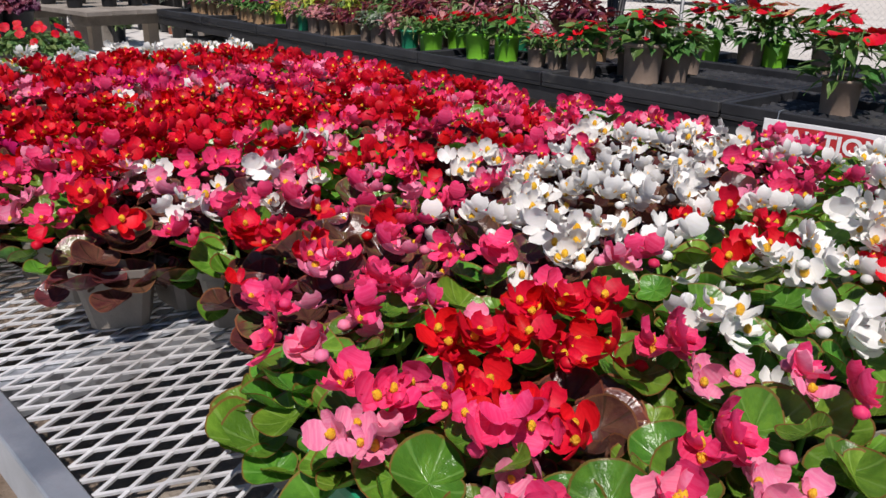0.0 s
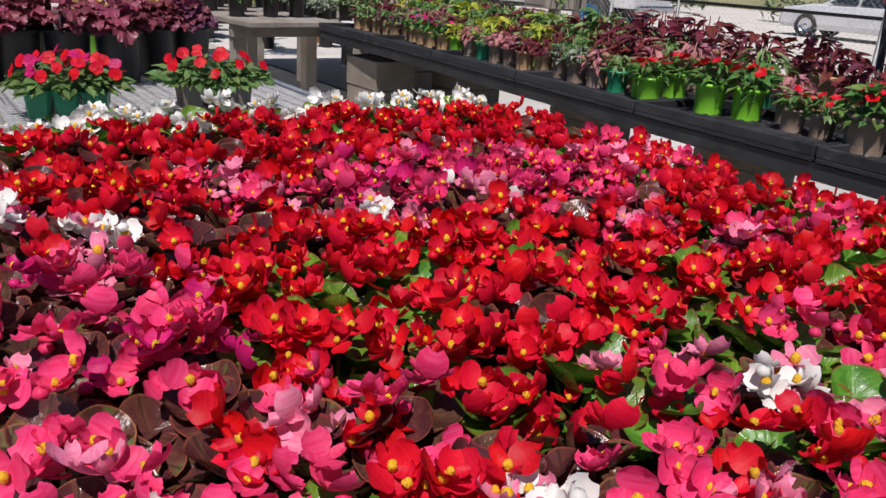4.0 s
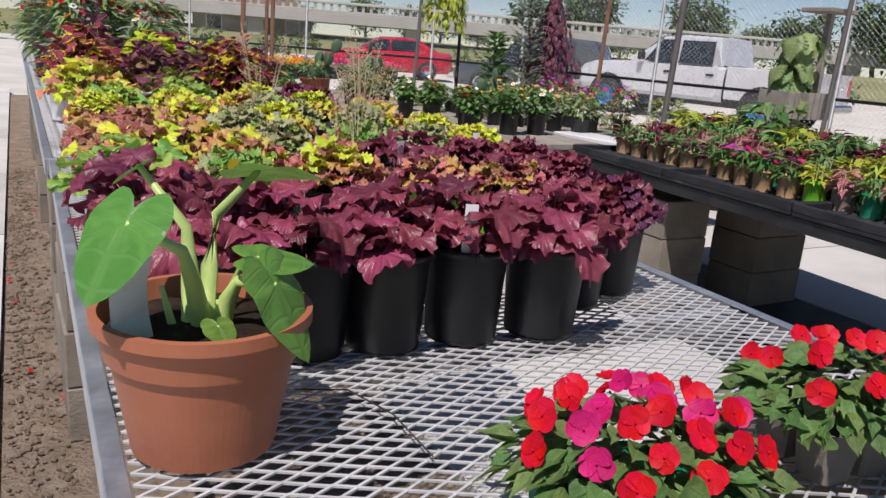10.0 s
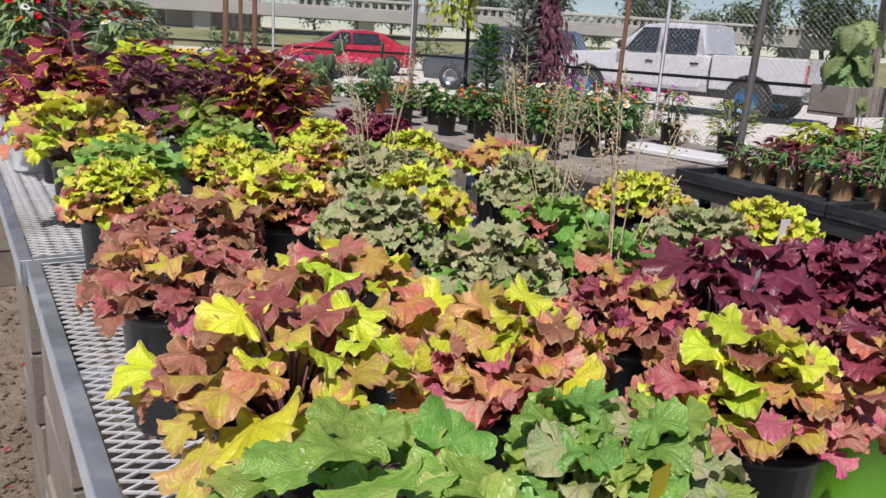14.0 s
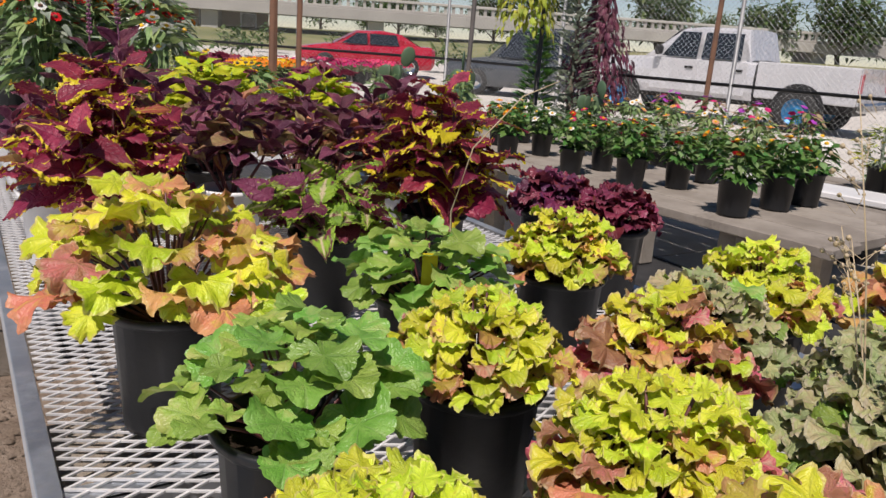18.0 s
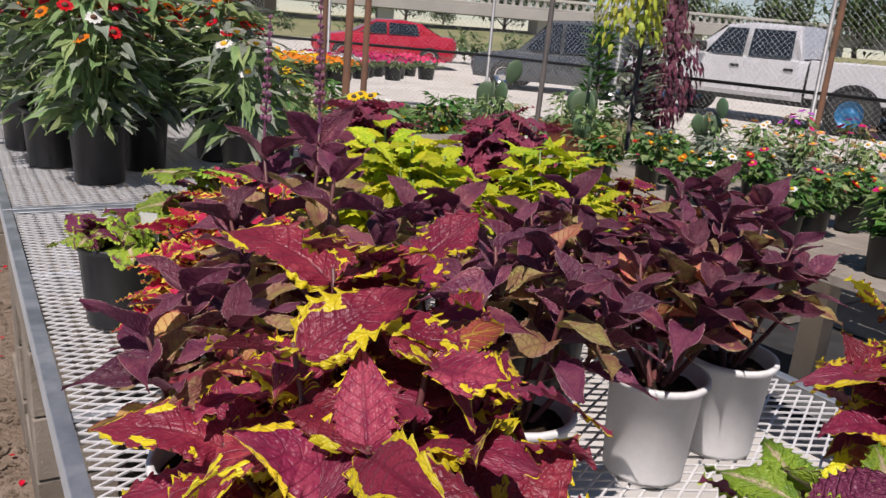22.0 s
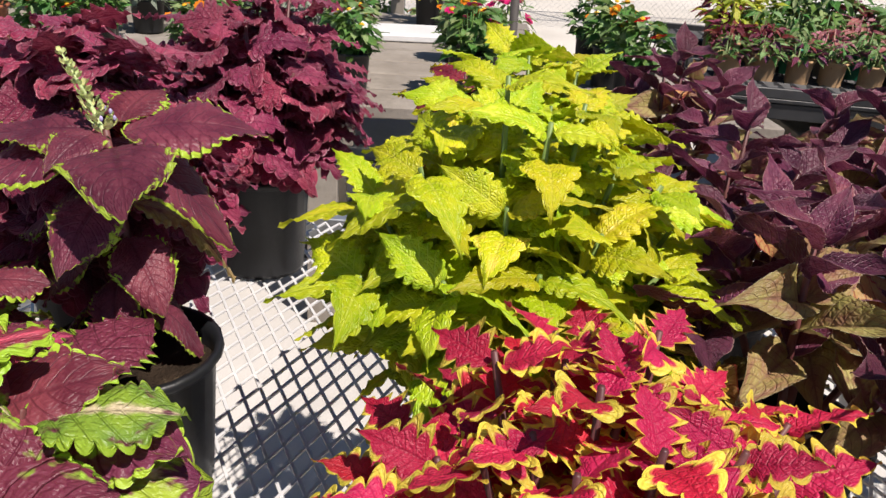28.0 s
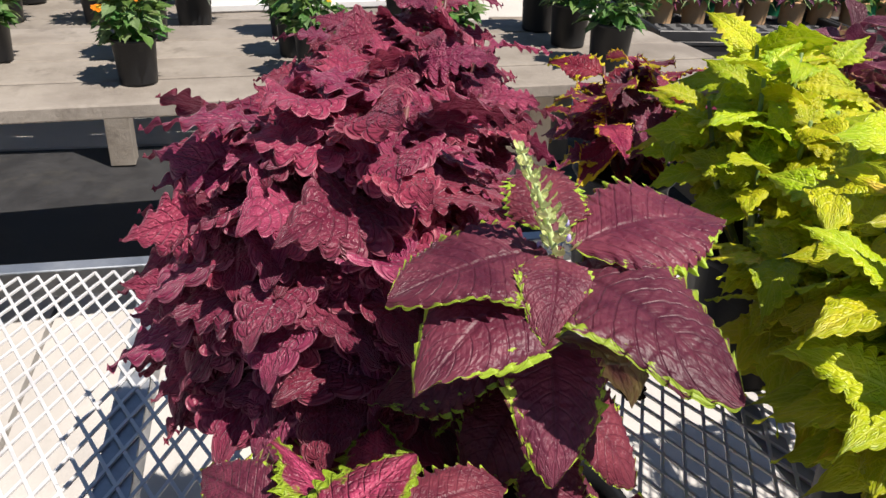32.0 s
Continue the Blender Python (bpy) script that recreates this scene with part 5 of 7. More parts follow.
# ---- coleus ----
def C(name, seed, x, y, shape, mats, wts, stalks, nodes, spread, rise, ls, pot, pr, ph, label, turn=0.0, **k):
    return coleus(name, seed, shape, mats, wts, stalks, nodes, spread, rise, ls, pot, pr, ph, label, m=pose(x, y, BENCH, 0, 0, turn), **k)


C("coleus", 301, 0.185, 6.205, "col", ["col_redgold", "col_gold"], [5, 0.25], 12, 5, 0.135, 0.25, 0.112, "black_pot", 0.068, 0.15, "tall red and gold coleus with toothed leaves in a black pot", lift=0.1, grow=0.4, sag=0.07)
C("coleus", 302, 0.775, 6.01, "col", ["col_redgold", "col_gold"], [5, 0.25], 12, 5, 0.125, 0.25, 0.104, "black_pot", 0.075, 0.16, "red and gold coleus with toothed leaves in a black pot", lift=0.1, grow=0.4, sag=0.06)
C("coleus", 303, 0.515, 5.945, "col", ["col_painted"], [1], 12, 3, 0.11, 0.10, 0.09, "black_pot", 0.068, 0.15, "low green and cream splashed coleus in a black pot", grow=0.3)
for i, (x, y) in enumerate(((0.12, 6.405), (0.47, 6.37), (0.715, 6.375), (0.87, 6.38), (0.50, 6.62), (1.04, 6.60), (0.72, 6.62), (0.26, 6.56))):
    C("coleus", 310 + i, x, y, "dark", ["col_dark", "col_mottle", "col_salmon"], [30, 1, 0.4], 7, 5, 0.115 if i else 0.09, (0.30 if i == 7 else 0.185 + 0.03 * (i % 2)), 0.078 if i else 0.074, "white_pot" if i < 4 else "black_pot", 0.07, 0.15, "deep purple velvety coleus in a " + ("white" if i < 4 else "black") + " pot", lift=0.10, grow=0.35, low=[4, 5, 1.2], bare=0.38, top=1.7, spikes=(2 if i == 7 else 0))
C("coleus", 320, 0.285, 6.825, "sta", ["col_crimson"], [1], 64, 5, 0.175, 0.175, 0.044, "black_pot", 0.085, 0.15, "bushy crimson coleus with yellow-edged leaves in a black pot", top=0.8, lift=0.1, grow=0.2, sag=0.15)
C("coleus", 321, 0.555, 6.86, "lim", ["col_lime"], [1], 30, 8, 0.150, 0.25, 0.072, "black_pot", 0.075, 0.155, "large chartreuse coleus with wrinkled toothed leaves in a black pot", stalk="stem_green", grow=0.3, sag=0.05)
C("coleus", 329, 0.86, 6.815, "lim", ["col_lime"], [1], 18, 5, 0.115, 0.22, 0.070, "black_pot", 0.075, 0.16, "chartreuse coleus with toothed leaves in a black pot", stalk="stem_green", grow=0.3, bare=0.5)
tagged_coleus = C("coleus", 323, 0.16, 7.18, "big", ["col_painted", "col_mottle"], [3, 1], 6, 2, 0.06, 0.04, 0.080, "black_pot", 0.082, 0.155, "straggling green, cream and purple coleus in a black pot", grow=0.2)
add_tag(tagged_coleus, 0.045, -0.035, 0.13, "sign_white", 0.085, 0.03, -30)
C("coleus", 324, 0.335, 7.215, "big", ["col_painted", "col_pinkgreen", "col_choc"], [9, 1, 0], 9, 3, 0.095, 0.125, 0.088, "black_pot", 0.07, 0.14, "coleus with cream, green and purple painted leaves in a black pot", grow=0.10, sag=0.03, low=[6, 1, 1], lift=0.1)
C("coleus", 330, 0.465, 7.310, "big", ["col_pinkgreen", "col_choc", "col_painted"], [5, 1, 1], 9, 3, 0.065, 0.135, 0.060, "black_pot", 0.055, 0.13, "coleus with hot pink leaves edged in lime green", grow=0.2)


def chocolate_coleus(x, y):
    """One upright stalk with crossed pairs of very large hanging leaves and a flower spike on top."""
    random.seed(325)
    th = thing("coleus", "chocolate coleus with big green-edged leaves and a flower spike", "coleus", pose(x, y, BENCH), "potted coleus")
    add_pot(th, "black_pot", 0.075, 0.15)
    s = Shape()
    s.tube([(0, 0, 0.12), (0.006, -0.004, 0.22), (-0.008, 0.0, 0.352)], [0.0050, 0.0042, 0.0028], 6)
    stuff(part("stem_bundle", s, "stem_red", th, smooth=True))
    for z, dx, dy, dz, ln, kk in ((0.350, -0.35, 1.0, 0.10, 0.092, 0), (0.350, -1.0, 0.30, 0.12, 0.056, 1), (0.348, 0.15, -1.0, 0.35, 0.112, 2), (0.352, 1.0, -0.2, 0.60, 0.070, 2),
                               (0.338, -0.85, -0.40, 0.32, 0.108, 1), (0.336, -0.65, 0.75, 0.22, 0.098, 1), (0.328, -0.15, -1.0, -0.15, 0.098, 3), (0.325, 0.7, 0.7, 0.05, 0.100, 1),
                               (0.300, -1.0, 0.15, -0.15, 0.080, 1), (0.288, 0.1, 1.0, -0.10, 0.098, 1), (0.285, 0.5, -1.0, -0.25, 0.100, 3), (0.285, 1.0, 0.2, -0.10, 0.090, 1),
                               (0.260, -0.75, -0.7, -0.30, 0.072, 1), (0.258, -0.65, 0.8, -0.30, 0.072, 1), (0.240, 0.7, 0.7, -0.30, 0.085, 1), (0.225, -1.0, 0.0, -0.35, 0.060, 3), (0.200, 0.0, 1.0, -0.40, 0.075, 1), (0.195, 0.1, -1.0, -0.45, 0.070, 1)):
        d = Vector((dx, dy, dz))
        h = Vector((dx, dy, 0)).normalized()
        part("leaf", leaf_data(("cho", kk), "col_choc" if z != 0.285 or dy > 0 else "col_mottle", lambda: ROUND["cho", kk]), None, th, m=turn_to(h * 0.014 + Vector((0, 0, z)), d, (h.x * 0.2 + rnd(-0.15, 0.15), h.y * 0.2 + rnd(-0.15, 0.15), 1), ln * 0.90, rnd(-0.2, 0.2)))
    sp, cal = Shape(), Shape()
    for j in range(11):
        zz = j / 10
        for e in range(5):
            an = j * 0.6 + e * 1.257 + rnd(-0.25, 0.25)
            r = 0.0042 * (1.1 - zz) + 0.001
            c = Vector((-0.008 + math.cos(an) * r, 0.026 * zz + math.sin(an) * r, 0.352 + zz * 0.054 + rnd(-0.002, 0.002)))
            sp.add(petal(0.9, 0.35, 4), turn_to(c, (math.cos(an), math.sin(an), 0.6), size=0.0062 * (1.15 - 0.5 * zz) * rnd(0.8, 1.25)))
            if j < 4 and rnd(0, 1) < 0.3:
                cal.add(bead(0.0016, 5, 1.5), Matrix.Translation(c + Vector((math.cos(an), math.sin(an), 0.2)) * 0.005))
    sp.tube([(-0.008, 0, 0.345), (-0.008, 0.013, 0.38), (-0.008, 0.027, 0.410)], [0.002, 0.0015, 0.0006], 5)
    part("flower_spike", sp, "spike_green", th, "pale green flower spike", smooth=True)
    stuff(part("floret", cal, "petal_lilac", th, "tiny pale violet florets", smooth=True))


chocolate_coleus(0.545, 7.188)
C("coleus", 326, 0.70, 7.285, "fri", ["col_frill"], [1], 34, 7, 0.100, 0.245, 0.082, "black_pot", 0.075, 0.16, "large magenta-purple coleus with frilled leaves in a black pot", grow=0.3, sag=0.09, bare=0.34)
C("coleus", 327, 1.015, 7.185, "fri", ["col_frill"], [1], 20, 7, 0.13, 0.235, 0.076, "black_pot", 0.075, 0.155, "magenta-purple coleus with frilled leaves in a black pot", grow=0.3, sag=0.03)
C("coleus", 328, 1.11, 6.86, "col", ["col_redgold", "col_dark"], [3, 1], 9, 3, 0.08, 0.15, 0.08, "black_pot", 0.07, 0.15, "red coleus with yellow-edged leaves in a black pot", grow=0.3)

# ---- tall perennials on the far bench ----
for i, (x, y, kind) in enumerate(((0.30, 8.41, 0), (0.19, 8.70, 0), (0.14, 9.05, 0), (0.74, 8.28, 1), (0.50, 8.90, 0), (0.34, 9.3, 0), (1.02, 7.96, 2), (0.16, 9.8, 0), (0.5, 9.7, 0), (0.86, 9.1, 1), (0.8, 9.8, 0), (0.47, 8.60, 0), (1.02, 9.5, 0), (0.78, 8.75, 0), (1.05, 8.8, 2), (0.3, 10.3, 0), (0.75, 10.3, 1))):
    if kind == 0:
        bush("coneflower", 400 + i, ["leaf_mid", "leaf_mid", "leaf_grey"], 290, 0.17, 0.42, 0.098, 30, ["petal_scarlet", "petal_red", "petal_red", "petal_orange", "petal_white"], 0.025, "black_pot", 0.095, 0.20, "tall coneflower with drooping leaves and red flowers in a black pot", "coneflower", "tall perennials", "per", pose(x, y, BENCH, 0, 0, i * 50), True, 0.15, extra="rusty_steel")
    elif kind == 1:
        bush("coneflower", 400 + i, ["leaf_mid", "leaf_grey"], 120, 0.135, 0.32, 0.118, 8, ["petal_white"], 0.030, "black_pot", 0.085, 0.18, "white coneflower with hanging green leaves in a black pot", "coneflower", "tall perennials", "per", pose(x, y, BENCH, 0, 0, i * 50), True, 0.3)
    else:
        bush("rudbeckia", 400 + i, ["leaf_green", "leaf_mid"], 170, 0.13, 0.19, 0.075, 10, ["petal_yellow"], 0.022, "black_pot", 0.075, 0.16, "yellow rudbeckia in a black pot", "rudbeckia", "tall perennials", "per", pose(x, y, BENCH, 0, 0, i * 50), True, 0.2, extra="bark")

s = Shape()
s.tube([(0.607, 5.67, 0.93), (0.60, 5.665, 1.02), (0.625, 5.655, 1.12), (0.70, 5.64, 1.20), (0.76, 5.63, 1.225)], [0.0016, 0.0015, 0.0013, 0.001, 0.0008], 5)
solid("dry_stalk", s, "stem_dry", "bare arching straw-coloured stalk from a heuchera pot", "dry stalk", smooth=True)
s = Shape()
random.seed(77)
for k in range(60):
    q = rnd(0, 1) ** 0.5
    a = rnd(0, 6.283)
    s.add(bead(rnd(0.0025, 0.0055), 6, 0.8), Matrix.Translation((0.822 + q * 0.018 * math.cos(a), 6.958 + q * 0.014 * math.sin(a), BENCH + 0.005 + (1 - q) * rnd(0.0, 0.014))))
solid("soil_clod", s, "soil", "small black clod of potting soil lying on the mesh bench", "soil clod")
s = Shape()
s.tube([(0.24, 3.42, BENCH + 0.004), (0.30, 3.38, BENCH + 0.012), (0.33, 3.30, BENCH + 0.010), (0.335, 3.20, BENCH + 0.004)], 0.0012, 5)
solid("thin_wire", s, "cable", "thin dark wire lying on the mesh bench", "wire", smooth=True)

# ---- caution sign on the front of the tray bench ----
sg = thing("caution_sign", "white caution sign with a red oval on the tray bench", "sign", pose(2.27, 0.975, 0.0, 0, 0, -88))
s = Shape()
s.box(-0.185, -0.002, 0.47, 0.185, 0.002, 0.735, bev=0.0009)
part("board", s, "sign_white", sg)
s = Shape()
n = 40
ov = []
for k in range(n):
    a = 2 * math.pi * k / n
    ov.append(Vector((0.163 * math.copysign(abs(math.cos(a)) ** 0.45, math.cos(a)), -0.0035, 0.686 + 0.037 * math.copysign(abs(math.sin(a)) ** 0.7, math.sin(a)))))
s.face(ov)
part("red_oval", s, "sign_red", sg)
for word, size, z, mt in (("CAUTION", 0.069, 0.686, "sign_white"), ("CONCRETE", 0.064, 0.612, "sign_red")):
    tx = bpy.data.curves.new("sign_word", "FONT")
    tx.body, tx.size, tx.align_x, tx.align_y, tx.extrude, tx.offset = word, size, "CENTER", "CENTER", 0.0004, 0.0018
    tx.materials.append(MATS[mt])
    wd = new("sign_word", tx)
    wd.parent = sg
    wd.matrix_basis = pose(0, -0.0045, z, 90, 0, 0)
for x in (-0.15, 0.15):
    s = Shape()
    s.tube([(x, 0.004, 0.70), (x, 0.014, 0.758), (x, 0.05, 0.758)], 0.002, 6)
    part("wire_hook", s, "galvanised", sg)

# ---- the pot bench of black trays ----
RB = 0.745
TB = Matrix.Translation((2.30, 1.3, 0)) @ Matrix.Rotation(radians(-4.4), 4, "Z")      # the tray bench's own axes


def on_trays(x, y, z=None, turn=0.0):
    return TB @ pose(x, y - 1.3, RB - 0.029 if z is None else z, 0, 0, turn)


rb = thing("tray_bench", "long low bench topped with black plastic trays", "bench", TB)
for k in range(9):
    y0 = -2.3 + k * 0.78
    for r in range(3):
        s = Shape()
        x0 = 0.02 + r * 0.47
        s.box(x0, y0, RB - 0.045, x0 + 0.46, y0 + 0.77, RB - 0.030, bev=0.003)
        xs = [x0 + 0.019 + 0.42 * q / 28 for q in range(29)]
        ys = [y0 + 0.019 + 0.73 * q / 48 for q in range(49)]
        gp = [Vector((x, y, RB - 0.029 + (0.011 if i % 4 == 2 or j % 4 == 2 else 0.0))) for j, y in enumerate(ys) for i, x in enumerate(xs)]
        s.quadgrid(gp, [(0.5, 0.5)] * len(gp), 49, 29)
        tray = part("tray", s, "tray_plastic", rb)
        for a in ((x0, y0, x0 + 0.018, y0 + 0.77), (x0 + 0.442, y0, x0 + 0.46, y0 + 0.77), (x0 + 0.018, y0, x0 + 0.442, y0 + 0.018), (x0 + 0.018, y0 + 0.752, x0 + 0.442, y0 + 0.77)):
            s = Shape()
            s.box(a[0], a[1], RB - 0.030, a[2], a[3], RB + 0.006, bev=0.003)
            part("tray_rim", s, "tray_plastic", tray)
for x, dp in ((0.03, 0.105), (0.65, 0.085), (1.30, 0.085)):
    s = Shape()
    s.box(x, -2.3, RB - dp, x + 0.04, 4.72, RB - 0.047, bev=0.004)
    part("beam", s, "tray_plastic", rb)
for i, (x, y) in enumerate(((2.86, 5.43), (3.50, 5.30), (3.55, 4.13), (3.55, 6.15), (3.45, 3.0), (3.3, 1.4), (3.3, 0.2))):
    block_stack(x, y, 3, 90 if i % 2 else 0, 0.0, lx=0.30, ly=0.39, h=0.194)

# ---- the plank bench ----
PZ = 0.75
PB = Matrix.Translation((2.14, 5.98, 0)) @ Matrix.Rotation(radians(4.5), 4, "Z")      # the plank bench's own axes
pb = thing("plank_bench", "weathered grey plank bench on timber legs", "bench", PB)
for k in range(4):
    s = Shape()
    s.box(k * 0.2, rnd(-0.04, 0.04), PZ - 0.038, k * 0.2 + 0.188, 3.5 + rnd(-0.03, 0.03), PZ - 0.001 + rnd(-0.004, 0.0), bev=0.004)
    part("plank", s, "old_wood", pb)
for y in (0.25, 1.2, 2.2, 3.2):
    s = Shape()
    s.box(0.02, y, PZ - 0.13, 0.77, y + 0.045, PZ - 0.043, bev=0.004)
    part("bearer", s, "old_wood", pb)
    for x in (0.06, 0.64):
        s = Shape()
        s.box(x, y + 0.046, 0.0, x + 0.09, y + 0.135, PZ - 0.044, bev=0.004)
        part("leg", s, "old_wood" if x < 0.5 else "pale_wood", pb)
s = Shape()
s.box(0.10, 2.62, 0.10, 0.55, 2.64, PZ - 0.05, bev=0.003)
part("side_panel", s, "pale_wood", pb, "leaning sheet of pale plywood")
pb2 = thing("plank_table", "low weathered plank table on timber legs", "table")
for k in range(6):
    s = Shape()
    s.box(3.45 + k * 0.215, 6.5 + rnd(-0.05, 0.05), 0.552, 3.45 + k * 0.215 + 0.2, 9.4, 0.588 + rnd(-0.004, 0.002), bev=0.004)
    part("plank", s, "old_wood", pb2)
for y in (6.8, 7.9, 9.0):
    for x in (3.48, 4.58):
        s = Shape()
        s.box(x, y, 0.012, x + 0.10, y + 0.10, 0.55, bev=0.004)
        part("leg", s, "old_wood", pb2)

# ---- small pots on the tray bench ----
rg = random.Random(21)
SMALL = (
    ("kalanchoe", ["leaf_green"], ["petal_purple", "petal_magenta"], "kraft_pot", "cyclamen with purple flowers in a tan paper pot", "cyclamen", "gen"),
    ("ivy", ["leaf_green", "leaf_mid"], [], "kraft_pot", "dark green leafy plant in a tan paper pot", "foliage plant", "gen"),
    ("polka_dot_plant", ["leaf_pinkish"], [], "taupe_pot", "pink speckled polka dot plant in a taupe pot", "foliage plant", "gen"),
    ("bloodleaf", ["leaf_wine"], [], "kraft_pot", "wine-red leafy plant in a tan paper pot", "foliage plant", "gen"),
    ("creeping_jenny", ["leaf_yellow"], [], "lime_pot", "yellow-green leafy plant in a bright green pot", "foliage plant", "gen"),
    ("succulent", ["leaf_grey", "leaf_green"], [], "taupe_pot", "grey-green succulent in a taupe pot", "succulent", "gen"),
    ("cyclamen", ["leaf_green"], ["petal_red"], "lime_pot", "red cyclamen in a bright green pot", "cyclamen", "gen"),
    ("fern", ["leaf_mid", "leaf_green"], [], "green_pot", "green leafy plant in a dark green pot", "foliage plant", "lan"),
    ("begonia_pot", ["leaf_green", "leaf_mid"], ["petal_red", "petal_red"], "taupe_pot", "red-flowered pot plant in a taupe pot", "pot plant", "gen"),
    ("anthurium", ["leaf_green"], ["petal_scarlet"], "taupe_pot", "glossy green plant with scarlet flowers in a taupe pot", "pot plant", "imp"),
    ("begonia_pot", ["leaf_green"], ["petal_white", "petal_red"], "taupe_pot", "white and red flowered pot plant in a taupe pot", "pot plant", "imp"),
    ("hellebore", ["leaf_mid", "heu_plum", "leaf_green"], [], "kraft_pot", "low dark-leaved plant in a tan paper pot", "foliage plant", "gen"),
)


def small(kind, x, y, k, sc=1.0):
    nm, lf, fl, pot, lab, cat, shp = SMALL[kind]
    put(("small", kind, k), lambda: bush(nm, 500 + kind * 5 + k, lf, 70, 0.062, 0.075, 0.046, 8 if fl else 0, fl or ["petal_red"], 0.018, pot, 0.052, 0.098, lab, cat, "small pots on trays", shp), on_trays(x, y, None, rg.uniform(0, 360)) @ Matrix.Scale(sc, 4))


for r in range(4):
    y = 5.90 - r * 0.03
    while y > 3.05:
        x = (0.26 if y < 5.0 else 0.30) + r * 0.175 + rg.uniform(-0.015, 0.015)
        if r == 0:
            kind = 11 if y > 5.15 else 0 if y > 4.62 else 4 if y > 4.45 else (2, 7, 2, 2, 3, 3, 5, 5)[int((4.45 - y) / 0.13) % 8] if y > 3.2 else 6 if y > 2.2 else 5
        else:
            kind = rg.choice((1, 3, 4, 7, 3, 2, 7)) if y > 3.1 else rg.choice((6, 5, 3, 7))
        small(kind, x, y, rg.randrange(2), (1.0, 1.15, 1.35, 1.6, 1.7)[r] * (1.25 if kind == 3 and y < 3.6 else 1.0))
        y -= 0.128 + rg.uniform(0, 0.012)
for i, (x, y) in enumerate(((0.30, 1.085), (1.13, 2.07), (1.20, 1.89), (1.26, 1.80), (1.28, 1.58), (0.62, 0.85), (1.2, 1.05), (0.55, 0.45))):
    bush("poinsettia", 560 + i, ["leaf_green"], 90, 0.11, 0.16, 0.075, 9, ["petal_red", "petal_red", "petal_peach"][: 2 + i % 2], 0.035, ("taupe_pot", "lime_pot")[i % 2], 0.065, 0.12, "red-flowered pot plant in a " + ("taupe" if i % 2 == 0 else "bright green") + " pot", "pot plant", "red pot plants", "gen", on_trays(x, y, None, i * 60))

for i, (kind, x, y, sc) in enumerate(((6, 0.20, 3.0, 1.1), (6, 0.27, 2.75, 1.25), (6, 0.33, 2.62, 1.25), (2, 0.42, 2.5, 1.1), (8, 0.30, 2.40, 0.9), (8, 0.31, 2.29, 0.9), (8, 0.33, 2.18, 0.9), (9, 0.22, 2.08, 1.3), (8, 0.45, 2.02, 1.15), (9, 0.32, 1.86, 1.25), (10, 0.45, 1.80, 1.25), (3, 0.62, 2.35, 1.5), (3, 0.80, 2.6, 1.7), (3, 0.75, 2.95, 1.8), (3, 1.0, 2.85, 1.8), (5, 0.62, 2.05, 1.3), (8, 0.7, 1.9, 1.3), (3, 1.25, 2.45, 1.4), (7, 0.55, 2.75, 1.5), (7, 0.50, 0.95, 1.5), (7, 0.75, 1.02, 1.6))):
    small(kind, x, y, i % 2, sc)

# a dark-stemmed shrub at the back of the trays
random.seed(91)
fic = thing("bronze_shrub", "dark-stemmed bronze shrub in a taupe pot on the trays", "shrub", on_trays(0.88, 2.44))
add_pot(fic, "taupe_pot", 0.085, 0.15)
crown = Shape()
for k in range(5):
    s = Shape()
    an = k * 1.26
    tip = Vector((math.cos(an) * 0.16, math.sin(an) * 0.16, 0.75 + 0.12 * (k % 3)))
    s.tube([(math.cos(an) * 0.02, math.sin(an) * 0.02, 0.12), (math.cos(an) * 0.05, math.sin(an) * 0.05, 0.42), tip], [0.012, 0.009, 0.004], 7)
    part("stem", s, "trim_black", fic, smooth=True)
    for j in range(80):
        p = tip + Vector((rnd(-0.14, 0.14), rnd(-0.14, 0.14), rnd(-0.28, 0.14)))
        crown.add(ROUND["gen", j % 4], turn_to(p, (rnd(-1, 1), rnd(-1, 1), rnd(-0.6, 0.4)), size=rnd(0.04, 0.075)))
stuff(part("foliage", crown, ["leaf_wine"], fic, smooth=True))

# ---- zinnias on the planks ----
for i in range(15):
    x, y = 0.15 + (i % 3) * 0.24 + rg.uniform(-0.03, 0.03), 0.44 + (i // 3) * 0.40 + rg.uniform(-0.05, 0.05)
    v = i % 4
    put(("zinnia", v), lambda: bush("zinnia", 600 + v, ["leaf_green", "leaf_green", "leaf_mid"], 170, 0.10, 0.16, 0.05, 5, (["petal_red", "petal_yellow"], ["petal_scarlet", "petal_orange"], ["petal_white"], ["petal_magenta", "petal_red"])[v], 0.026, "black_pot", 0.075, 0.15, ("red and yellow", "orange and scarlet", "white", "magenta and red")[v] + " zinnia with green leaves in a black pot", "zinnia", "zinnias on the planks", "imp", daisy=True), PB @ pose(x, y, PZ, 0, 0, rg.uniform(0, 360)) @ Matrix.Scale(0.86, 4))

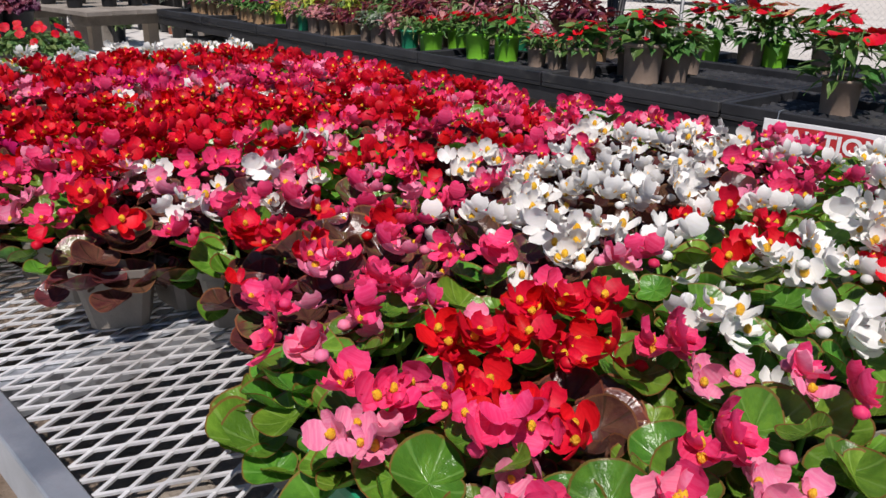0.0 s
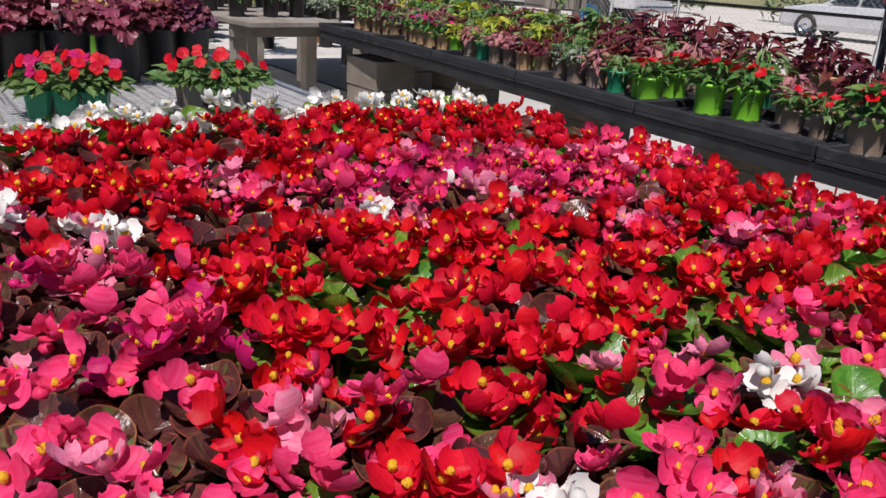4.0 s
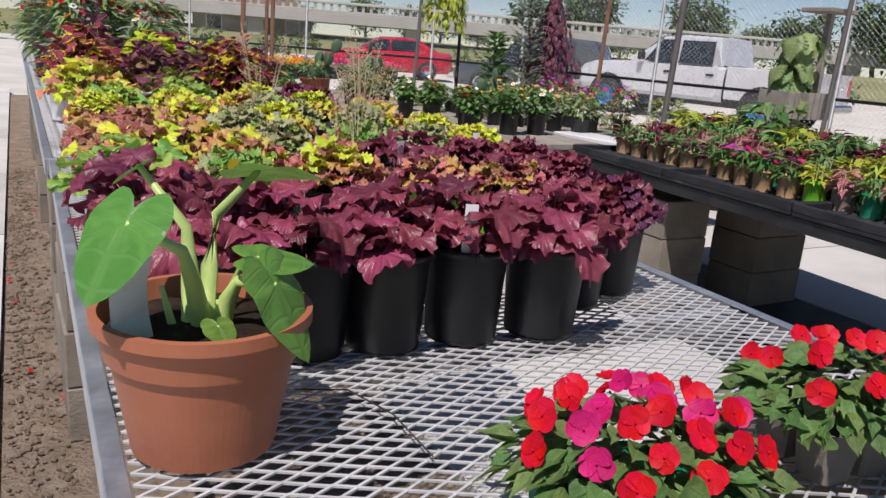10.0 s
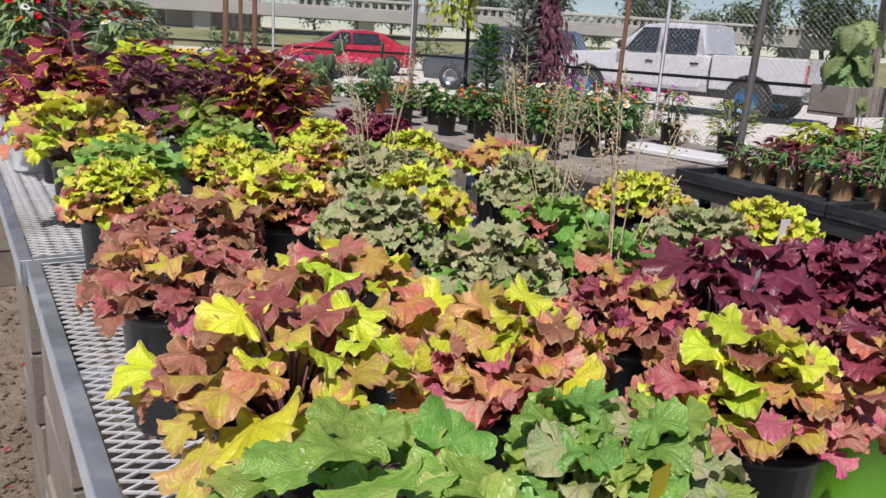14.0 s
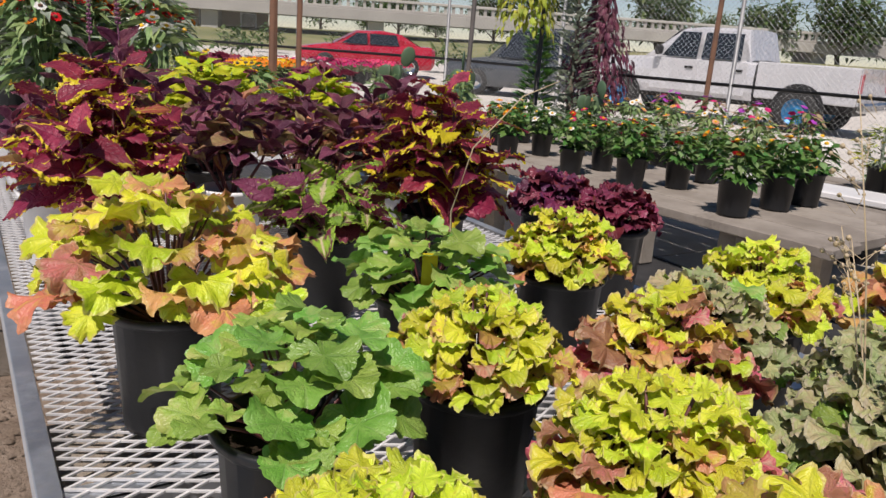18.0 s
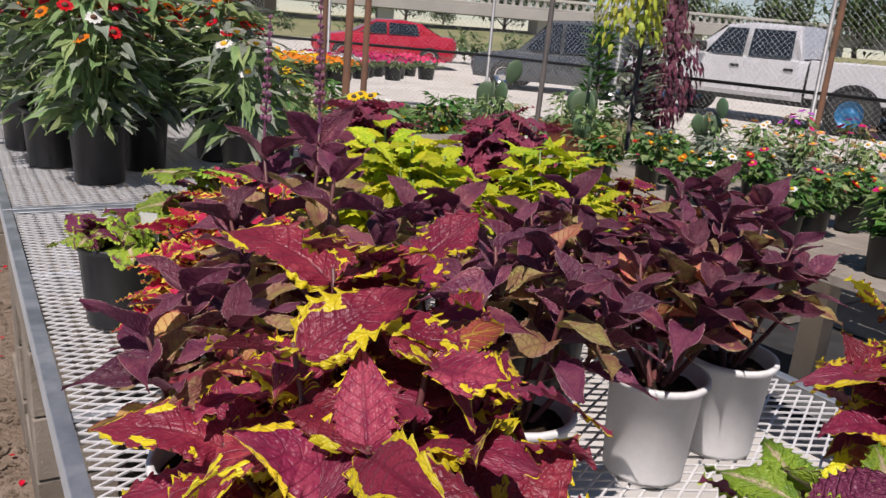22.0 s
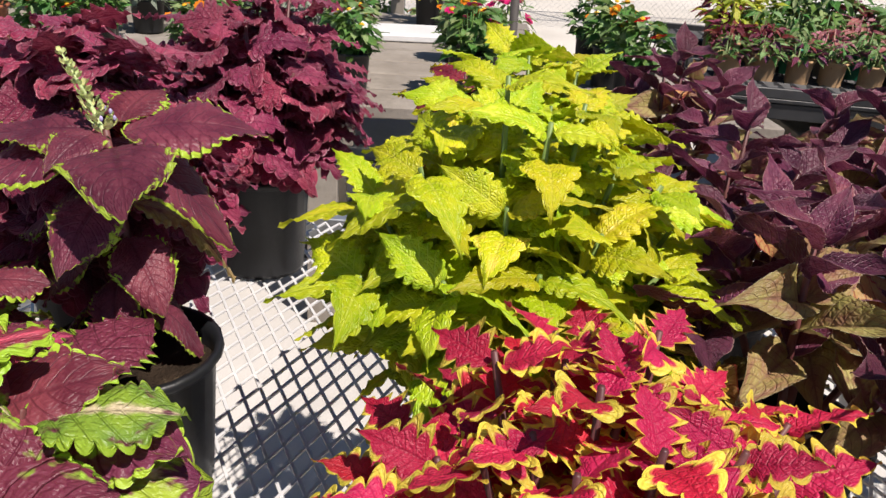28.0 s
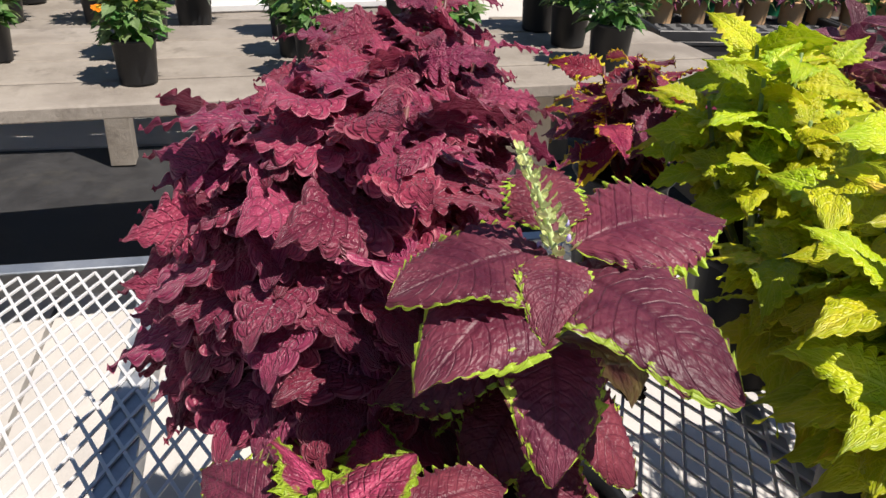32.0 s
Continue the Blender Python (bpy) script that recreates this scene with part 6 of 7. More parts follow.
# ---- things on the second plank table ----
s = Shape()
s.box(-0.45, -0.16, 0, 0.45, 0.16, 0.035, bev=0.006)
solid("foam_board", s, "sign_white", "white foam board lying on the planks", "board", m=pose(3.98, 7.2, 0.592, 0, 0, 100))
bush("lavender", 611, ["leaf_grey", "leaf_yellow"], 260, 0.15, 0.24, 0.06, 0, ["petal_red"], 0.02, "black_pot", 0.085, 0.15, "clipped grey-green shrub in a black pot", "shrub", "pots on the planks", "lan", pose(4.40, 7.05, 0.592), droop=-0.4)
for i in range(14):
    v = i % 3
    put(("tablepot", v), lambda: bush(("dusty_miller", "dahlia", "salvia")[v], 620 + v, (["leaf_grey"], ["leaf_mid"], ["leaf_green", "leaf_dry"])[v], 130, 0.12, (0.12, 0.2, 0.26)[v], 0.06, (0, 7, 9)[v], (["petal_white"], ["petal_peach", "petal_white"], ["petal_magenta", "petal_purple"])[v], 0.024, "black_pot", 0.08, 0.15, ("silver dusty miller in a black pot", "peach and white dahlia in a black pot", "purple salvia in a black pot")[v], "pot plant", "pots on the planks", "gen", daisy=v == 1), pose(3.6 + (i % 3) * 0.4 + rg.uniform(-0.05, 0.05), 7.6 + (i // 3) * 0.36, 0.592, 0, 0, i * 67))


def prickly_pear(x, y, z, seed):
    random.seed(seed)
    th = thing("prickly_pear", "dark green prickly pear cactus in a terracotta pot", "cactus", pose(x, y, z, 0, 0, seed * 40) @ Matrix.Scale(0.75, 4), "cacti")
    add_pot(th, "terracotta", 0.10, 0.17)
    for k in range(9):
        lv = k // 4
        a = k * 1.9
        base = Vector((math.cos(a) * 0.04 * (1 + lv), math.sin(a) * 0.04 * (1 + lv), 0.15 + 0.15 * lv))
        s = Shape()
        s.lathe([(0.001, 0.0), (0.035, 0.02), (0.062, 0.08), (0.058, 0.13), (0.03, 0.165), (0.001, 0.175)], 14, cap=False)
        for q, p in enumerate(s.v):
            s.v[q] = Vector((p.x, p.y * 0.20, p.z))
        part("pad", s, "cactus", th, smooth=True, m=Matrix.Translation(base) @ Matrix.Rotation(a, 4, "Z") @ Matrix.Rotation(radians(rnd(-25, 25)), 4, "Y"))


prickly_pear(2.55, 8.62, PZ, 2)
prickly_pear(3.95, 9.0, 0.592, 3)
prickly_pear(2.25, 9.0, PZ, 5)
for i, (x, y) in enumerate(((2.35, 8.35), (2.05, 8.7), (2.75, 9.0))):
    bush("jade_plant", 626 + i, ["leaf_mid"], 110, 0.10, 0.18, 0.05, 0, ["petal_red"], 0.02, "terracotta", 0.085, 0.14, "leafy succulent in a terracotta pot", "succulent", "pots on the planks", "gen", pose(x, y, PZ, 0, 0, i * 80))


# ---- tall plants by the fence ----
def column(name, x, y, h, r, mat, label, n, seed, down=False, size=0.12, z0=0.0):
    rg2 = random.Random(seed)
    th = thing(name, label, "shrub", pose(x, y, -0.05))
    tr, cr = Shape(), Shape()
    tr.tube([(0, 0, 0), (0.04, 0.02, h * 0.5), (0.0, 0.05, h * 0.97)], [0.035, 0.025, 0.008], 7)
    for k in range(n):
        zz = rg2.uniform(z0, 1)
        rr = r * (1.05 - 0.75 * zz) * (0.7 + 0.5 * noise.noise((zz * 6, seed, k * 0.01))) * math.sqrt(rg2.uniform(0.1, 1)) if not down else r * math.sqrt(rg2.uniform(0.05, 1)) * (0.6 + 0.5 * math.sin(zz * 9 + seed))
        a = rg2.uniform(0, 6.283)
        p = Vector((math.cos(a) * rr, math.sin(a) * rr, zz * h))
        d = Vector((math.cos(a), math.sin(a), -1.6 if down else 0.7))
        cr.add(ROUND["gen", k % 4], turn_to(p, d, size=size * rg2.uniform(0.6, 1.2), spin=rg2.uniform(-0.6, 0.6)))
    part("trunk", tr, "bark", th, smooth=True)
    stuff(part("foliage", cr, mat, th, smooth=True))


column("juniper", 6.5, 12.2, 2.9, 0.42, "leaf_grey", "blue-grey juniper in front of the fence", 900, 4)
column("weeping_plum", 7.0, 12.3, 3.4, 0.42, "col_dark", "dark purple weeping shrub by the fence", 2200, 5, True)
column("cypress", 6.1, 12.4, 1.5, 0.4, "leaf_green", "green shrub by the fence", 600, 6)

# hanging basket on a leaning pole
s = Shape()
hb = thing("hanging_basket", "trailing yellow-green plant in a hanging basket on a bracket", "hanging basket", pose(3.72, 9.6, 0))
s = Shape()
s.tube([(0.25, 0.1, 0.592), (0.25, 0.1, 2.55), (0.0, 0.0, 2.62)], [0.018, 0.018, 0.012], 8)
part("bracket", s, "dark_pole", hb, smooth=True)
s = Shape()
s.tube([(0.0, 0.0, 2.62), (0.0, 0.0, 2.02)], 0.004, 5)
part("chain", s, "cable", hb)
s = Shape()
s.lathe([(0.05, 1.82), (0.12, 1.86), (0.16, 2.0), (0.155, 2.02), (0.12, 1.98)], 18, cap=False)
part("bowl", s, "bark", hb, smooth=True)
s, rg2 = Shape(), random.Random(8)
for k in range(1100):
    a, q = rg2.uniform(0, 6.283), math.sqrt(rg2.uniform(0, 1))
    z = 2.05 - 0.75 * rg2.uniform(0, 1) ** 1.6 * (0.4 + 0.6 * q)
    s.add(ROUND["gen", k % 4], turn_to((math.cos(a) * (0.08 + 0.14 * q), math.sin(a) * (0.08 + 0.14 * q), z), (math.cos(a), math.sin(a), -1.5), size=rg2.uniform(0.045, 0.08)))
stuff(part("trailing_leaves", s, "leaf_yellow", hb, smooth=True))

# slatted planter on a post
pl = thing("post_planter", "weathered slatted wooden planter on a post with broad leaves", "planter", pose(6.25, 7.35, -0.05))
s = Shape()
s.box(-0.05, -0.05, 0, 0.05, 0.05, 0.90, bev=0.006)
part("post", s, "old_wood", pl)
for k in range(7):
    for sd in (-1, 1):
        s = Shape()
        s.box(-0.30 + k * 0.087, sd * 0.16 - 0.01, 0.88, -0.30 + k * 0.087 + 0.066, sd * 0.16 + 0.01, 1.12, bev=0.004)
        part("slat", s, "old_wood", pl)
s = Shape()
s.box(-0.32, -0.15, 0.88, 0.32, 0.15, 0.91)
s.box(-0.32, -0.15, 0.90, -0.30, 0.15, 1.12)
s.box(0.30, -0.15, 0.90, 0.32, 0.15, 1.12)
s.box(-0.30, -0.148, 1.04, 0.30, 0.148, 1.07, mi=0)
part("box", s, "old_wood", pl)
s = Shape()
s.box(0.24, -0.03, 1.1, 0.29, 0.03, 1.85, bev=0.004)
s.box(0.05, -0.16, 1.83, 0.42, 0.16, 1.87, bev=0.006)
part("roof_arm", s, "old_wood", pl)
s, rg2 = Shape(), random.Random(12)
for k in range(60):
    a, q = rg2.uniform(0, 6.283), rg2.uniform(0, 1)
    s.add(ROUND["big", k % 4], turn_to((-0.06 + math.cos(a) * 0.17 * q, math.sin(a) * 0.12 * q, 1.10 + 0.55 * rg2.random()), (math.cos(a), math.sin(a), -0.9), size=rg2.uniform(0.14, 0.26)))
stuff(part("foliage", s, "leaf_mid", pl, smooth=True))
bush("celosia", 630, ["leaf_mid"], 120, 0.16, 0.45, 0.10, 8, ["petal_magenta"], 0.05, "black_pot", 0.12, 0.22, "magenta celosia in a black pot by the fence", "celosia", "pots on the ground", "lan", pose(5.9, 6.5, -0.05))
for i, (x, y) in enumerate(((5.05, 2.69), (5.07, 2.33), (5.2, 3.0))):
    bush("coleus_gold", 632 + i, ["leaf_yellow"], 90, 0.13, 0.16, 0.06, 0, ["petal_red"], 0.02, "black_pot", 0.09, 0.15, "yellow-green leafy plant in a black pot on the walkway", "foliage plant", "pots on the ground", "gen", pose(x, y, 0.012, 0, 0, i * 50))

# ---- pots on the ground and on low tables farther off ----
for i in range(110):
    x, y = rg.uniform(4.9, 7.9), rg.uniform(6.8, 14.5)
    if x > 8.3 - max(0, y - 8.4) * 0.288 - 0.35:
        continue
    v = i % 5
    put(("far", v), lambda: bush(("shrub", "dusty_miller", "marigold", "petunia", "grass_tuft")[v], 640 + v, (["leaf_green"], ["leaf_grey"], ["leaf_mid"], ["leaf_mid"], ["leaf_dry", "leaf_mid"])[v], 150, 0.16, (0.30, 0.16, 0.14, 0.15, 0.35)[v], 0.085, (0, 0, 12, 12, 0)[v], (["petal_red"], ["petal_white"], ["petal_orange", "petal_yellow"], ["petal_magenta", "petal_white"], ["petal_red"])[v], 0.03, ("black_pot", "black_pot", "black_pot", "black_pot", "terracotta")[v], 0.11, 0.20, ("green shrub in a black pot", "silver dusty miller in a black pot", "orange marigolds in a black pot", "pink and white petunias in a black pot", "dry grassy plant in a terracotta pot")[v], "pot plant", "pots on the ground", "lan" if v == 4 else "gen"), pose(x, y, 0.012 if x < 5.55 else -0.05, 0, 0, rg.uniform(0, 360)))
for i in range(34):
    x, y = rg.uniform(1.5, 4.6), rg.uniform(10.2, 14.4)
    v = i % 5
    copy_thing(made["far", v], pose(x, y, 0.012 if x < 2.5 or 3.8 < x else 0.012, 0, 0, rg.uniform(0, 360)) @ Matrix.Scale(rg.uniform(0.9, 1.5), 4))
for k, (c, x0) in enumerate((("petal_orange", 3.2), ("petal_yellow", 3.0), ("petal_white", 3.6), ("petal_magenta", 4.6), ("petal_pink", 5.4))):
    for j in range(6):
        put(("drift", k), lambda: bush("bedding_flowers", 680 + k, ["leaf_mid"], 160, 0.30, 0.16, 0.06, 60, [c], 0.032, "black_pot", 0.15, 0.20, ("orange", "yellow", "white", "magenta", "pink")[k] + " bedding flowers in a tray", "bedding plant", "bedding flowers", "gen"), pose(x0 + (j % 3) * 0.55, 15.5 + (j // 3) * 0.6 + k * 0.35, 0.45, 0, 0, j * 70))

# ---- chain-link fence ----
FENCE = ((10.2, -2.0), (8.3, 8.4), (6.4, 15.0), (1.0, 20.0))


def fence_run(a, b):
    a, b = Vector((*a, -0.05)), Vector((*b, -0.05))
    d = (b - a)
    L = d.length
    d.normalize()
    th = thing("chain_link_fence", "galvanised chain-link fence on steel posts", "fence", group="fence")
    s = Shape()
    step, w, Hh = 0.065, 0.0011, 2.3
    n = int(L / step)
    V, F = [], []
    nrm = Vector((-d.y, d.x, 0)) * w
    k2 = int(Hh / step)
    for sg in (1, -1):
        for i in range(-k2, n + k2):
            u0, v0 = i * step, 0.0
            u1, v1 = u0 + sg * Hh, Hh
            if sg == 1:
                if u1 <= 0 or u0 >= L:
                    continue
                if u0 < 0:
                    v0, u0 = -u0, 0.0
                if u1 > L:
                    v1, u1 = v1 - (u1 - L), L
            else:
                if u0 <= 0 or u1 >= L:
                    continue
                if u0 > L:
                    v0, u0 = u0 - L, L
                if u1 < 0:
                    v1, u1 = v1 + u1, 0.0
            p, q = a + d * u0 + Vector((0, 0, v0 + 0.05)), a + d * u1 + Vector((0, 0, v1 + 0.05))
            e = Vector((0, 0, w))
            k = len(V)
            V += [p + e, p - e + nrm, p - e - nrm, q + e, q - e + nrm, q - e - nrm]
            F += [(k, k + 1, k + 4, k + 3), (k + 1, k + 2, k + 5, k + 4), (k + 2, k, k + 3, k + 5)]
    s.v, s.f = V, F
    s.uv, s.mi = [(0.5, 0.5)] * (4 * len(F)), [0] * len(F)
    part("wire_mesh", s, "fence_steel", th)["kind"] = "stuff"
    for i in range(int(L / 2.4) + 1):
        s = Shape()
        p = a + d * min(L, i * 2.4)
        s.tube([p, p + Vector((0, 0, 2.5))], 0.024, 10)
        part("post", s, "fence_steel", th, smooth=True)
    for z in (1.02, 2.36):
        s = Shape()
        s.tube([a + Vector((0, 0, z)), b + Vector((0, 0, z))], 0.02, 8)
        part("rail", s, "trim_black" if z < 2 else "fence_steel", th, smooth=True)


for k in range(3):
    fence_run(FENCE[k], FENCE[k + 1])

# ---- stakes and poles that stand among the pots ----
for i, (x, y, h, lx, ly, mt) in enumerate(((3.9, 6.6, 2.6, 0.14, 0.05, "dark_pole"), (6.2, 7.0, 2.4, 0.1, 0.0, "dark_pole"), (2.2, 10.4, 2.3, 0.02, 0.0, "rusty_steel"), (1.7, 9.6, 2.4, 0.03, 0.0, "rusty_steel"), (4.0, 10.8, 2.6, 0.10, 0.05, "dark_pole"), (5.4, 9.2, 2.3, 0.16, 0.1, "rusty_steel"), (2.6, 12.0, 2.2, 0.0, 0.0, "rusty_steel"))):
    s = Shape()
    s.tube([(x, y, 0), (x + lx, y + ly, h)], 0.022, 8)
    solid("stake", s, mt, "thin " + ("dark" if mt == "dark_pole" else "rusty brown") + " upright stake among the pots", "stake", "stakes", smooth=True)

# ---- vehicles ----
def wheel(th, x, y, r, w, rim, name="wheel"):
    wh = thing(name, "", "")
    wh.parent = th
    wh.matrix_basis = pose(x, y, r, 90, 0, 0)
    for k in ("label", "category", "group", "kind"):
        if k in wh:
            del wh[k]
    s = Shape()
    s.lathe([(r * 0.60, -w / 2), (r * 0.93, -w / 2), (r, -w * 0.35), (r, w * 0.35), (r * 0.93, w / 2), (r * 0.60, w / 2)], 28, cap=False)
    part("tyre", s, "rubber", wh, smooth=True)
    for sg in (-1, 1):
        s = Shape()
        s.lathe([(r * 0.62, sg * w * 0.46), (r * 0.55, sg * w * 0.40), (r * 0.50, sg * w * 0.22), (r * 0.18, sg * w * 0.30), (r * 0.12, sg * w * 0.42), (0.001, sg * w * 0.42)], 20, cap=False)
        part("rim", s, rim, wh, smooth=True)
    return wh


def loft(sections):
    """Skins rings of equal length, one after another."""
    s = Shape()
    n = len(sections[0])
    pts = [Vector(p) for ring in sections for p in ring]
    s.quadgrid(pts, [(0.5, 0.5)] * len(pts), len(sections), n)
    return s


def car_ring(x, w, z0, z1, shoulder=0.12, tuck=0.05):
    """Half-open ring of a body at x: from sill over the top to the other sill."""
    return [(x, -w + tuck, z0), (x, -w, z0 + 0.22 * (z1 - z0)), (x, -w, z0 + 0.62 * (z1 - z0)), (x, -w + shoulder * 0.35, z1 - 0.05), (x, -w + shoulder, z1), (x, 0, z1 + 0.02), (x, w - shoulder, z1), (x, w - shoulder * 0.35, z1 - 0.05), (x, w, z0 + 0.62 * (z1 - z0)), (x, w, z0 + 0.22 * (z1 - z0)), (x, w - tuck, z0)]


def pickup(m):
    th = thing("pickup_truck", "white crew-cab pickup truck with blue wheels, parked", "pickup truck", m)
    r, w = 0.41, 0.98
    zs = 0.52
    body = loft([car_ring(2.86, 0.80, 0.62, 0.98), car_ring(2.80, 0.90, zs, 1.10), car_ring(2.45, 0.96, zs, 1.20), car_ring(1.45, w, zs, 1.26), car_ring(1.2, w, zs, 1.27), car_ring(-1.02, w, zs, 1.27)])
    part("body", body, "white_paint", th, smooth=False)
    cab = loft([car_ring(1.42, 0.92, 1.22, 1.28), car_ring(0.72, 0.80, 1.22, 1.86, 0.16, 0.0), car_ring(0.2, 0.80, 1.22, 1.92, 0.16, 0.0), car_ring(-0.72, 0.80, 1.22, 1.90, 0.16, 0.0), car_ring(-0.86, 0.84, 1.22, 1.30)])
    part("cab", cab, "white_paint", th)
    for nm, bx, bv in (("bed_side", (-2.95, w - 0.07, 0.60, -1.06, w, 1.30), 0.02), ("bed_side", (-2.95, -w, 0.60, -1.06, -w + 0.07, 1.30), 0.02), ("tailgate", (-2.98, -w + 0.01, 0.62, -2.96, w - 0.01, 1.30), 0.005), ("bed_floor", (-2.94, -w + 0.075, 0.74, -1.12, w - 0.075, 0.80), 0.0), ("bulkhead", (-1.10, -w + 0.075, 0.62, -1.04, w - 0.075, 1.29), 0.0)):
        s = Shape()
        s.box(*bx, bev=bv)
        part(nm, s, "white_paint", th)
    for sg in (-1, 1):
        for x0, x1, xt0, xt1 in ((0.24, 1.02, 0.24, 0.66), (-0.70, 0.14, -0.66, 0.14)):
            g = Shape()
            y0, y1 = sg * 0.955, sg * 0.845
            g.face([Vector((x0, y0, 1.285)), Vector((x1, y0, 1.285)), Vector((xt1, y1, 1.80)), Vector((xt0, y1, 1.80))])
            part("side_window", g, "car_glass", th)
        for x0, x1 in ((0.19, 1.22), (-0.86, 0.17)):
            s = Shape()
            s.box(x0, sg * 0.982 - 0.006, 0.60, x1, sg * 0.982 + 0.006, 1.25, bev=0.004)
            dr = part("door", s, "white_paint", th)
            s = Shape()
            s.box(x0 + 0.08, sg * 1.0 - 0.014, 1.06, x0 + 0.26, sg * 1.0 + 0.014, 1.11, bev=0.008)
            part("handle", s, "trim_black", dr)
        s = Shape()
        s.box(0.98, sg * 1.02 - 0.04, 1.30, 1.10, sg * 1.02 + 0.10 * sg + 0.04, 1.50, bev=0.03)
        part("mirror", s, "trim_black", th)
        for x in (1.93, -1.93):
            s = Shape()
            s.lathe([(r + 0.02, -0.03), (r + 0.09, -0.03), (r + 0.09, 0.03), (r + 0.02, 0.03)], 28, m=Matrix.Translation((x, sg * 0.97, r + 0.03)) @ Matrix.Rotation(radians(90), 4, "X"), cap=False)
            part("wheel_arch", s, "trim_black", th)
            s = Shape()
            s.lathe([(0.01, -0.006), (r + 0.05, -0.006), (r + 0.05, 0.006), (0.01, 0.006)], 28, m=Matrix.Translation((x, sg * 0.984, r + 0.03)) @ Matrix.Rotation(radians(90), 4, "X"))
            part("arch_shade", s, "trim_black", th)
            wheel(th, x, sg * 0.93, r, 0.27, "blue_rim")
        s = Shape()
        s.box(2.62, sg * 0.72 - 0.14, 0.86, 2.87, sg * 0.72 + 0.14, 1.04, bev=0.02)
        part("headlight", s, "chrome", th)
        s = Shape()
        s.box(-2.995, sg * 0.90 - 0.06, 0.85, -2.90, sg * 0.90 + 0.06, 1.20, bev=0.01)
        part("tail_light", s, "red_paint", th)
    g = Shape()
    g.face([Vector((1.36, -0.82, 1.30)), Vector((1.36, 0.82, 1.30)), Vector((0.78, 0.70, 1.845)), Vector((0.78, -0.70, 1.845))])
    part("windscreen", g, "car_glass", th)
    for x0, x1, z0, z1, nm in ((2.80, 3.02, 0.50, 0.74, "bumper"), (-3.12, -2.95, 0.50, 0.68, "bumper")):
        s = Shape()
        s.box(x0, -0.95, z0, x1, 0.95, z1, bev=0.04)
        part(nm, s, "chrome", th)
    s = Shape()
    s.box(2.84, -0.55, 0.78, 2.90, 0.55, 1.04, bev=0.01)
    part("grille", s, "trim_black", th)
    s = Shape()
    s.box(-2.8, -0.5, 0.40, 2.6, 0.5, 0.60)
    part("chassis", s, "trim_black", th)
    return th


def saloon(m, paint, name, label, suv=False):
    th = thing(name, label, "car", m)
    r, w, top = 0.33, 0.88, (1.72 if suv else 1.40)
    part("body", loft([car_ring(2.2, 0.70, 0.42, 0.70), car_ring(2.1, 0.82, 0.26, 0.78), car_ring(1.3, w, 0.24, 0.92), car_ring(-1.2, w, 0.24, 0.98), car_ring(-2.05, 0.84, 0.28, 0.98), car_ring(-2.18, 0.72, 0.42, 0.90)]), paint, th)
    rear = -2.05 if suv else -1.75
    part("cabin", loft([car_ring(1.05, 0.80, 0.88, 0.95), car_ring(0.30, 0.66, 0.88, top - 0.04, 0.14, 0.0), car_ring(-0.5, 0.67, 0.88, top, 0.14, 0.0), car_ring(-1.1 if not suv else -1.7, 0.65, 0.88, top - 0.08, 0.14, 0.0), car_ring(rear, 0.74, 0.88, 0.97)]), paint, th)
    for sg in (-1, 1):
        for x0, x1, t0, t1 in ((0.02, 0.82, 0.02, 0.34), (-1.0, -0.06, -0.9, -0.06)):
            g = Shape()
            g.face([Vector((x0, sg * 0.825, 0.97)), Vector((x1, sg * 0.825, 0.97)), Vector((t1, sg * 0.70, top - 0.10)), Vector((t0, sg * 0.70, top - 0.10))])
            part("side_window", g, "car_glass", th)
        for x in (1.32, -1.32):
            wheel(th, x, sg * 0.80, r, 0.20, "chrome")
    for x0, x1, z1, wd in ((1.0, 0.36, top - 0.08, 0.6), (rear + 0.04, (-1.16 if not suv else -1.76), top - 0.12, 0.58)):
        g = Shape()
        g.face([Vector((x0, -0.72, 0.985)), Vector((x0, 0.72, 0.985)), Vector((x1, wd, z1)), Vector((x1, -wd, z1))])
        part("windscreen", g, "car_glass", th)
    return th


pickup(pose(14.1, 16.0, -0.05, 0, 0, 106))
saloon(pose(11.4, 28.0, -0.05, 0, 0, 160), "red_paint", "red_car", "bright red saloon car parked beyond the fence")
saloon(pose(12.6, 20.6, -0.05, 0, 0, 128), "grey_paint", "suv", "dark grey sport utility car parked beyond the fence", True)
saloon(pose(23.0, 12.2, -0.05, 0, 0, 95), "white_paint", "silver_car", "silver car parked far off in the lot")

# ---- far distance: banks, viaduct, trees, houses ----
s = Shape()
pts = []
for j in range(5):
    for i in range(41):
        a = radians(-30 + i * 4.0)
        R = 48 + j * 6
        pts.append(Vector((math.sin(a) * R, math.cos(a) * R + 4, -0.06 + (0, 0.3, 0.9, 1.3, 1.3)[j] + 0.25 * noise.noise((i * 0.7, j * 1.3, 0)))))
s.quadgrid(pts, [(0.5, 0.5)] * len(pts), 5, 41)
solid("grass_bank", s, "scrub", "dry grassy bank beyond the lot", "bank", kind="structure")


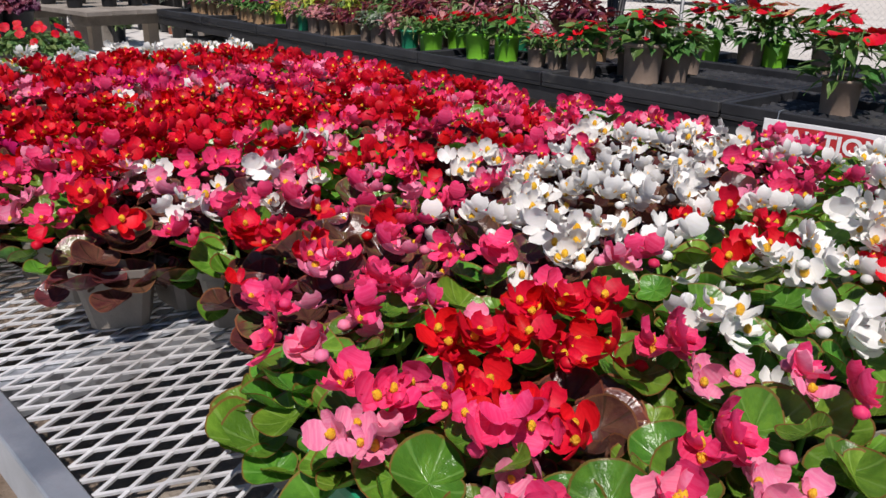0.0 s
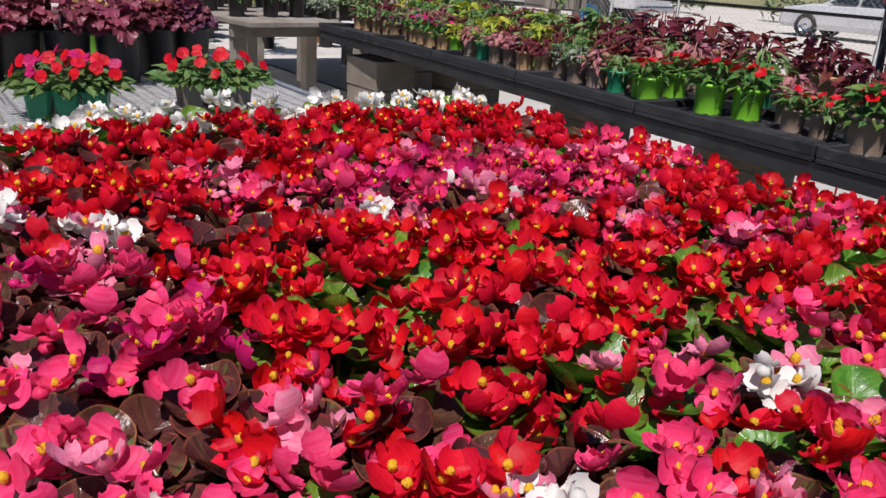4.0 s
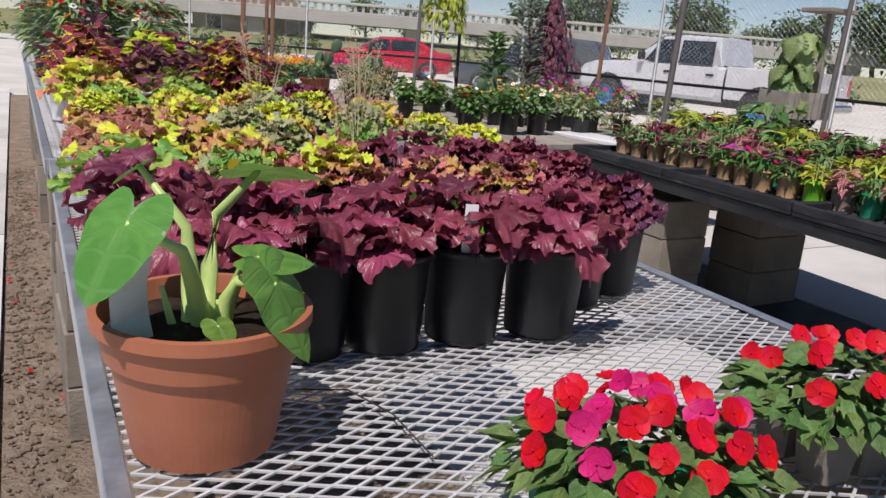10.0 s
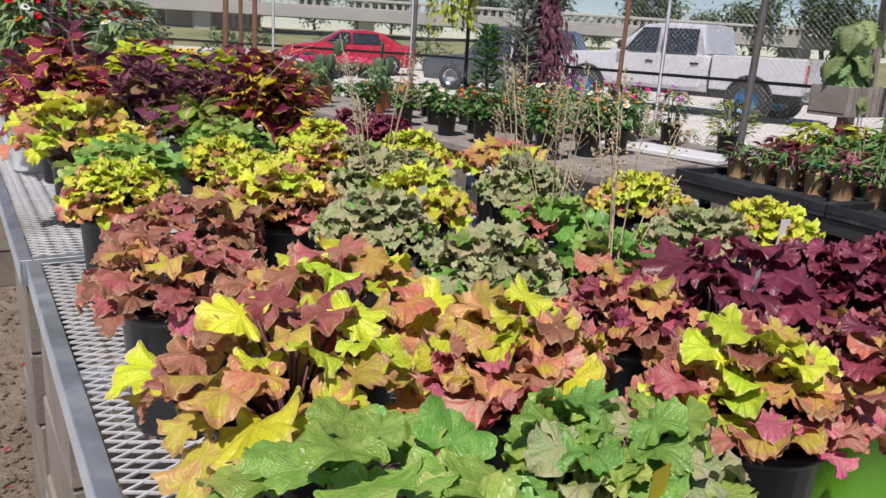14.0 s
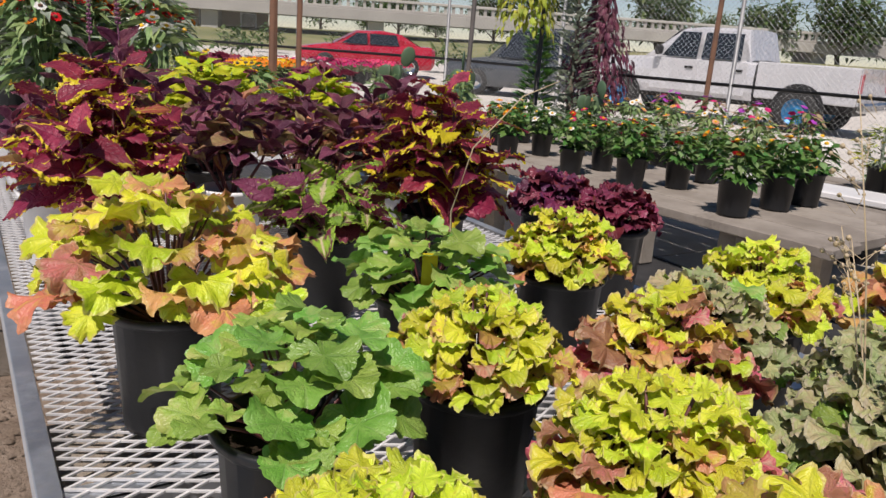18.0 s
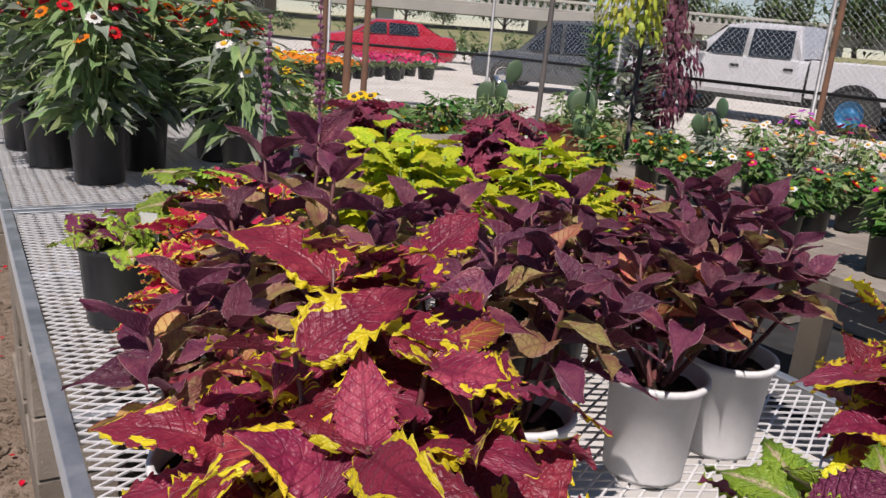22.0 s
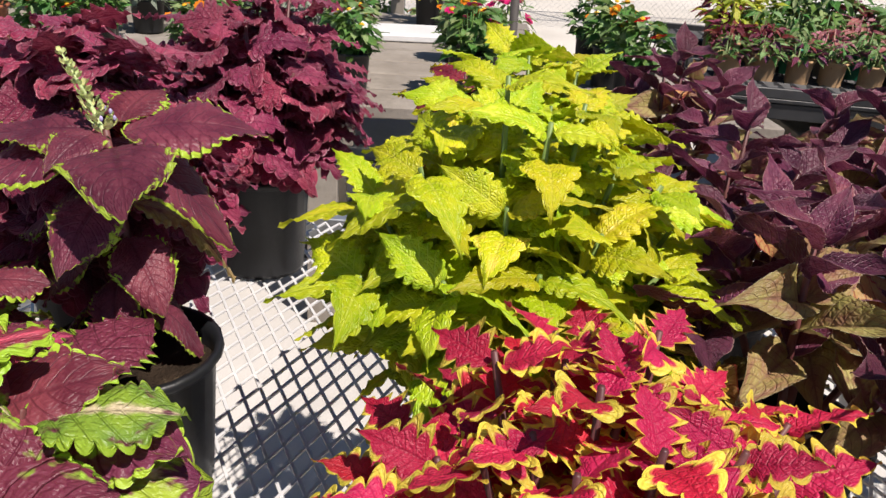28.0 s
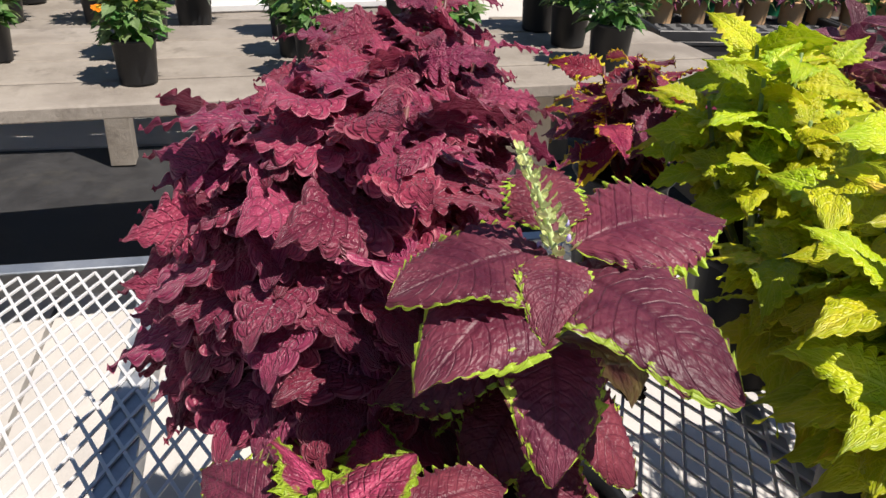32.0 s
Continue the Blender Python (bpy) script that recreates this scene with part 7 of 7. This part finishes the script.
def shrub(x, y, z, r, seed, mat="tree_leaf", nm="far_shrub"):
    rg2 = random.Random(seed)
    s = Shape()
    for k in range(150):
        d = Vector((rg2.gauss(0, 1), rg2.gauss(0, 1), abs(rg2.gauss(0, 0.8)))).normalized() * r * rg2.uniform(0.45, 1.0)
        s.add(ROUND["gen", k % 4], turn_to(d + Vector((0, 0, r * 0.2)), (rg2.uniform(-1, 1), rg2.uniform(-1, 1), rg2.uniform(-0.4, 0.8)), size=r * rg2.uniform(0.22, 0.45)))
    return s


tree_mesh = {}


def tree(x, y, z, h, v):
    if v not in tree_mesh:
        rg2 = random.Random(700 + v)
        tr, cr = Shape(), Shape()
        tr.tube([(0, 0, 0), (0.05, 0.02, 0.3), (0.02, 0.05, 0.6)], [0.035, 0.025, 0.012], 7)
        for k in range(9):
            a = k * 2.4
            e = Vector((math.cos(a) * 0.24, math.sin(a) * 0.24, 0.45 + 0.05 * k))
            tr.tube([(0.03, 0.02, 0.25 + 0.03 * k), e], [0.012, 0.004], 5)
            for j in range(190):
                p = e + Vector((rg2.gauss(0, 0.10), rg2.gauss(0, 0.10), rg2.gauss(0.03, 0.09)))
                cr.add(ROUND["gen", j % 4], turn_to(p, (rg2.uniform(-1, 1), rg2.uniform(-1, 1), rg2.uniform(-0.5, 0.5)), size=rg2.uniform(0.06, 0.11)))
        tree_mesh[v] = (tr.mesh("trunk", ["bark"], True), cr.mesh("crown", ["tree_leaf"], True))
    th = thing("tree", "distant broad-leaved tree beyond the lot", "tree", pose(x, y, z, 0, 0, x * 37) @ Matrix.Scale(h, 4), "distant trees")
    part("trunk", tree_mesh[v][0], None, th)
    part("crown", tree_mesh[v][1], None, th)


rg = random.Random(77)
for i in range(46):
    a, R = radians(-25 + i * 2.9 + rg.uniform(-1, 1)), rg.uniform(70, 120)
    tree(math.sin(a) * R, math.cos(a) * R, -0.06, rg.uniform(4.6, 7.4), i % 3)
for i in range(26):
    a, R = radians(-15 + i * 4.2 + rg.uniform(-1.5, 1.5)), rg.uniform(34, 52)
    put(("shrub", i % 3), lambda: solid("far_shrub", shrub(0, 0, 0, 1.0, 90 + i), "tree_leaf", "low green shrub on the bank", "shrub", "bank shrubs", smooth=True), pose(math.sin(a) * R, math.cos(a) * R, 0.0 + max(0, (R - 44) * 0.1), 0, 0, i * 77))

# viaduct: deck, parapet, balusters and piers
va, vb = Vector((-6, 74, 0)), Vector((84, 34, 0))
vd = (vb - va).normalized()
vt = math.degrees(math.atan2(vd.y, vd.x))
via = thing("viaduct", "long concrete road viaduct with a balustrade", "viaduct", Matrix.Translation(va) @ Matrix.Rotation(radians(vt), 4, "Z"))
VL = (vb - va).length
for nm, z0, z1, y0, y1 in (("deck", 2.1, 2.85, -1.6, 3), ("parapet", 2.85, 3.05, -1.55, -1.25), ("coping", 3.50, 3.70, -1.6, -1.2)):
    s = Shape()
    s.box(0, y0, z0, VL, y1, z1, bev=0.03)
    part(nm, s, "far_concrete", via)
bal = Shape().box(-0.11, -0.1, 0, 0.11, 0.1, 0.45).mesh("baluster", ["far_concrete"])
for k in range(int(VL / 0.6)):
    part("baluster", bal, None, via, m=pose(0.3 + k * 0.6, -1.4, 3.05))
for k in range(int(VL / 12)):
    s = Shape()
    s.box(k * 12, -1.0, -0.5, k * 12 + 1.2, 2, 2.1, bev=0.05)
    part("pier", s, "far_concrete", via)


def house(x, y, turn, w, d, h, wall, label):
    th = thing("house", label, "house", pose(x, y, -0.05, 0, 0, turn), "houses")
    s = Shape()
    s.box(-w / 2, -d / 2, 0, w / 2, d / 2, h)
    part("wall", s, wall, th)
    s = Shape()
    e = 0.5
    a = [Vector(p) for p in ((-w / 2 - e, -d / 2 - e, h), (w / 2 + e, -d / 2 - e, h), (w / 2 + e, d / 2 + e, h), (-w / 2 - e, d / 2 + e, h), (-w / 2 + d / 3, 0, h + d * 0.28), (w / 2 - d / 3, 0, h + d * 0.28))]
    for f in ((0, 1, 5, 4), (1, 2, 5), (2, 3, 4, 5), (3, 0, 4), (3, 2, 1, 0)):
        s.face([a[k] for k in f])
    part("roof", s, "roof_tile", th)
    for k in range(max(2, int(w / 3))):
        xx = -w / 2 + (k + 0.5) * w / max(2, int(w / 3))
        s = Shape()
        s.box(xx - 0.6, -d / 2 - 0.03, 1.0, xx + 0.6, -d / 2 + 0.01, 2.2)
        wn = part("window", s, "sign_white", th)
        s = Shape()
        s.box(xx - 0.52, -d / 2 - 0.05, 1.08, xx + 0.52, -d / 2 - 0.032, 2.12)
        part("pane", s, "car_glass", wn)


house(46, 17, -75, 12, 8, 3.2, "stucco", "orange stucco house beyond the lot")
house(17, 68, -10, 9, 6, 2.6, "stucco_tan", "small tan house with a low roof in the distance")
